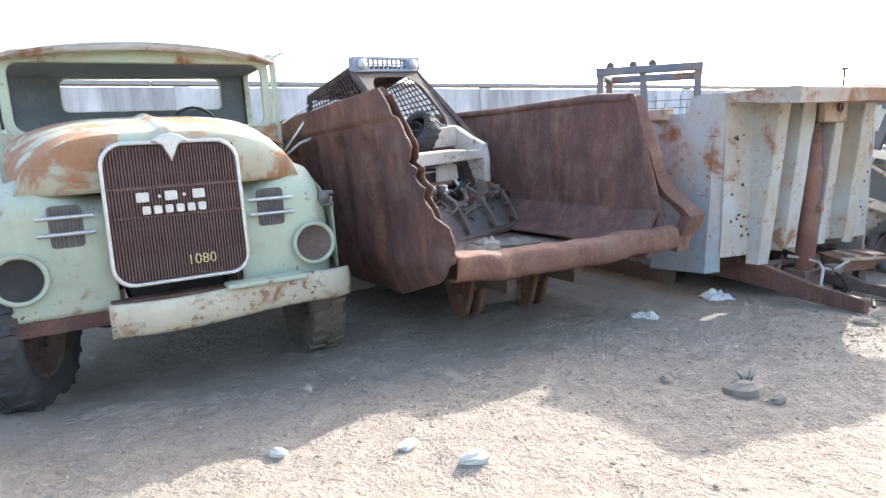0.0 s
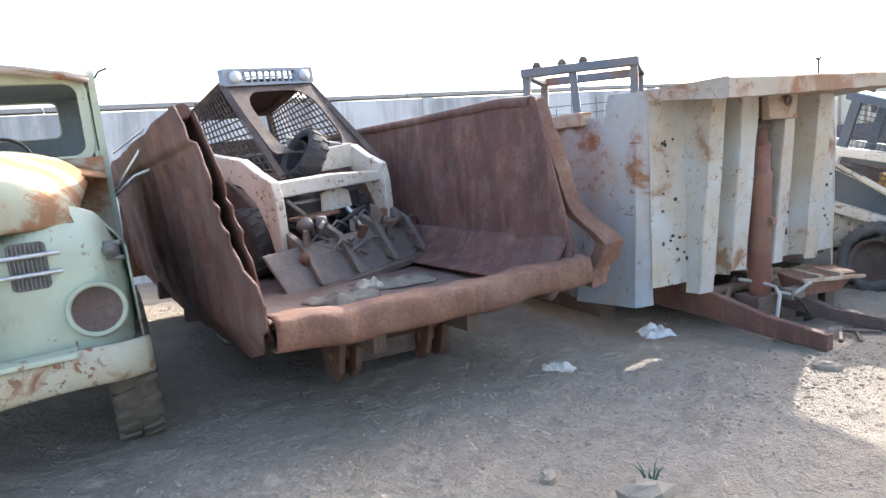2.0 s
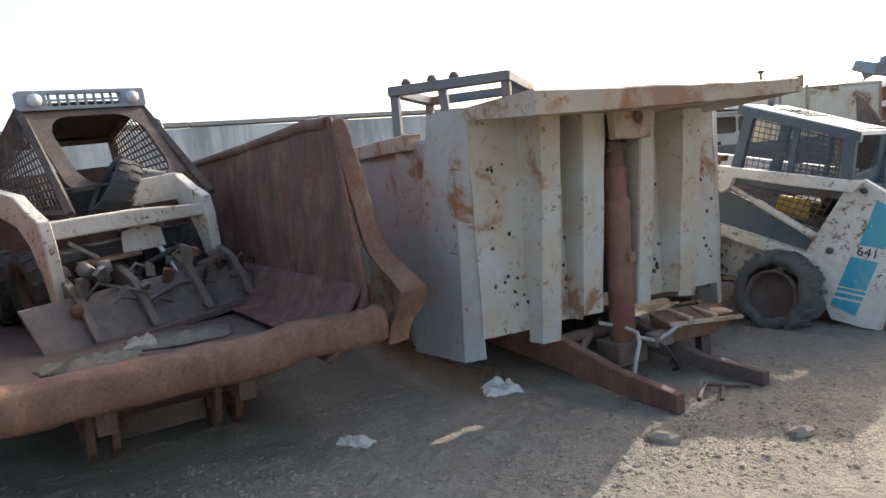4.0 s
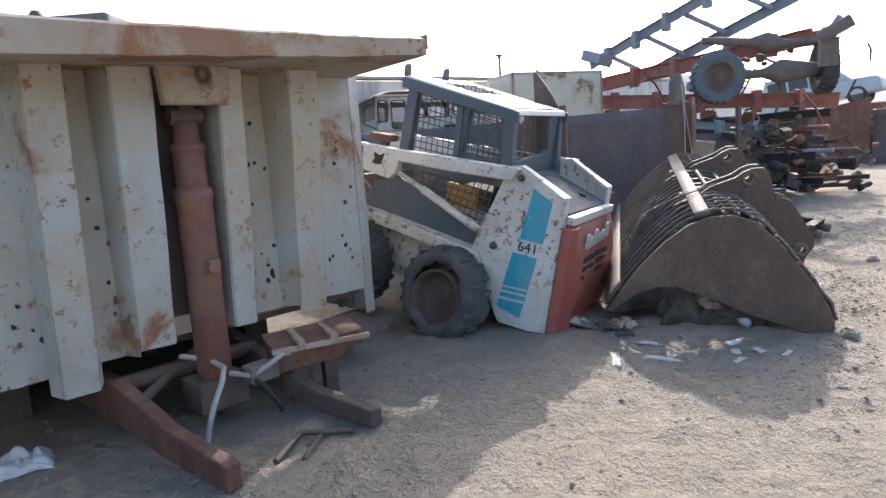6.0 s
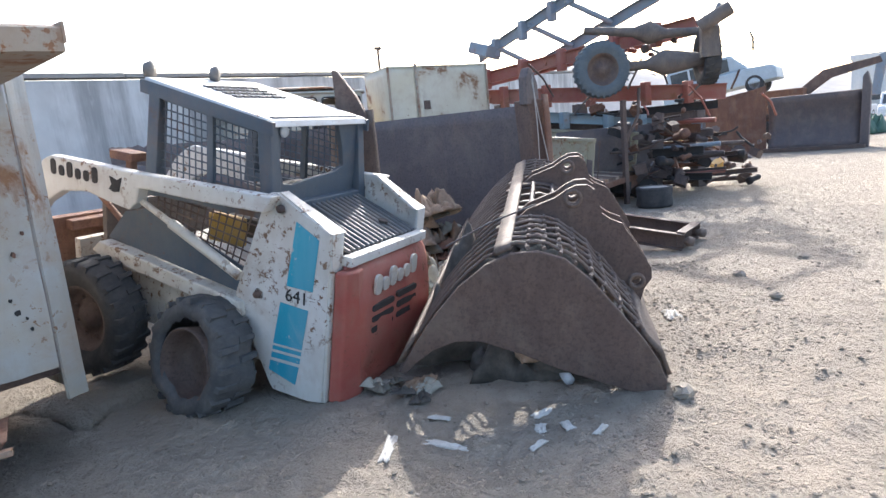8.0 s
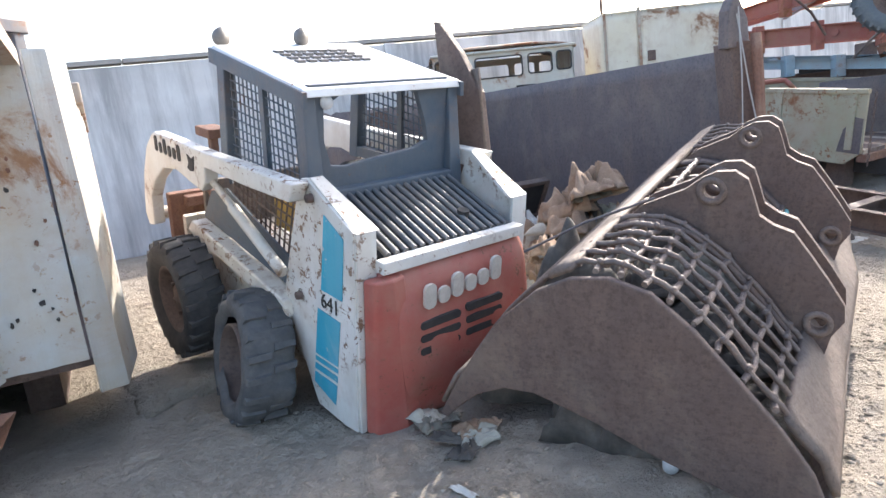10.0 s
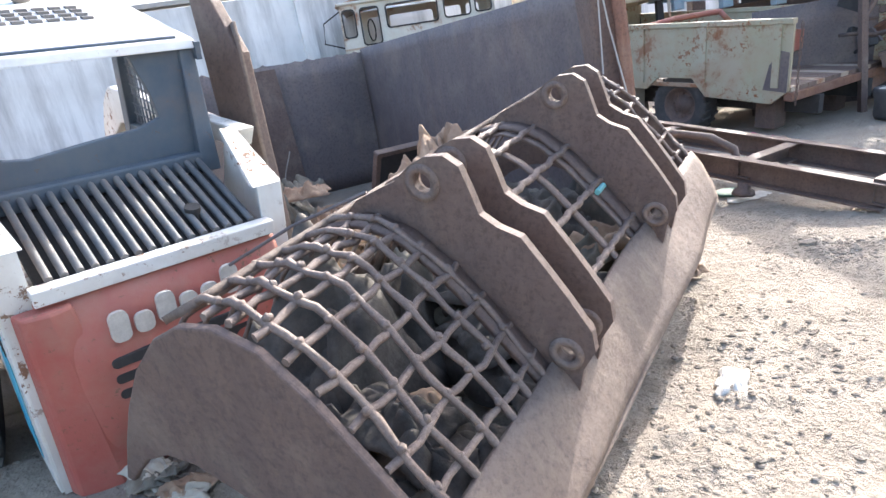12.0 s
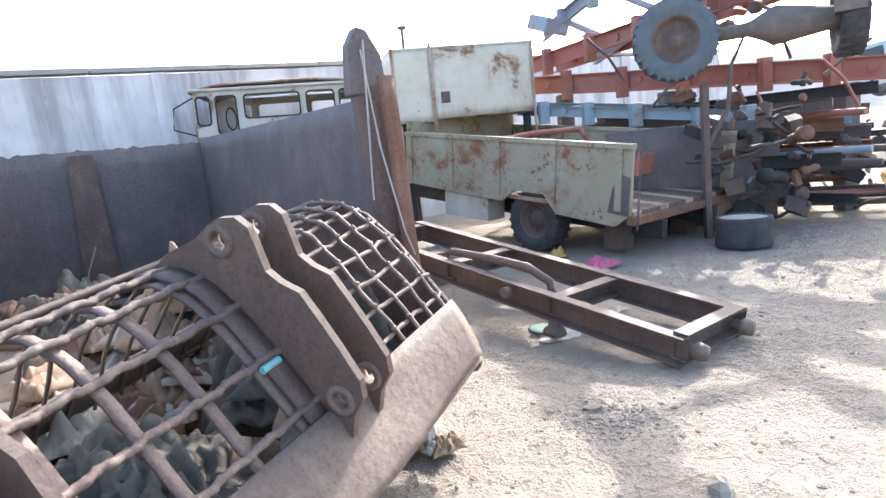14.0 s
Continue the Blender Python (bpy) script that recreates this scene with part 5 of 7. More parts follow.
    part("roof", roof, painted("pale_roof_paint", (0.70, 0.72, 0.72), (0.62, 0.63, 0.62), 0.2, 0.5, 0.2, 33.0), cab, "pale dusty cab roof", 0.01)
    slots = Shape()
    for i in range(7):
        for j in range(4):
            slots.box((0.34 + 0.075 * i, 1.02 + 0.085 * j, 1.76 + 0.0131 * j - 0.008), (0.39 + 0.075 * i, 1.07 + 0.085 * j, 1.767 + 0.0131 * j + 0.003))
    tagged(part("roof_slot", slots, GREYMETAL, cab), kind="stuff")
    part("roof_edge", Shape().hexa([(x0 - 0.055, 0.47, 1.58), (x0 - 0.03, 0.47, 1.58), (x0 - 0.03, 1.57, 1.735), (x0 - 0.055, 1.57, 1.735)], [(x0 - 0.055, 0.47, 1.66), (x0 - 0.03, 0.47, 1.66), (x0 - 0.03, 1.57, 1.82), (x0 - 0.055, 1.57, 1.82)]), CABBLUE, cab)
    part("roof_edge", Shape().hexa([(x1 + 0.03, 0.47, 1.58), (x1 + 0.055, 0.47, 1.58), (x1 + 0.055, 1.57, 1.735), (x1 + 0.03, 1.57, 1.735)], [(x1 + 0.03, 0.47, 1.66), (x1 + 0.055, 0.47, 1.66), (x1 + 0.055, 1.57, 1.82), (x1 + 0.03, 1.57, 1.82)]), CABBLUE, cab)
    for x in (x0, x1):
        part("side_mesh", mesh_panel([(x, 0.52, 1.12), (x, 1.48, 1.14), (x, 1.45, 1.76), (x, 0.58, 1.62)], 17, 11), CABBLUE, cab, "dark wire mesh window")
        part("lower_mesh", mesh_panel([(x, 0.72, 0.68), (x, 1.50, 0.86), (x, 1.48, 1.10), (x, 0.60, 1.06)], 14, 6, 0.006), BROWNRUST, cab, "rusty lower side mesh")
        part("mid_bar", Shape().box((x - 0.015, 0.98, 1.10), (x + 0.015, 1.03, 1.72)), CABBLUE, cab)
        part("sill", Shape().box((x - 0.04, 0.50, 1.06), (x + 0.04, 1.50, 1.13)), CABBLUE, cab)
    rear = Shape()
    outer = [(0.09, 1.06), (0.30, 1.06), (0.58, 1.06), (0.86, 1.06), (1.09, 1.06), (1.07, 1.40), (1.03, 1.69), (0.80, 1.69), (0.55, 1.69), (0.32, 1.69), (0.11, 1.69), (0.10, 1.40)]
    inner = [(0.22, 1.27), (0.32, 1.255), (0.55, 1.28), (0.78, 1.30), (0.88, 1.335), (0.86, 1.45), (0.80, 1.62), (0.72, 1.645), (0.54, 1.645), (0.32, 1.645), (0.19, 1.57), (0.185, 1.40)]
    ring(rear, outer, inner, 0.52, 0.56)
    part("rear_frame", rear, CABBLUE, cab, "dark rear window frame", 0.006)
    part("rear_base", Shape().box((x0, 0.46, 1.06), (x1, 0.60, 1.15)), CABBLUE, cab, "", 0.01)
    part("work_lamp", Shape().lathe([(0.001, -0.012), (0.035, -0.010), (0.038, 0.0), (0.03, 0.012)], 16, pose(0.20, 0.51, 1.60, 0, 0, 90)), LENS, cab)
    part("seat", Shape().box((0.36, 0.75, 0.80), (0.80, 1.15, 0.95)).box((0.42, 0.72, 0.90), (0.74, 0.80, 1.22)), BLACK, cab, "torn dark seat", 0.04)
    part("side_pad", Shape().box((0.16, 0.80, 0.80), (0.22, 1.10, 1.0)), YELLOWPAINT, cab, "yellow pad behind the mesh", 0.02)
    part("lap_bar", Shape().tube([(x0 + 0.05, 1.50, 1.10), (x0 + 0.05, 1.62, 1.20), (x0 + 0.05, 1.70, 1.12), (x0 + 0.05, 1.66, 0.95)], 0.014, 8), CABBLUE, cab)
    for x, y in ((x0 + 0.05, 1.58), (x0 + 0.55, 1.50)):
        lamp = new("roof_lamp")
        lamp.parent, lamp.matrix_basis = cab, pose(x, y, 1.875)
        part("lamp_shell", Shape().lathe([(0.001, -0.05), (0.045, -0.045), (0.062, -0.01), (0.055, 0.012), (0.001, 0.015)], 16, pose(0, 0, 0, 0, 0, -60)), GREYMETAL, lamp, "loose round roof lamp")
        part("lamp_stalk", Shape().tube([(0, 0, -0.10), (0, 0, -0.04)], 0.01, 6), BLACK, lamp)
    # body, axles and wheels
    body = Shape().box((0.06, 0.30, 0.10), (1.10, 2.0, 0.56)).box((0.15, -0.02, 0.02), (1.0, 0.4, 0.80))
    part("body", body, ARMWHITE, t, "grimy machine body", 0.02)
    part("front_plate", Shape().box((0.1, 2.02, 0.2), (1.06, 2.06, 0.9)), ENGINE, t)
    part("coupler", Shape().box((0.0, 2.48, 0.30), (1.16, 2.56, 0.72)).box((0.1, 2.40, 0.62), (1.06, 2.50, 0.70)), LIPRUST, t, "rusty front coupler", 0.01)
    part("lever_box", Shape().box((0.02, 1.64, 1.26), (0.16, 1.86, 1.32)).box((0.05, 1.68, 1.10), (0.10, 1.74, 1.28)), LIPRUST, t, "bent rusty bracket on the arm", 0.008)
    for x, s in ((-0.19, 1), (W + 0.19, -1)):
        wheel(t, pose(x, 1.80, 0.185, 20, 0, 0 if s > 0 else 180), 0.41, 0.26, RUBBER, BROWNRUST, 22)
        wheel(t, pose(x, 0.80, 0.155, 20, 10 * s, -10 * s), 0.385, 0.27, plain("dusty_worn_rubber", (0.075, 0.076, 0.080), (0.14, 0.135, 0.13), 0.9, 5, bump=0.6), BROWNRUST, 20, sag=0.16, hollow=True)
    part("attach_frame", Shape().tube([(-0.05, 2.62, 0.55), (W + 0.05, 2.62, 0.55)], 0.05, 10).box((0.0, 2.18, 0.35), (W, 2.24, 0.62)), ARMWHITE, t)
    part("front_ram", Shape().tube([(0.2, 1.75, 0.75), (0.25, 2.18, 0.55)], 0.035, 10).tube([(0.1, 1.6, 0.62), (0.12, 2.1, 0.95)], 0.022, 8), LIPRUST, t)


white_loader()
single("sand_mound", crumple(91.0, 0.40, 0.36, 0.20, 18, 0.3), SAND, "low sand heap under the loader's front wheel", "mound", m=pose(4.93, 8.28, -0.02, 0, 0, 35))

# ---- the skeleton bucket ----
BM = pose(6.627, 6.976, 0.003, 6.58, 3.4, -33.06)
# profile of the shell: across (x) and height (z)
PROF = [(-0.02, 0.17), (0.10, 0.37), (0.22, 0.545), (0.37, 0.725), (0.53, 0.86), (0.67, 0.925), (0.82, 0.94), (0.97, 0.895), (1.12, 0.765), (1.26, 0.60), (1.40, 0.43), (1.50, 0.28), (1.545, 0.16)]
END = PROF


def prof(s):
    """A point of the profile, s from 0 at the teeth to 1 at the cutting edge."""
    k = min(int(s * (len(PROF) - 1)), len(PROF) - 2)
    w = s * (len(PROF) - 1) - k
    a, b = PROF[k], PROF[k + 1]
    return Vector((a[0] + (b[0] - a[0]) * w, 0, a[1] + (b[1] - a[1]) * w))


def skeleton_bucket():
    t = thing("skeleton_bucket", BM, "large brown skeleton bucket of welded bars lying upside down", "bucket")
    LEN = 2.95
    end = END + [(1.545, 0.11), (1.52, 0.07), (1.46, 0.06), (1.34, 0.09), (1.15, 0.15), (0.95, 0.215), (0.72, 0.31), (0.48, 0.385), (0.34, 0.38), (0.20, 0.32), (0.08, 0.22), (0.02, 0.16)]
    for y in (-0.03, LEN - 0.03):
        part("end_plate", Shape().plate(end, y, y + 0.03), BROWNRUST, t, "dark rusty end plate", 0.008)

    def lip(u, v):
        p = prof(0.83 + 0.17 * v)
        wave = 0.03 * math.sin(3 * u) * v ** 2 + 0.012 * math.sin(9 * u + 2 * v) * v + 0.02 * noise.noise(Vector((u * 5, v * 3, 2)))
        return (p.x + wave, 0.03 + (LEN - 0.06) * u, p.z + 0.010)
    part("cutting_edge", Shape().grid(lip, 40, 8, 0.025), LIPSAND, t, "dusty worn cutting edge plate")
    under = Shape().grid(lambda u, v: (1.545 + 0.03 * math.sin(3 * u) - 0.07 * v - 0.12 * u * v, 0.03 + (LEN - 0.06) * u, 0.17 - 0.14 * v + 0.015 * noise.noise(Vector((u * 6, v, 8)))), 30, 3, 0.02)
    part("edge_fold", under, LIPSAND, t)
    # ears in two pairs
    ear = [(0.50, 0.80), (0.62, 0.885), (0.75, 1.00), (0.93, 1.073), (1.00, 1.125), (1.06, 1.152), (1.13, 1.155), (1.18, 1.12), (1.205, 1.04), (1.225, 0.965), (1.28, 0.925), (1.355, 0.895), (1.42, 0.80), (1.485, 0.70), (1.55, 0.59), (1.555, 0.52), (1.51, 0.445), (1.49, 0.36), (1.46, 0.27), (1.36, 0.42), (1.25, 0.57), (1.10, 0.745), (0.96, 0.865), (0.82, 0.905), (0.67, 0.89), (0.57, 0.85)]
    for base in (0.72, 1.872):
        for k, y in enumerate((base, base + 0.185)):
            e = new("ear")
            e.parent, e.matrix_basis = t, pose(0, y, 0)
            part("ear_plate", holed(Shape(), ear, ((1.04, 1.068, 0.034), (1.46, 0.50, 0.032)), -0.016, 0.016), BROWNRUST, e, "thick brown lifting ear")
            for (cx, cz, r) in ((1.04, 1.068, 0.062), (1.46, 0.50, 0.058)):
                boss = Shape().lathe([(r * 0.56, -0.026), (r, -0.026), (r * 1.02, 0.026), (r * 0.56, 0.026)], 22, pose(cx, 0, cz, 0, 0, 90), closed=True)
                part("boss", boss, BARSTEEL, e, "worn round pin boss")
        part("ear_rib", Shape().grid(lambda u, v, base=base: prof(0.34 + 0.50 * u) + Vector((0, base - 0.11 + 0.09 * v, 0.02)), 20, 1, 0.02), BROWNRUST, t)
        part("ear_rib", Shape().grid(lambda u, v, base=base: prof(0.34 + 0.50 * u) + Vector((0, base + 0.21 + 0.08 * v, 0.02)), 20, 1, 0.02), BROWNRUST, t)
    # top spreader and comb bars down to the teeth
    part("top_beam", Shape().grid(lambda u, v: prof(0.365 + 0.055 * v) + Vector((0, (LEN - 0.03) * u, 0.016)), 24, 2, 0.025), LIPSAND, t, "pale worn spreader beam")
    k, y = 0, 0.10
    while y < LEN - 0.05:
        comb = Shape().tube([prof(0.0 + 0.42 * i / 9) + Vector((0, y + 0.012 * math.sin(i * 1.3 + k), 0.012)) for i in range(10)], 0.010, 6)
        part("comb_bar", comb, BARSTEEL, t)
        y += 0.14
        k += 1
    part("tooth_edge", Shape().grid(lambda u, v: (-0.02 + 0.10 * v, 0.02 + (LEN - 0.04) * u, 0.18 + 0.165 * v + 0.02), 30, 2, 0.02), LIPSAND, t, "worn pale tooth edge")

    # welded grid, three bays
    def bay(y0, y1, nlong, ncurve, r, ribbed=False):
        for i in range(nlong):
            s = 0.47 + 0.34 * i / (nlong - 1)
            p = prof(s)
            n = 60 if ribbed else 12
            dent = 0.0 if ribbed else 0.022
            pts = [p + Vector((0.004 * math.sin(5 * j + i) + dent * noise.noise(Vector((i * 3.1, j * 0.55, y0))), y0 + (y1 - y0) * j / n, 0.016 + 0.004 * math.sin((0.6 if ribbed else 3.1) * j + i * 2) - 0.8 * dent * abs(noise.noise(Vector((i * 2.3, j * 0.4, y0 + 7)))))) for j in range(n + 1)]
            rs = [r * (1.0 + (0.22 if ribbed and j % 2 else 0) + 0.10 * math.sin(j * 2.3 + i)) for j in range(n + 1)]
            part("long_bar", Shape().tube(pts, rs, 6), BARSTEEL, t)
        for i in range(ncurve):
            y = y0 + (y1 - y0) * (i + 0.5) / ncurve
            pts = [prof(0.40 + 0.46 * j / 14) + Vector((0, y + 0.010 * math.sin(j * 0.9 + i), 0.030 + 0.008 * math.sin(j * 2.1 + i))) for j in range(15)]
            if ribbed:
                part("curved_strap", Shape().grid(lambda u, v, y=y: prof(0.40 + 0.46 * u) + Vector((0, y - 0.021 + 0.042 * v, -0.004)), 14, 1, 0.012), BARSTEEL, t, "flat curved strap")
                continue
            part("curved_bar", Shape().tube(pts, [r * (0.95 + 0.18 * math.sin(j * 2.6)) for j in range(15)], 6), BARSTEEL, t)
    bay(0.0, 0.70, 8, 6, 0.0125)
    bay(0.92, 1.86, 5, 4, 0.0135, True)
    bay(2.08, LEN - 0.03, 8, 6, 0.0115)
    welds = Shape()
    rnd = random.Random(4)
    for y0, y1, a, b in ((0.0, 0.70, 8, 6), (2.08, LEN - 0.03, 8, 6)):
        for i in range(a):
            for j in range(b):
                p = prof(0.47 + 0.34 * i / (a - 1)) + Vector((0, y0 + (y1 - y0) * (j + 0.5) / b, 0.034))
                welds.lathe([(0.001, -0.016), (0.014 * rnd.uniform(0.8, 1.3), -0.005), (0.015, 0.006), (0.001, 0.016)], 6, pose(p.x, p.y, p.z, rnd.uniform(0, 90), rnd.uniform(0, 90)))
    tagged(part("weld_bead", welds, BARSTEEL, t), kind="stuff")
    for p, q in ((0.7375, 1.74),):
        a = prof(p)
        part("paint_mark", Shape().tube([a + Vector((0, q, 0.02)), a + Vector((0.0, q + 0.09, 0.02))], 0.0150, 6), TURQ, t, "flaking turquoise paint on a bar")
    for k in range(8):
        p = prof(0.865 + 0.02 * (k % 3))
        part("weld_scar", Shape().tube([p + Vector((0.0, 0.62 + 0.155 * k, 0.014)), p + Vector((0.008, 0.62 + 0.155 * k + 0.012, 0.010)), p + Vector((0.022, 0.62 + 0.155 * k + 0.004, -0.008))], 0.006, 5), DARKSTEEL, t)
    part("long_rod", Shape().tube([(0.22, 0.52, 0.80), (0.50, 0.62, 0.93), (0.80, 0.71, 1.03)], 0.007, 6), DARKSTEEL, t, "thin loose rod")


skeleton_bucket()


def litter(name, where, count, spread, mats, size, label, category, seed, height=0.12):
    rnd = random.Random(seed)
    for k in range(count):
        s = rnd.uniform(*size)
        x, y = rnd.uniform(-1, 1), rnd.uniform(-1, 1)
        tall = min(height, (0.8 if name == "cardboard" else 0.5) * s)
        m = where @ pose(x * spread[0], y * spread[1], (1 - abs(x)) * (1 - abs(y)) * spread[2], rnd.uniform(-14, 14), rnd.uniform(-14, 14), rnd.uniform(0, 360))
        single(name, crumple(seed * 1.7 + k * 0.61, s, s * rnd.uniform(0.5, 0.9), tall * rnd.uniform(0.6, 1.4), 11, 1.3), mats[k % len(mats)], label[k % len(label)], category, m=m)


BAGS = ("dark dirty cloth heaped under the skeleton bucket", "crumpled grey sheet heaped under the skeleton bucket", "dark torn bag heaped under the skeleton bucket", "dirty pale paper caught under the bucket bars")
litter("trash_bag", BM @ pose(0.85, 0.46, 0.14), 8, (0.24, 0.12, 0.22), (TRASHCLOTH, CLOTH, TRASHCLOTH, CARDBOARD), (0.15, 0.22), BAGS, "trash", 11, 0.20)
for k, (y, s) in enumerate(((0.36, 0.20), (1.40, 0.44), (2.50, 0.32))):
    single("soiled_cloth", crumple(41.0 + k, 0.40 if k == 0 else 0.54, s, 0.46 if k == 0 else 0.60, 20, 1.1), TRASHCLOTH, "dark heap of soiled cloth under the skeleton bucket", "trash", m=BM @ pose(0.80, y, 0.0))
litter("trash_bag", BM @ pose(0.85, 1.40, 0.10), 10, (0.42, 0.42, 0.30), (TRASHCLOTH, CLOTH, TRASHCLOTH, CARDBOARD), (0.20, 0.34), BAGS, "trash", 12, 0.20)
litter("trash_bag", BM @ pose(0.85, 2.5, 0.10), 6, (0.42, 0.30, 0.26), (TRASHCLOTH, CLOTH, TRASHCLOTH, CARDBOARD), (0.20, 0.30), BAGS, "trash", 13, 0.20)
litter("plastic_sheet", pose(7.32, 7.02, 0.0, 0, 0, -36), 5, (0.30, 0.03, 0.03), (PALECLOTH, CLOTH, PALECLOTH), (0.10, 0.16), ("crumpled dark grey sheet in front of the skeleton bucket", "torn dark cloth in front of the skeleton bucket", "pale plastic bag in front of the skeleton bucket"), "trash", 14, 0.13)
litter("scrap_foil", pose(6.62, 7.05, 0.0, 0, 0, -36), 8, (0.16, 0.18, 0.10), (PALECLOTH, TRASHCLOTH, CARDBOARD, CLOTH), (0.06, 0.11), ("dark torn bag between the loader and the bucket", "soiled brown rag between the loader and the bucket", "dirty grey cloth between the loader and the bucket"), "trash", 15, 0.14)
HEAP = ("torn brown cardboard on the trash heap", "dirty white paper on the trash heap", "dark bag on the trash heap", "crumpled brown cardboard on the trash heap", "grey plastic sheet on the trash heap")
for k, (x, y, sx, sy, sz) in enumerate(((7.40, 8.75, 0.24, 0.30, 0.62), (7.92, 9.55, 0.26, 0.27, 1.00))):
    single("soiled_cloth", crumple(47.0 + k, sx, sy, sz, 20, 0.3), TRASHCLOTH, "dark soiled rags heaped between the loader and the bucket", "trash", m=pose(x, y, -0.01, 0, 0, 20))
litter("cardboard", pose(7.40, 8.75, 0.05, 0, 0, 20), 24, (0.42, 0.55, 0.56), (CARDBOARD, CARDBOARD, LIPRUST, PALECLOTH, CARDBOARD, YELLOWBED), (0.13, 0.24), HEAP, "trash", 16, 0.30)
litter("cardboard", pose(7.92, 9.55, 0.10, 0, 0, 20), 36, (0.44, 0.44, 0.84), (CARDBOARD, PALECLOTH, CARDBOARD, LIPRUST, CLOTH, CARDBOARD), (0.15, 0.28), HEAP, "trash", 22, 0.34)
# added heap that stops sun stripes from the comb reaching the ground
single("soiled_cloth", crumple(52.0, 0.36, 0.52, 0.78, 22, 0.9), TRASHCLOTH, "dark soiled rags added behind the bucket's teeth to block the sun", "trash", m=BM @ pose(0.36, 0.88, 0.02))
litter("cardboard", pose(7.80, 10.6, 0.0, 0, 0, 20), 16, (0.50, 0.70, 0.50), (CARDBOARD, PAPER, CARDBOARD, CARDBOARD, CLOTH), (0.18, 0.32), HEAP, "trash", 19, 0.28)
litter("cardboard", pose(6.55, 11.3, 0.0, 0, 0, 20), 15, (0.55, 0.75, 0.45), (CARDBOARD, PALECLOTH, CARDBOARD, CLOTH, CARDBOARD), (0.18, 0.30), HEAP, "trash", 17, 0.28)
litter("cardboard", pose(5.95, 12.35, 0.06, 0, 0, 20), 9, (0.5, 0.35, 0.45), (CLOTH, CARDBOARD, CLOTH, PALECLOTH, CARDBOARD), (0.2, 0.36), HEAP, "trash", 20, 0.3)
litter("cardboard", pose(9.25, 8.42, 0.0, 0, 0, 20), 3, (0.06, 0.12, 0.06), (CARDBOARD, PAPER), (0.08, 0.13), ("crumpled brown paper beside the cutting edge", "dirty pale paper beside the cutting edge"), "trash", 18, 0.14)
radiator = thing("radiator", pose(7.50, 11.6, 0.24, 30, 0, 30), "dark discarded radiator in a steel frame on the trash heap", "radiator")
sh = Shape()
ring(sh, rounded(0, 0.3, 0.36, 0.26, 0.02), rounded(0, 0.3, 0.31, 0.21, 0.02), -0.03, 0.05)
part("frame", sh, BROWNRUST, radiator, "", 0.005)
part("core", Shape().box((-0.31, 0.0, 0.09), (0.31, 0.03, 0.51)), BLACK, radiator)

# ---- the dark dump body with posts ----


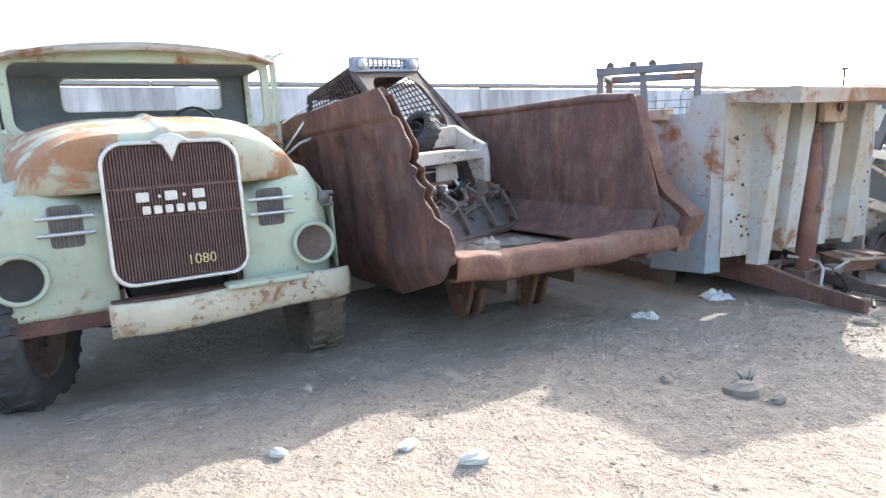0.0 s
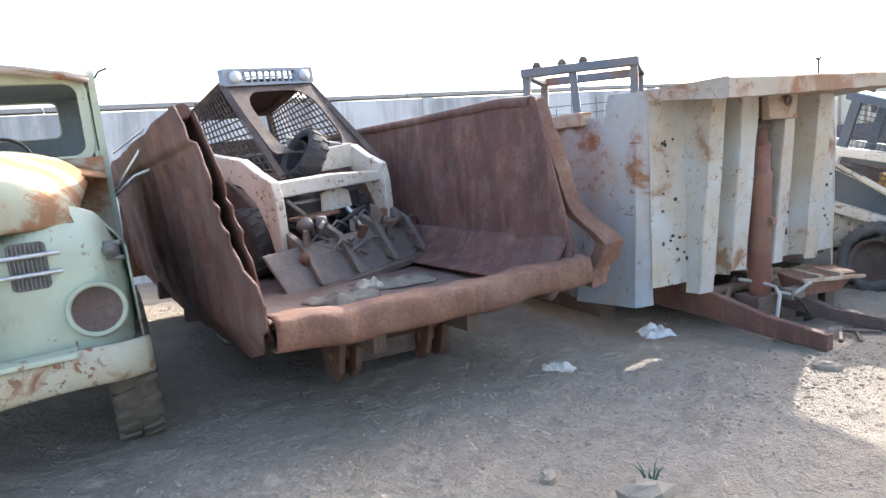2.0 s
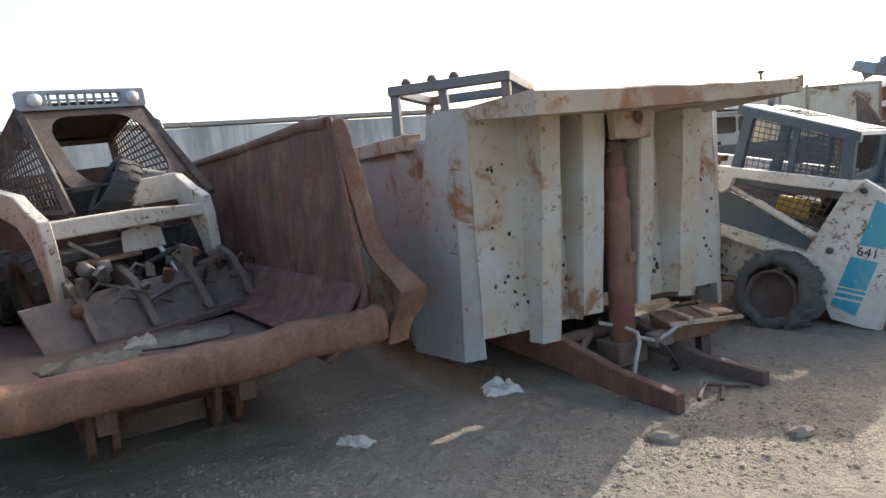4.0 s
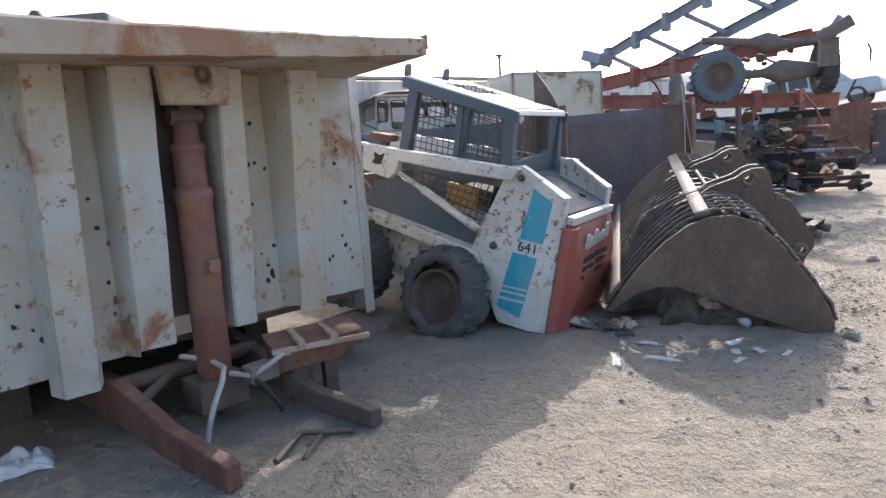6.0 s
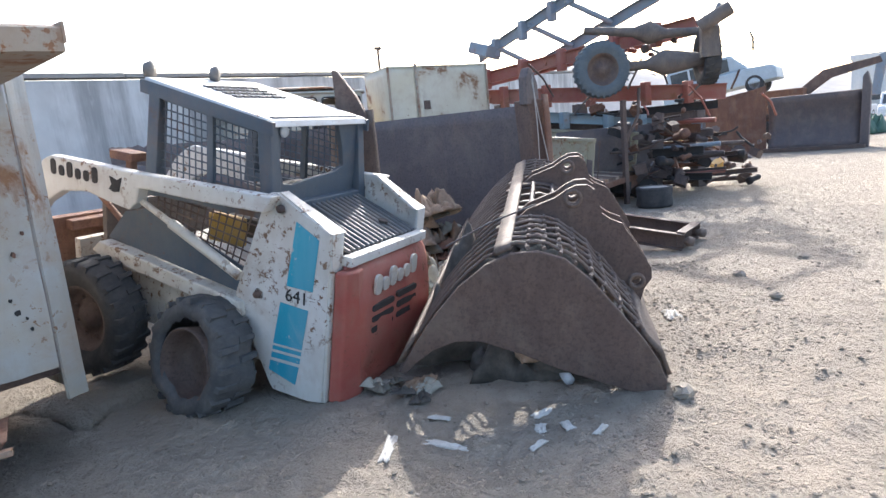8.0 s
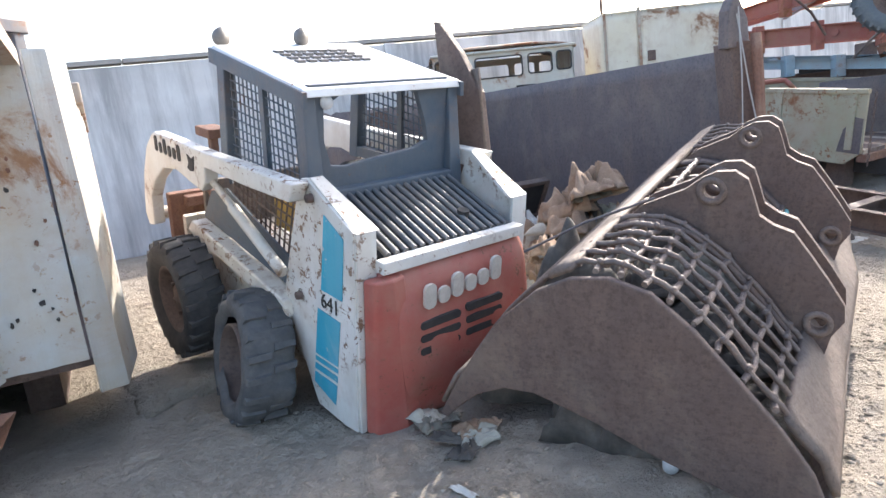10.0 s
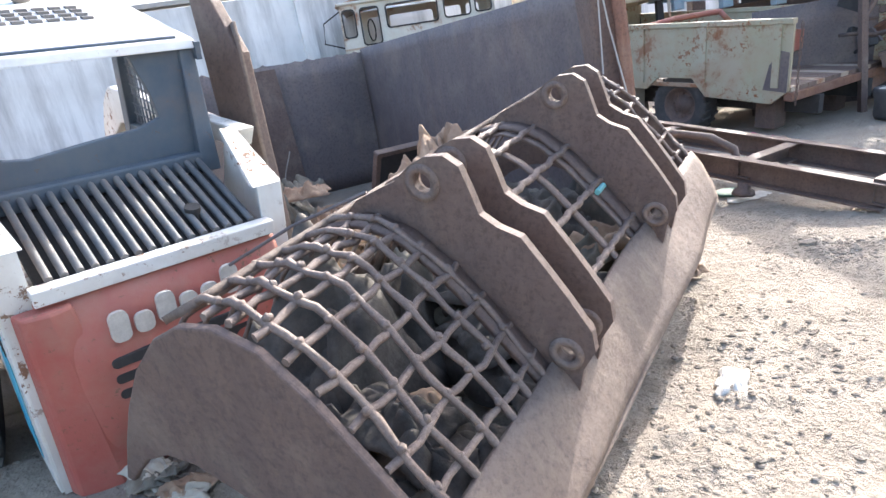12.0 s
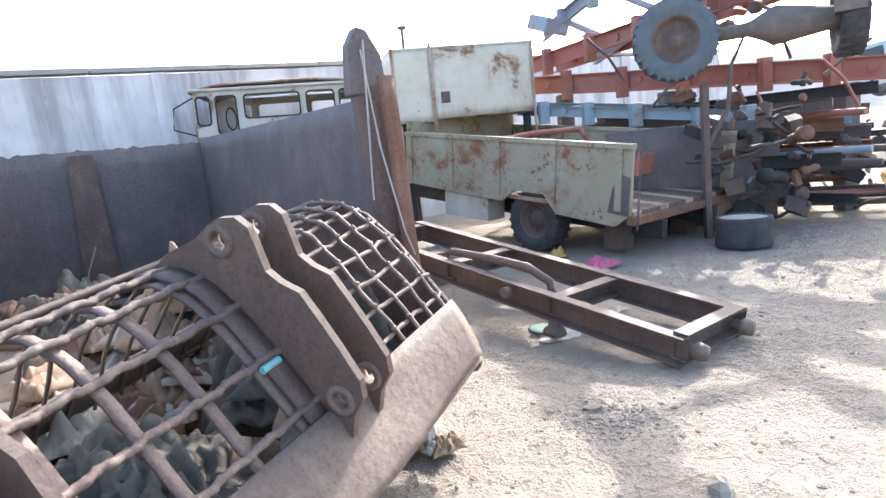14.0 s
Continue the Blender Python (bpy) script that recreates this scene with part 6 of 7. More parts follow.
def dark_body():
    t = thing("dump_body", pose(6.93, 8.30, 0, 0, 0, 24), "dark weathered steel dump body, open at the tail, holding trash", "dump body")
    W, L = 2.50, 5.05
    part("side_wall", Shape().grid(lambda u, v: (W + 0.02 * math.sin(4 * u) + 0.012 * noise.noise(Vector((u * 9, v * 3, 0))), 0.05 + (L - 0.05) * u, 0.05 + (1.75 + 0.05 * u) * v), 40, 12, 0.02), DARKSTEEL, t, "dark steel side wall")
    part("side_wall", Shape().grid(lambda u, v: (0.0, 0.10 + (L - 0.1) * u, 0.05 + (1.25 + 0.3 * u) * v), 40, 8, -0.02), DARKSTEEL, t, "dark steel side wall")
    def back(u, v):
        ragged = 0.04 * noise.noise(Vector((u * 30, 0, 5))) if v > 0.99 else 0
        return (W * u, L + 0.02 * math.sin(8 * u), 0.05 + 1.76 * v + ragged)
    part("front_wall", Shape().grid(back, 60, 8, -0.02), DARKSTEEL, t, "dark steel front wall with a ragged top")
    part("wall_rib", Shape().plate([(0.95, 0.05), (1.35, 0.05), (1.25, 1.76), (1.0, 1.76)], L - 0.10, L - 0.02), BROWNRUST, t)
    part("floor_panel", Shape().box((0.0, 0.9, 0.0), (W, L, 0.05)), SAND, t, "floor buried in sand")
    rp = Shape().hexa([(W - 0.02, -0.02, 0.0), (W + 0.10, -0.12, 0.0), (W + 0.12, 0.16, 0.0), (W, 0.20, 0.0)], [(W - 0.16, 0.02, 1.85), (W + 0.04, -0.06, 1.85), (W + 0.06, 0.20, 1.85), (W - 0.10, 0.24, 1.85)])
    part("tail_post", rp, BROWNRUST, t, "heavy brown tail post", 0.01)
    part("post_flange", Shape().grid(lambda u, v: (W + 0.02 + 0.10 * u - 0.10 * v, -0.10 + 0.02 * math.sin(5 * v) - 0.04 * (1 - v), 0.01 + 1.88 * v), 3, 14, 0.02), LIPRUST, t, "rust-edged post flange")
    part("post_cap", Shape().plate([(W - 0.20, 1.80), (W + 0.04, 1.80), (W + 0.02, 2.02), (W - 0.06, 2.16), (W - 0.12, 2.18), (W - 0.18, 2.08)], 0.0, 0.10), DARKSTEEL, t, "bent pointed post cap", 0.01)
    part("tail_post", Shape().plate([(0.0, 0.0), (0.0, 1.66), (0.12, 1.93), (0.25, 2.13), (0.29, 2.14), (0.285, 1.7), (0.28, 0.0)], -0.035, 0.035), BROWNRUST, t, "pointed brown tail post", 0.008, pose(0.10, -0.06, 0, 0, 0, 121))
    fl = Shape()
    def flare(u, v):
        return (0.07 + 0.02 * v + 0.35 * max(0, 0.28 - v) ** 1.6 / 0.28, -0.08 + (0.58 + 0.6 * max(0, 0.30 - v)) * u, 0.01 + 1.80 * v)
    # sandier steel than the post, so the sunlit inner face is partly in the colour
    part("post_gusset", fl.grid(flare, 8, 20, 0.02), LIPSAND, t, "flared gusset, coloured paler than the post for its sunlit face")
    w = Shape().tube([(W - 0.10, -0.02, 2.10), (W - 0.15, -0.08, 1.6), (W - 0.18, -0.10, 1.2)], 0.006, 5)
    part("wire", w, WIRE, t, "loose pale wire")
    w = Shape().tube([(W - 0.12, -0.02, 2.05), (W - 0.10, -0.10, 1.5), (W - 0.02, -0.14, 1.0), (W + 0.04, -0.12, 0.85)], 0.006, 5)
    part("wire", w, WIRE, t)
    part("wire", Shape().tube([(0.9, 4.6, 0.1), (1.0, 4.5, 0.5), (1.1, 4.45, 0.75)], 0.008, 5), WIRE, t)


dark_body()


def ladder_chassis():
    t = thing("chassis_frame", pose(11.165, 9.185, 0.03, 0, -8.0, 121.5), "brown ladder chassis frame lying on the ground", "chassis")
    # local x runs along the frame away from its open end, y across
    def chan(a, b, h, w, z0=-0.035):
        (x0, y0), (x1, y1) = a, b
        d = Vector((x1 - x0, y1 - y0, 0)).normalized()
        n = Vector((-d.y, d.x, 0)) * w
        A, B = Vector((x0, y0, z0)), Vector((x1, y1, z0))
        prof2 = [(-1, 0), (1, 0), (1, 0.014), (-0.75, 0.014), (-0.75, h - 0.014), (1, h - 0.014), (1, h), (-1, h)]
        return Shape().loft([[P + n * s + Vector((0, 0, z)) for s, z in prof2] for P in (A, B)])
    half = 0.37
    for s in (-1, 1):
        part("side_rail", chan((0.0, s * half), (3.6, s * half), 0.19, 0.045), BROWNRUST, t, "brown channel rail")
    for x in (0.04, 1.04, 2.2, 3.5):
        part("cross_member", chan((x, -half), (x, half), 0.15 if x > 0.1 else 0.185, 0.05, -0.01), BROWNRUST, t, "dusty cross member")
    for s in (-1, 1):
        hook = Shape().lathe([(0.001, -0.10), (0.05, -0.09), (0.06, -0.03), (0.035, 0.0), (0.035, 0.03)], 14, pose(-0.01, s * 0.30, 0.065))
        part("tow_hook", hook, LIPSAND, t, "pale cast tow knuckle")
    part("bracket", Shape().tube([(1.45, half + 0.04, 0.08), (1.45, half + 0.10, 0.08)], 0.045, 12), LIPSAND, t)
    part("bracket", Shape().tube([(1.2, -half - 0.03, 0.10), (1.2, -half - 0.12, 0.10)], 0.05, 12), BROWNRUST, t)
    part("spring_pipe", Shape().tube([(2.3, half - 0.1, 0.20), (1.8, half - 0.12, 0.24), (1.45, half - 0.16, 0.24), (1.25, half - 0.2, 0.16), (1.2, half - 0.2, 0.02)], 0.035, 8), BROWNRUST, t, "bent rusty pipe")
    part("foot", Shape().lathe([(0.001, 0.0), (0.09, 0.0), (0.08, 0.03), (0.05, 0.05), (0.05, 0.10), (0.001, 0.10)], 16, pose(1.0, half + 0.02, -0.125, 0, -90)), BROWNRUST, t)


ladder_chassis()
single("wood_block", Shape().box((-0.5, -0.12, -0.03), (0.5, 0.12, 0.35)), BROWNRUST, "dark timber block under the raised end of the chassis", "block", m=pose(9.42, 12.05, 0, 0, 0, 30), bevel=0.01)

# ---- the dropside truck bed, cream box and pale cab ----
TB = pose(11.93, 12.15, 0.10, 0, 0, 32.5)   # local x across the tail, y towards the truck's front


def dropside():
    t = thing("truck_bed", TB @ pose(0, 0, 0, 6.5), "faded yellow dropside truck bed with rust and scrap on it", "truck bed")
    W, L = 2.35, 4.0
    side = [(0.0, 0.42), (0.0, 1.16), (L, 1.16), (L, 0.42), (2.4, 0.36), (1.95, 0.36), (1.75, 0.52), (1.25, 0.52), (1.05, 0.30), (0.2, 0.26)]
    for x in (0.0, W):
        s = part("side_board", Shape().plate(side, x - 0.02, x + 0.02, "x"), YELLOWBED, t, "faded yellow side board", 0.006)
        for k in range(5):
            part("stake", Shape().box((x - 0.045 if x < 1 else x + 0.022, 0.12 + 0.93 * k, 0.45), (x - 0.022 if x < 1 else x + 0.045, 0.20 + 0.93 * k, 1.16)), YELLOWBED, s)
        part("top_rail", Shape().box((x - 0.05, 0, 1.14), (x + 0.05, L, 1.20)), YELLOWBED, s, "", 0.008)
    part("corner_patch", Shape().plate([(0.02, 0.40), (0.30, 0.42), (0.24, 0.70), (0.12, 0.86), (0.02, 0.84)], -0.026, -0.021, "x"), DARKSTEEL, t, "dark patch on the side board")
    for k in range(12):
        part("floor_plank", Shape().box((0.04 + 0.19 * k, 0.0, 0.40), (0.215 + 0.19 * k, L, 0.45)), BROWNRUST if k % 3 else CANOPYRUST, t)
    part("tail_beam", Shape().box((0.0, -0.05, 0.30), (W, 0.06, 0.40)), LIPRUST, t, "", 0.008)
    for x in (0.55, 1.75):
        part("frame_rail", Shape().box((x - 0.05, -0.1, 0.08), (x + 0.05, L + 1.5, 0.30)), BLACK, t)
    part("front_board", Shape().box((0, L - 0.05, 0.4), (W, L, 1.35)), YELLOWBED, t)
    chain = Shape()
    for k in range(12):
        chain.tube([(0.04 + 0.014 * math.cos(a) * (k % 2), -0.06 + 0.014 * math.cos(a) * (1 - k % 2), 1.12 - 0.075 * k + 0.045 * math.sin(a)) for a in [2 * math.pi * j / 8 for j in range(9)]], 0.006, 5, False)
    tagged(part("chain", chain, BROWNRUST, t, "hanging rusty chain"), kind="stuff")
    wheel(t, pose(0.22, 1.5, 0.14), 0.42, 0.3, RUBBER, BROWNRUST)
    wheel(t, pose(W - 0.22, 1.5, 0.14), 0.42, 0.3, RUBBER, BROWNRUST)
    part("prop", Shape().box((0.3, 0.3, -0.1), (0.55, 0.55, 0.3)), BROWNRUST, t)
    part("prop", Shape().box((1.8, 0.3, -0.15), (2.05, 0.55, 0.3)), BROWNRUST, t)
    part("tool_locker", Shape().box((0.06, 2.3, 0.02), (0.4, 3.2, 0.36)), CABCREAM, t, "", 0.01)


dropside()
pipes = thing("scrap_tubing", TB @ pose(0.4, 0.6, 0.52, 7), "red scrap frame lying in the truck bed", "scrap")
part("tube", Shape().tube([(-0.3, 1.8, 0.62), (0.6, 1.6, 0.72), (1.2, 1.3, 0.75)], 0.04, 8).tube([(1.2, 1.3, 0.75), (1.1, 0.7, 0.3), (0.3, 0.5, 0.15)], 0.04, 8), REDBEAM, pipes)
part("plate", Shape().plate([(0.9, 0.2), (1.6, 0.25), (1.7, 0.45), (1.0, 0.5)], 0.1, 0.2), REDBEAM, pipes, "", 0.01)
part("drum", Shape().lathe([(0.001, -0.2), (0.16, -0.2), (0.17, 0.2), (0.001, 0.2)], 18, pose(1.3, 0.9, 0.4, 0, 20, 30)), REDBEAM, pipes)
part("strap", Shape().tube([(0.2, 0.8, 0.2), (0.8, 1.0, 0.55), (1.5, 0.6, 0.5)], 0.02, 6).tube([(-0.2, 0.5, 0.1), (0.9, 0.3, 0.4)], 0.02, 6), BROWNRUST, pipes)

box = thing("sheet_box", pose(9.75, 15.45, 0, 0, 0, 4), "tall cream sheet-metal box with rust stains, behind the truck bed", "box")
part("panel", Shape().grid(lambda u, v: (0.58 * u, 0.01 * noise.noise(Vector((u * 6, v * 3, 0))), 1.86 + 1.10 * v), 10, 8, -0.015), BOXCREAM, box, "cream sheet panel with rust runs")
part("panel", Shape().grid(lambda u, v: (0.62 + 1.62 * u, 0.012 * noise.noise(Vector((u * 6 + 4, v * 3, 0))), 1.90 + 1.06 * v), 20, 8, -0.015), BOXCREAM, box, "cream sheet panel with rust runs")
part("panel", Shape().grid(lambda u, v: (0.0, 1.2 * u, 1.86 + 1.10 * v), 8, 8, 0.015), BOXCREAM, box)
part("panel", Shape().box((2.22, 0.0, 1.90), (2.24, 1.2, 2.96)), BOXCREAM, box)
part("panel", Shape().box((0.0, 1.18, 1.86), (2.24, 1.2, 2.96)), BOXCREAM, box)
part("top_panel", Shape().box((-0.02, -0.03, 2.955), (2.26, 1.22, 2.985)), BOXCREAM, box)
part("corner_strip", Shape().box((-0.02, -0.03, 1.84), (0.02, 0.0, 2.99)), CANOPYRUST, box)
part("corner_strip", Shape().box((0.575, -0.03, 1.60), (0.625, 0.0, 3.03)), CANOPYRUST, box)
part("corner_strip", Shape().box((2.22, -0.03, 1.0), (2.26, 0.0, 2.99)), CANOPYRUST, box)
part("latch", Shape().box((0.72, -0.04, 2.13), (0.86, -0.01, 2.30)), BROWNRUST, box, "", 0.01)
for x, y in ((0.1, 0.1), (2.1, 0.1), (0.1, 1.0), (2.1, 1.0)):
    part("leg", Shape().box((x, y, -0.02), (x + 0.1, y + 0.1, 1.87)), BLACK, box)
mast = thing("pipe_mast", pose(10.1, 16.9, 0), "thin rusty pipe mast with a flat cap", "pole")
part("pole", Shape().tube([(0, 0, 0), (0, 0, 3.55)], 0.03, 8), BROWNRUST, mast)
part("cap", Shape().box((-0.07, -0.04, 3.52), (0.07, 0.04, 3.58)), BROWNRUST, mast)


def pale_cab():
    t = thing("truck_cab", pose(6.72, 15.5, 0.22, 0, 1.2, 1), "grey-cream crew cab of an old truck with empty windows", "truck cab")
    W = 2.45
    # both sides: sheet panels with window holes
    segs = ((0.0, 0.28, 0.09, 0.20), (0.28, 0.66, 0.14, 0.27), (0.66, 1.62, 0.40, 0.165), (1.62, 2.10, 0.20, 0.155), (2.10, 2.45, 0.12, 0.145))
    for y in (0.0, 1.75):
        for x0, x1, hw, hh in segs:
            cx = (x0 + x1) / 2
            sh = Shape()
            ring(sh, rounded(cx, 1.56, (x1 - x0) / 2, 0.86, 0.01), rounded(cx, 2.30 - hh, hw, hh, 0.05), y, y + 0.03)
            part("side_panel", sh, CABCREAM, t, "dented cream side panel with a window hole")
            if y == 0.0:
                rim = Shape()
                ring(rim, rounded(cx, 2.30 - hh, hw + 0.018, hh + 0.018, 0.06), rounded(cx, 2.30 - hh, hw - 0.004, hh - 0.004, 0.05), -0.012, 0.0)
                part("window_rubber", rim, BLACK, t)
    part("waist_line", Shape().box((0.0, -0.012, 1.70), (W, -0.002, 1.73)), CANOPYRUST, t)
    def roof(u, v):
        a = 2 * u - 1
        return (W / 2 + a * (W / 2 + 0.05), -0.03 + 1.8 * v, 2.38 + 0.20 * (1 - abs(a) ** 5) * (0.55 + 0.45 * math.sin(math.pi * v)) + 0.0)
    part("roof", Shape().grid(roof, 24, 12, 0.03), painted("rust_brown_roof", (0.42, 0.38, 0.32), (0.34, 0.24, 0.18), 0.8, 0.3, 0.3, 41.0), t, "rust-browned cab roof")
    part("gutter", Shape().tube([(-0.03, -0.03, 2.40), (W + 0.03, -0.03, 2.40)], 0.025, 6), CABCREAM, t)
    part("end_panel", Shape().box((0.0, 0.0, 0.7), (0.03, 1.78, 1.95)), CABCREAM, t)
    part("end_panel", Shape().box((W - 0.03, 0.0, 0.7), (W, 1.78, 2.4)), CABCREAM, t)
    part("dark_patch", Shape().box((1.42, -0.008, 1.62), (1.75, -0.002, 1.80)), BLACK, t, "dark missing panel")
    part("steering_wheel", Shape().tube([(0.45 + 0.05 * math.cos(a), 0.5 + 0.18 * math.cos(a), 2.0 + 0.17 * math.sin(a)) for a in [2 * math.pi * k / 16 for k in range(17)]], 0.012, 6), BLACK, t)
    part("mirror_arm", Shape().tube([(0.0, 0.0, 2.3), (-0.25, -0.12, 2.15), (-0.28, -0.12, 1.85), (0.0, 0.0, 1.75)], 0.012, 6), BLACK, t)
    part("undercarriage", Shape().box((0.2, 0.2, -0.25), (W - 0.2, 1.5, 0.72)), BLACK, t)


pale_cab()

# ---- the heap of chassis frames ----


def channel(shape, a, b, h, w):
    a, b = Vector(a), Vector(b)
    d = (b - a).normalized()
    n = d.cross(Vector((0, 0, 1))).normalized() * w
    up = n.cross(d).normalized() * h
    prof2 = [(-1, 0), (1, 0), (1, 0.07), (-0.7, 0.07), (-0.7, 0.93), (1, 0.93), (1, 1), (-1, 1)]
    return shape.loft([[q + n * s + up * z for s, z in prof2] for q in (a, b)])


def ladder(name, a, b, gap, h, mat, label, crosses, axle=True, hubs=()):
    """A ladder frame between two points; gap is the vector to its second rail."""
    t = thing(name, Matrix.Translation(a), label, "chassis")
    a0, d, g = Vector((0, 0, 0)), Vector(b) - Vector(a), Vector(gap)
    part("side_rail", channel(Shape(), a0, d, h, 0.05), mat, t)
    part("side_rail", channel(Shape(), g, d + g, h, 0.05), mat, t)
    for k in crosses:
        part("cross_member", Shape().tube([d * k + Vector((0, 0, h / 2)), d * k + g + Vector((0, 0, h / 2))], 0.06, 8), mat, t)
    for k in (0.12, 0.3, 0.48, 0.7, 0.86):
        part("bracket", Shape().box((-0.08, -0.08, -0.12), (0.08, 0.08, h + 0.07), Matrix.Translation(d * k)), mat, t, "", 0.01)
    return t


ladder("chassis_frame", (12.30, 16.70, 2.22), (16.35, 13.35, 1.80), (0.8, 0.75, 0), 0.30, REDBEAM, "red-oxide truck chassis frame stacked on the scrap heap", (0.05, 0.35, 0.65, 0.95))
ladder("chassis_frame", (12.30, 17.30, 2.60), (14.9, 12.7, 3.05), (0.75, 0.35, 0.05), 0.26, REDBEAM, "second red-oxide chassis frame tilted on the heap", (0.1, 0.4, 0.7))
ladder("chassis_frame", (12.75, 17.3, 3.20), (14.45, 13.3, 4.62), (0.75, -0.55, -0.55), 0.22, FRAMEBLUE, "slate-blue ladder frame leaning up over the heap", (0.12, 0.34, 0.56, 0.78, 0.98))
ladder("chassis_frame", (11.75, 15.9, 1.85), (14.9, 13.4, 1.32), (0.5, 0.5, 0.05), 0.16, PALEBLUE, "pale blue steel beams lying across the heap", (0.2, 0.8))
hi = thing("axle", pose(13.45, 13.46, 2.50, 0, 0, -38), "truck axle with two wheels on top of the scrap heap", "axle")
part("axle_beam", Shape().tube([(-0.1, 0, 0), (0.7, 0, 0.02), (1.0, 0, 0.02), (1.9, 0, 0)], [0.08, 0.09, 0.24, 0.08], 12), ENGINE, hi)
# rubber lightened towards blue: the haze over this tyre is in its colour
wheel(hi, pose(-0.12, -0.25, 0.0, 0, 0, -72), 0.52, 0.27, plain("hazed_rubber", (0.10, 0.125, 0.145), (0.15, 0.17, 0.18), 0.85, 6), BROWNRUST, 28)
wheel(hi, pose(1.75, 0.0, 0.02, 0, 0, 8), 0.48, 0.27, RUBBER, BROWNRUST, 24)
part("trunnion", Shape().tube([(1.55, -0.6, 0.5), (2.05, -0.65, 0.75)], 0.12, 12).box((1.6, -0.5, 0.0), (1.9, -0.2, 0.5)), ENGINE, hi)
sub = thing("axle", pose(14.15, 13.1, 3.10, 10, 8, -30), "rusty axle casing propped on the heap", "axle")
part("axle_beam", Shape().tube([(-1.2, 0, 0), (-0.3, 0, 0), (0, 0, 0), (0.3, 0, 0), (1.1, 0, 0.08)], [0.07, 0.09, 0.22, 0.09, 0.07], 12), ENGINE, sub)
part("knuckle", Shape().box((0.95, -0.12, -0.1), (1.2, 0.12, 0.35)).tube([(1.1, 0, 0.3), (1.2, 0, 0.55)], 0.06, 8), FRAMEBLUE, sub, "", 0.02)
plate_box = single("steel_box", Shape().box((-0.25, -0.3, -0.12), (0.25, 0.3, 0.14)), FRAMEBLUE, "blue-grey steel box on the tilted frame", "box", m=pose(12.75, 17.0, 3.42, 18, 10, 20), bevel=0.02)


def scrap_column(seed, base, size, count, height, mats, label):
    """Stacked engines, gearboxes and brackets: each piece a casting of its own."""
    rnd = random.Random(seed)
    t = thing("scrap_stack", base, label, "scrap")
    for k in range(count):
        x, y = rnd.uniform(-1, 1) * size[0], rnd.uniform(-1, 1) * size[1]
        z = height * (k / count) * rnd.uniform(0.75, 1.0)
        m = pose(x, y, z + 0.12, rnd.uniform(-30, 30), rnd.uniform(-30, 30), rnd.uniform(0, 180))
        s = rnd.uniform(0.06, 0.19)
        kind = rnd.random()
        sh = Shape()
        if kind < 0.25:
            sh.box((-s, -s * 0.6, -s * 0.45), (s, s * 0.6, s * 0.45), m).box((-s * 0.8, -s * 0.7, s * 0.3), (s * 0.4, s * 0.7, s * 0.6), m).tube([(s * 0.7, 0, 0), (s * 1.2, 0, 0)], s * 0.3, 10, True, m)
        elif kind < 0.42:
            sh.lathe([(0.001, -s), (s * 0.5, -s), (s * 0.55, -s * 0.4), (s * 0.35, -s * 0.2), (s * 0.4, s * 0.7), (s * 0.2, s), (0.001, s)], 14, m)
        elif kind < 0.78:
            sh.tube([(-s * 1.8, 0, 0), (-s * 0.6, s * 0.2, s * 0.1), (s * 0.8, -s * 0.1, 0), (s * 2.0, 0, s * 0.3)], s * 0.16, 8, True, m)
        else:
            sh.plate([(-s, -s * 0.6), (s * 0.7, -s * 0.8), (s, s * 0.2), (s * 0.2, s * 0.8), (-s * 0.8, s * 0.5)], -0.02, 0.02, "y", m)
            sh.plate([(-s * 0.6, -s * 0.3), (s * 0.5, -s * 0.3), (s * 0.3, s * 0.3)], 0.02, s * 0.4, "y", m)
        part("casting", sh, mats[k % len(mats)], t)
    return t


SCRAPMATS = (BLACK, BROWNRUST, CAGERUST, DARKSTEEL, BLACK, CAGERUST, LIPRUST)
scrap_column(21, pose(14.1, 13.15, 0, 0, 0, -45), (0.75, 0.5), 80, 1.75, SCRAPMATS, "stack of greasy engines and gearboxes under the red chassis")
scrap_column(22, pose(16.0, 14.0, 0, 0, 0, -45), (1.3, 0.7), 40, 1.1, SCRAPMATS, "heap of rusty axles and castings under the red chassis")
scrap_column(23, pose(14.0, 15.6, 0, 0, 0, -45), (1.6, 1.0), 44, 1.9, SCRAPMATS, "dark heap of truck parts behind the dropside bed")
scrap_column(24, pose(14.3, 14.0, 2.30, 0, 0, -45), (1.2, 0.6), 16, 0.7, (ENGINE, FRAMEBLUE, BROWNRUST, REDBEAM), "axle parts and brackets piled on the chassis frames")
scrap_column(25, pose(18.0, 15.4, 0, 0, 0, -45), (1.6, 0.8), 30, 1.1, (YELLOWPAINT, ENGINE, LIPRUST, BROWNRUST), "rusty and yellow machine parts in a row")
rnd = random.Random(77)
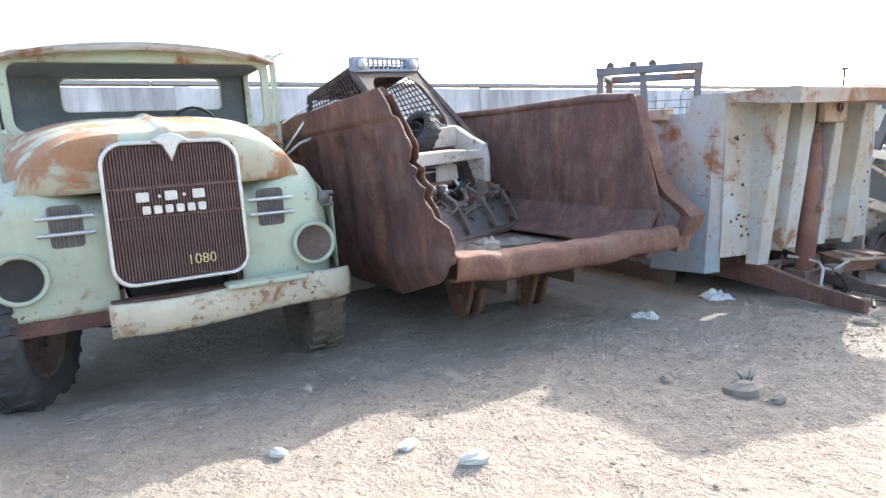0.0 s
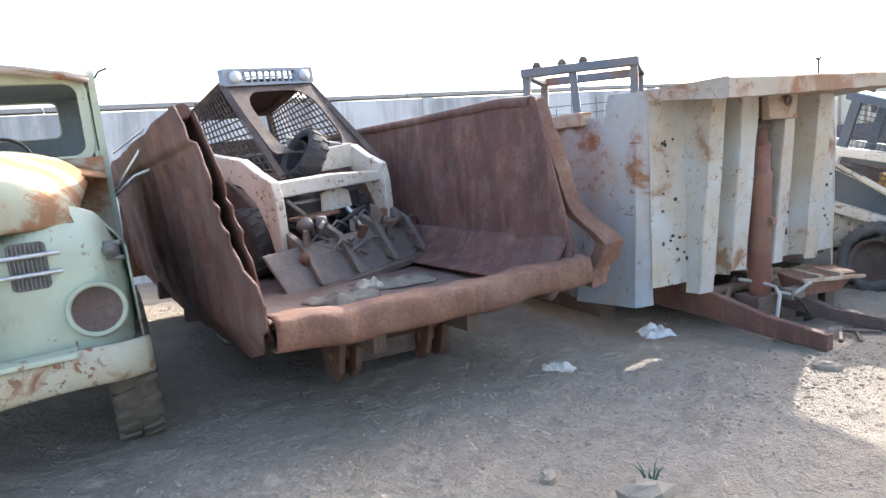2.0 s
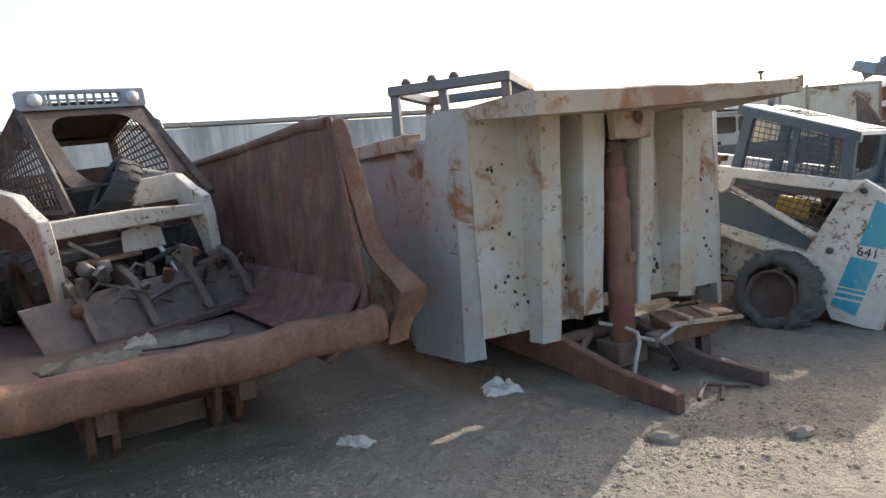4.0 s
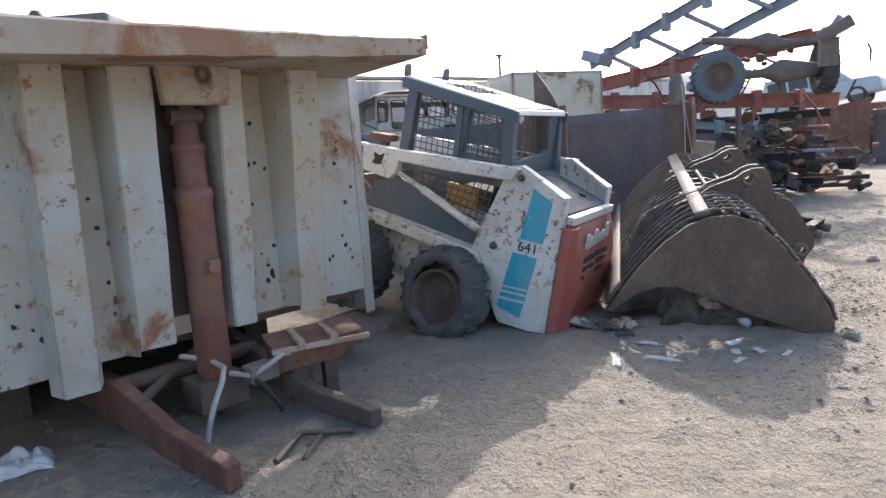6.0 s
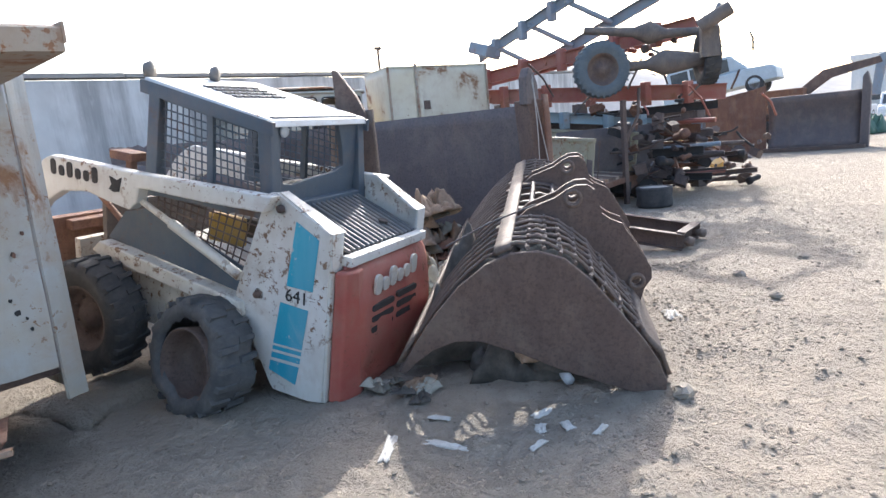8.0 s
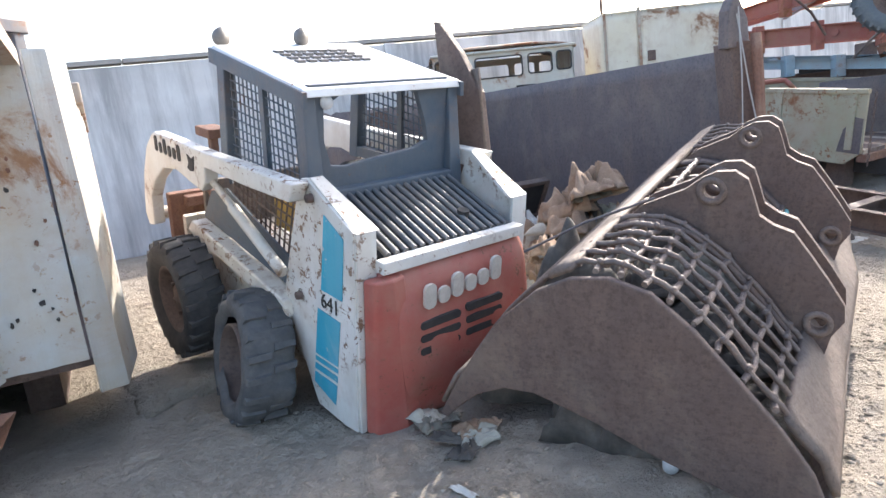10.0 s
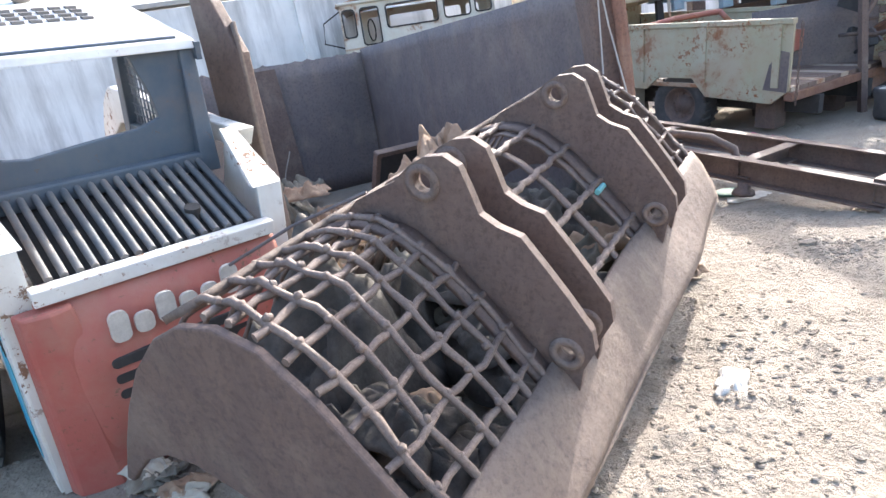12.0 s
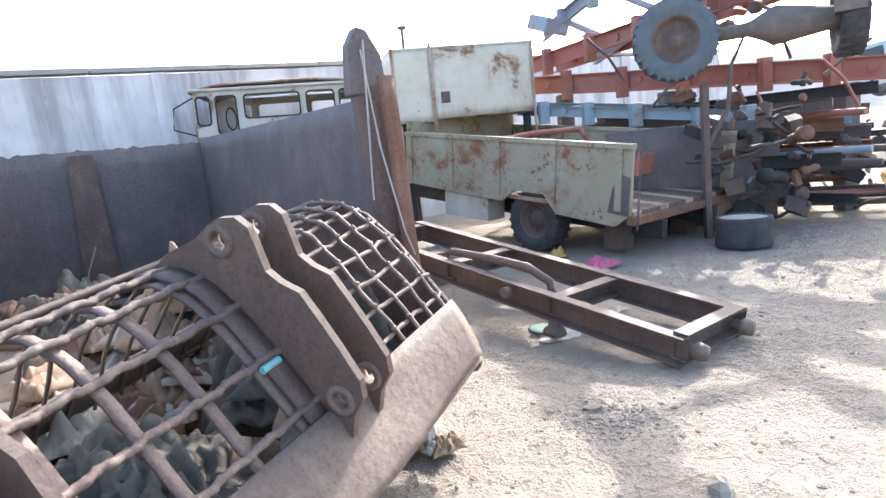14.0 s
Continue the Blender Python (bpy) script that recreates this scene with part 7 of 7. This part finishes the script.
for k in range(26):
    # long members stacked lengthwise under and between the chassis frames
    u = k / 26
    off = rnd.uniform(-0.5, 0.9)
    a, b = Vector((13.0 + off * 0.75 + rnd.uniform(-0.3, 0.8), 16.0 + off * 0.75 + rnd.uniform(-0.6, 0.3), 0.10 + 1.55 * u)), Vector((15.9 + off * 0.7 + rnd.uniform(-0.8, 0.6), 13.05 + off * 0.7 + rnd.uniform(-0.5, 0.5), 0.12 + 1.5 * u + rnd.uniform(-0.12, 0.14)))
    mat = (CAGERUST, BROWNRUST, DARKSTEEL, REDBEAM, BLACK, FRAMEBLUE, LIPRUST)[k % 7]
    if k % 3 == 0:
        single("steel_tube", Shape().tube([a, a.lerp(b, 0.3) + Vector((0, 0, 0.03)), a.lerp(b, 0.5), b], [0.05, 0.05, rnd.choice((0.05, 0.16)), 0.045], 10), mat, "rusty tube or axle casing stacked in the scrap heap", "scrap", "stacked scrap members")
    else:
        single("steel_channel", channel(Shape(), a, b, rnd.uniform(0.08, 0.18), rnd.uniform(0.03, 0.06)), mat, "rusty steel channel stacked in the scrap heap", "scrap", "stacked scrap members")
for k in range(12):
    p = Vector((13.3 + 0.26 * k, 15.1 - 0.28 * k, 1.6 + rnd.uniform(-0.5, 1.1)))
    q = p + Vector((rnd.uniform(-0.7, 0.7), rnd.uniform(-0.5, 0.3), rnd.uniform(0.2, 0.7)))
    single("steel_rod", Shape().tube([p, p.lerp(q, 0.5) + Vector((0.04, 0, 0.05)), q], 0.022, 6), (BROWNRUST, ENGINE, REDBEAM)[k % 3], "bent thin rod sticking out of the scrap heap", "rod", "rods in the heap")
for k, (x, y, z) in enumerate(((12.8, 16.5, 2.15), (16.0, 13.8, 1.80), (14.1, 15.3, 1.98))):
    s = thing("steel_stand", pose(x, y, 0), "dark steel stand under the stacked chassis frames", "stand", "stands under the heap")
    part("column", Shape().box((-0.12, -0.12, -0.05), (0.12, 0.12, z)), DARKSTEEL, s, "", 0.01)
dark_plate = single("steel_plate", Shape().grid(lambda u, v: (2.3 * u, 0.03 * math.sin(5 * u), 0.05 + 1.38 * v), 10, 4, 0.02), DARKSTEEL, "dark upright steel plate beside the scrap heap", "plate", m=pose(12.35, 13.75, 0, 5, 0, -8))
post2 = single("steel_post", Shape().box((-0.04, -0.04, -0.03), (0.04, 0.04, 1.9)).tube([(0, 0, 1.1), (0.25, -0.1, 1.6), (0.3, -0.1, 2.1)], 0.03, 8), BROWNRUST, "rusty upright steel post at the heap", "post", m=pose(13.35, 12.95, 0))
tub = thing("rubber_tub", pose(13.38, 12.25, -0.01), "black rubber tub filled with cement", "tub")
part("shell", Shape().lathe([(0.001, 0.0), (0.30, 0.0), (0.315, 0.04), (0.30, 0.17), (0.315, 0.31), (0.305, 0.35), (0.27, 0.35), (0.26, 0.33)], 28, pose(0, 0, 0, 0, -90)), RUBBER, tub)
part("fill", Shape().lathe([(0.27, 0.335), (0.15, 0.345), (0.001, 0.34)], 24, pose(0, 0, 0, 0, -90), wobble=0.02), CEMENT, tub, "grey cement filling")

# ---- farther along the yard ----


def far_blade():
    t = thing("dozer_blade", pose(24.6, 19.2, 0, 0, 0, -62), "rusty dozer blade and steel box far along the yard", "blade")
    part("box_side", Shape().plate([(-2.0, 0.0), (0.0, 0.0), (0.0, 2.25), (-0.4, 2.15), (-2.0, 1.9)], 0, 0.06), LIPRUST, t, "rust-orange steel side", 0.01)
    part("blade_face", Shape().grid(lambda u, v: (0.05 + 2.7 * u, 0.25 * math.sin(math.pi * v), 0.05 + 1.75 * v), 12, 8, 0.04), DARKSTEEL, t, "dark blade face")
    part("blade_end", Shape().plate([(2.72, 0.0), (2.95, 0.0), (3.0, 1.9), (2.9, 2.35), (2.78, 2.2)], -0.1, 0.35), DARKSTEEL, t)
    part("ledge", Shape().box((0.0, -0.5, 0.0), (2.9, 0.0, 0.12)), BROWNRUST, t)


far_blade()
single("scrap_sheet", crumple(31.0, 0.8, 0.3, 0.22, 12), DARKSTEEL, "dark bent scrap sheet lying on the sand", "scrap", m=pose(21.9, 18.6, 0.0, 0, 0, -40))
single("plastic_bag", crumple(32.0, 0.3, 0.2, 0.12, 10), PLASTICBAG, "red and white plastic litter at the blade", "trash", m=pose(26.2, 17.6, 0.12, 0, 0, -40))


def far_car(name, m, label, paint, length=4.5, width=1.75, tall=1.75, pickup=False):
    t = thing(name, m, label, "car")
    h = length / 2
    low = [(-h, 0.38), (h, 0.38), (h, 0.80), (h - 0.15, 0.95), (0.30 * length, 1.02), (-h, 1.05)]
    part("body", Shape().plate(low, -width / 2, width / 2), paint, t, "", 0.05)
    top = [(-h + 0.1, 1.05), (0.28 * length, 1.02), (0.14 * length, tall - 0.04), (-h + 0.35, tall)] if not pickup else [(-0.05 * length, 1.05), (0.28 * length, 1.02), (0.15 * length, tall - 0.04), (0.0, tall)]
    part("cabin", Shape().plate(top, -width / 2 + 0.1, width / 2 - 0.1), paint, t, "", 0.05)
    a, b = top[0][0], top[1][0]
    for s in (-1, 1):
        y = s * (width / 2 - 0.095)
        for k in range(2 if pickup else 3):
            n = 2 if pickup else 3
            x0 = a + 0.35 + (b - a - 0.95) * k / n
            x1 = a + 0.30 + (b - a - 0.95) * (k + 1) / n
            part("window", Shape().box((x0, min(y, y + s * 0.012), 1.10), (x1 - 0.04, max(y, y + s * 0.012), tall - 0.16)), GLASSDARK, t, "dark side window")
    part("windscreen", Shape().hexa([(b - 0.06, -width / 2 + 0.2, 1.08), (b - 0.03, -width / 2 + 0.2, 1.08), (b - 0.03, width / 2 - 0.2, 1.08), (b - 0.06, width / 2 - 0.2, 1.08)], [(top[2][0] + 0.06, -width / 2 + 0.25, tall - 0.14), (top[2][0] + 0.09, -width / 2 + 0.25, tall - 0.14), (top[2][0] + 0.09, width / 2 - 0.25, tall - 0.14), (top[2][0] + 0.06, width / 2 - 0.25, tall - 0.14)]), GLASSDARK, t)
    for x in (-0.29 * length, 0.31 * length):
        for s in (-1, 1):
            wheel(t, pose(x, s * (width / 2 - 0.1), 0.36, 0, 0, 90), 0.36, 0.22, RUBBER, GREYMETAL, 0)
    return t


# this white car wears the shadow-side tone all over
far_car("car", pose(27.35, 23.45, 1.90, 0, -9, -60), "white estate car stacked on scrap, without glazing", CARSHADED, 4.4)
scrap_column(26, pose(27.4, 23.7, 0, 0, 0, -60), (2.0, 0.9), 34, 2.0, SCRAPMATS, "dark scrap heap that carries the white car")
far_car("pickup_truck", pose(47.5, 31.5, 0, 0, 0, 200), "white pickup truck parked far off in the yard", CARWHITE, 5.0, pickup=True)
far_car("pickup_truck", pose(52.5, 36.5, 0, 0, 0, 170), "pale grey pickup truck parked far off", GREYMETAL, 5.0, pickup=True)
far_car("car", pose(45.5, 27.5, 0, 0, 0, 210), "white car parked at the far end of the yard", CARWHITE, 4.4)
far_car("car", pose(58, 41, 0, 0, 0, 190), "dark car parked at the far end of the yard", GREYMETAL, 4.4)
tarp = single("tarpaulin", crumple(33.0, 0.85, 0.75, 1.5, 16), TARP, "green tarpaulin over a heap on the sand", "tarpaulin", m=pose(33.5, 21.6, 0))

dig = thing("excavator", pose(31.5, 22.8, 0, 0, 0, -62), "old excavator with a rusty boom far along the yard", "excavator")
part("body", Shape().box((-2.2, -1, 0.9), (0, 1, 2.2)), LIPRUST, dig, "", 0.05)
part("track", Shape().box((-2.6, -1.3, 0.0), (0.6, -0.7, 0.9)), BLACK, dig, "", 0.15)
part("track", Shape().box((-2.6, 0.7, 0.0), (0.6, 1.3, 0.9)), BLACK, dig, "", 0.15)
part("boom", Shape().plate([(-0.6, 1.9), (0.6, 2.85), (2.6, 3.15), (2.7, 2.9), (0.9, 2.5), (-0.2, 1.7)], -0.15, 0.15), BROWNRUST, dig, "rusty boom", 0.03)
part("dipper", Shape().plate([(2.5, 3.2), (2.9, 3.3), (2.6, 1.6), (2.3, 1.6)], -0.12, 0.12), FRAMEBLUE, dig, "", 0.03)


def far_house(m, wx, wy, wz, label, wins):
    t = thing("house", m, label, "house")
    part("wall", Shape().box((0, 0, -0.1), (wx, wy, wz)), HOUSEWHITE, t, "white rendered walls")
    part("parapet", Shape().box((-0.15, -0.15, wz), (wx + 0.15, wy + 0.15, wz + 0.5)), HOUSEWHITE, t)
    for k in range(wins):
        for lev in range(max(1, int(wz / 3.2))):
            x = wx * (k + 0.5) / wins
            w = part("window", Shape().box((x - 0.55, -0.06, 1.2 + 3.2 * lev), (x + 0.55, -0.02, 2.5 + 3.2 * lev)), GLASSDARK, t, "dark window")
            part("sill", Shape().box((x - 0.7, -0.18, 1.08 + 3.2 * lev), (x + 0.7, -0.02, 1.18 + 3.2 * lev)), HOUSEWHITE, w)
    return t


far_house(pose(72, 48, 0, 0, 0, -60), 24, 12, 5.4, "white two-storey house with small dark windows far off", 6)
far_house(pose(96, 36, 0, 0, 0, -60), 16, 10, 5.0, "low white house beyond the parked cars", 4)


def hills():
    sh = Shape()
    def fn(u, v):
        ang = radians(5 + 65 * u)
        r = 430 + 260 * v
        ridge = 20 + 34 * max(0, noise.noise(Vector((u * 4.0 + 2.2, 0.3, 0))) + 0.35) + 9 * noise.noise(Vector((u * 17, v * 3, 2)))
        return (r * math.cos(ang), r * math.sin(ang), -2 + ridge * math.sin(math.pi * min(1, v * 1.0)) * min(1, 5 * u, 5 * (1 - u)))
    sh.grid(fn, 90, 12)
    single("backdrop_hills", sh, HILLROCK, "bare pale grey hills on the horizon", "hills", kind="structure")


hills()

# ---- loose stones and litter on the sand ----


def stone_shape(seed, flat=0.6):
    rnd = random.Random(seed)
    sh = Shape()
    rows = []
    for lat in (-70, -25, 20, 65):
        rows.append([(math.cos(radians(lat)) * math.cos(2 * math.pi * k / 7 + lat) * rnd.uniform(0.7, 1.25), math.cos(radians(lat)) * math.sin(2 * math.pi * k / 7 + lat) * rnd.uniform(0.6, 1.1), flat * math.sin(radians(lat)) * rnd.uniform(0.8, 1.2)) for k in range(7)])
    v = [p for r in rows for p in r]
    f = [(i * 7 + k, i * 7 + (k + 1) % 7, (i + 1) * 7 + (k + 1) % 7, (i + 1) * 7 + k) for i in range(3) for k in range(7)]
    f += [tuple(reversed(range(7))), tuple(range(21, 28))]
    return v, f


STONES = [stone_shape(50 + k) for k in range(9)]


def named_stone(x, y, size, mat, label, seed, rz=0):
    v, f = STONES[seed % 9]
    sh = Shape().add([(p[0] * size, p[1] * size * 0.7, p[2] * size * 0.8) for p in v], f)
    single("stone", sh, mat, label, "stone", m=pose(x, y, ground_height(x, y) + 0.25 * size, 0, 0, rz))


for k, (x, y, s, mat, label) in enumerate(((1.87, 3.78, 0.13, DARKSTONE, "flat grey stone on the sand"), (2.03, 3.66, 0.07, DARKSTONE, "small dark stone on the sand"), (1.44, 4.0, 0.07, DARKSTONE, "small dark stone on the sand"),
                                           (-1.0, 3.93, 0.06, STONE, "small pale stone on the sand"), (-0.93, 2.94, 0.06, PAPER, "small white lump on the sand"), (0.10, 2.83, 0.085, PAPER, "white broken block on the sand"), (-0.25, 3.0, 0.07, PAPER, "pale stone on the sand"),
                                           (10.30, 7.70, 0.09, STONE, "pale cement lump on the sand"), (9.9, 7.0, 0.06, STONE, "small pale stone on the sand"), (3.6, 5.3, 0.09, DARKSTONE, "grey stone on the sand"), (4.35, 5.2, 0.07, DARKSTONE, "dark stone on the sand"), (7.93, 6.0, 0.09, STONE, "flat pale stone on the sand"), (11.3, 7.8, 0.06, STONE, "small pale stone on the sand"))):
    named_stone(x, y, s, mat, label, k, 37 * k)


def scatter(name, mat, label, count, region, size, seed, clusters=None):
    """Grit and small stones that nobody could count: one mesh."""
    rnd = random.Random(seed)
    sh = Shape()
    vv, ff = [], []
    for _ in range(count):
        if clusters and rnd.random() < 0.35:
            cx, cy, r = clusters[rnd.randrange(len(clusters))]
            x, y = rnd.gauss(cx, r), rnd.gauss(cy, r)
        else:
            x, y = rnd.uniform(region[0], region[1]), rnd.uniform(region[2], region[3])
        s = size[0] + (size[1] - size[0]) * rnd.random() ** 5
        v, f = STONES[rnd.randrange(9)]
        a = rnd.uniform(0, 6.28)
        c, d = math.cos(a), math.sin(a)
        z = ground_height(x, y) + 0.15 * s
        k = len(vv)
        vv += [(x + s * (p[0] * c - p[1] * d), y + s * (p[0] * d + p[1] * c), z + s * 0.8 * p[2]) for p in v]
        ff += [tuple(i + k for i in face) for face in f]
    sh.add(vv, ff)
    single(name, sh, mat, label, "gravel", kind="stuff")


CLUSTERS = [(2.6, 4.9, 0.35), (1.3, 5.0, 0.35), (0.3, 4.0, 0.3), (3.6, 5.2, 0.35), (4.2, 5.3, 0.3), (8.6, 6.6, 0.35), (9.2, 7.3, 0.30), (10.17, 8.5, 0.16), (-0.7, 3.9, 0.3), (7.3, 5.7, 0.5), (9.0, 6.3, 0.6)]
scatter("gravel", DARKSTONE, "dark grit and pebbles strewn on the sand", 15000, (-4, 14, 0.5, 13), (0.004, 0.021), 61, CLUSTERS)
scatter("gravel", STONE, "pale grit and pebbles strewn on the sand", 10000, (-4, 16, 0.0, 14), (0.004, 0.016), 62, CLUSTERS)
scatter("rubble", DARKSTONE, "small heap of dark rubble on the sand", 60, (10.05, 10.3, 8.4, 8.65), (0.012, 0.05), 63)


def flat_litter(x, y, sx, sy, mat, label, seed, rz=0, h=0.03):
    single("litter", crumple(seed, sx, sy, h, 10), mat, label, "litter", m=pose(x, y, ground_height(x, y), 0, 0, rz))


flat_litter(2.77, 6.47, 0.15, 0.12, PLASTICBAG, "crumpled white plastic bag on the sand", 71.0, 10, 0.09)
flat_litter(1.76, 5.62, 0.13, 0.05, PAPER, "flattened pale bottle on the sand", 72.0, -20, 0.08)
flat_litter(8.95, 7.17, 0.11, 0.06, PAPER, "crumpled white paper on the sand", 73.0, 60, 0.05)
# torn paper strips; the first two are pale stand-ins for streaks of sunlight
for k, (x, y, sx, sy, rz) in enumerate(((6.60, 6.22, 0.15, 0.03, -55), (6.32, 6.40, 0.14, 0.03, 60), (6.67, 6.53, 0.07, 0.02, -50), (7.17, 6.24, 0.07, 0.03, 10), (7.07, 6.12, 0.05, 0.03, 60), (6.96, 5.97, 0.06, 0.02, 20), (7.19, 6.05, 0.05, 0.03, 80), (7.31, 5.93, 0.06, 0.02, 30))):
    flat_litter(x, y, sx, sy, PAPER, "pale strip on the sand: torn paper, the longest two painted sunlight", 74.0 + k, rz, 0.02)
flat_litter(10.4, 9.95, 0.20, 0.14, PAPER, "dirty paper under the chassis frame", 82.0, 10, 0.03)
flat_litter(10.9, 10.3, 0.16, 0.10, PALECLOTH, "grey scrap inside the chassis frame", 83.0, 40, 0.06)
single("rag", crumple(84.0, 0.22, 0.13, 0.14, 12), PINK, "crumpled pink rag by the truck bed", "rag", m=pose(11.55, 12.05, 0.0, 0, 0, 30))
single("rag", crumple(85.0, 0.10, 0.10, 0.12, 10), YELLOWPAINT, "yellow scrap under the truck bed", "rag", m=pose(11.35, 12.9, 0.0))
bottle = thing("bottle", pose(7.54, 6.57, 0.04, 0, 0, 70), "empty clear plastic bottle on the sand", "bottle")
part("bottle_body", Shape().lathe([(0.001, -0.09), (0.032, -0.085), (0.034, 0.03), (0.014, 0.08), (0.014, 0.10), (0.001, 0.10)], 16), LENS, bottle)
part("bottle_cap", Shape().lathe([(0.001, 0.095), (0.016, 0.096), (0.016, 0.115), (0.001, 0.116)], 12), TURQ, bottle)
lid = single("lid", Shape().lathe([(0.13, 0.0), (0.14, 0.012), (0.12, 0.02), (0.001, 0.018)], 24, pose(0, 0, 0, 0, -90)), TARP, "green round lid under the chassis rail", "lid", m=pose(10.31, 10.06, 0.01))
shrub = thing("weed", pose(1.93, 3.88, 0.0), "small dry weed beside a stone", "plant")
rnd = random.Random(9)
for k in range(14):
    a, l = rnd.uniform(0, 6.28), rnd.uniform(0.05, 0.11)
    part("blade", Shape().tube([(0.02 * math.cos(a), 0.02 * math.sin(a), 0), (l * 0.5 * math.cos(a), l * 0.5 * math.sin(a), l * 0.7), (l * 0.8 * math.cos(a), l * 0.8 * math.sin(a), l)], [0.004, 0.003, 0.001], 4), TARP, shrub)
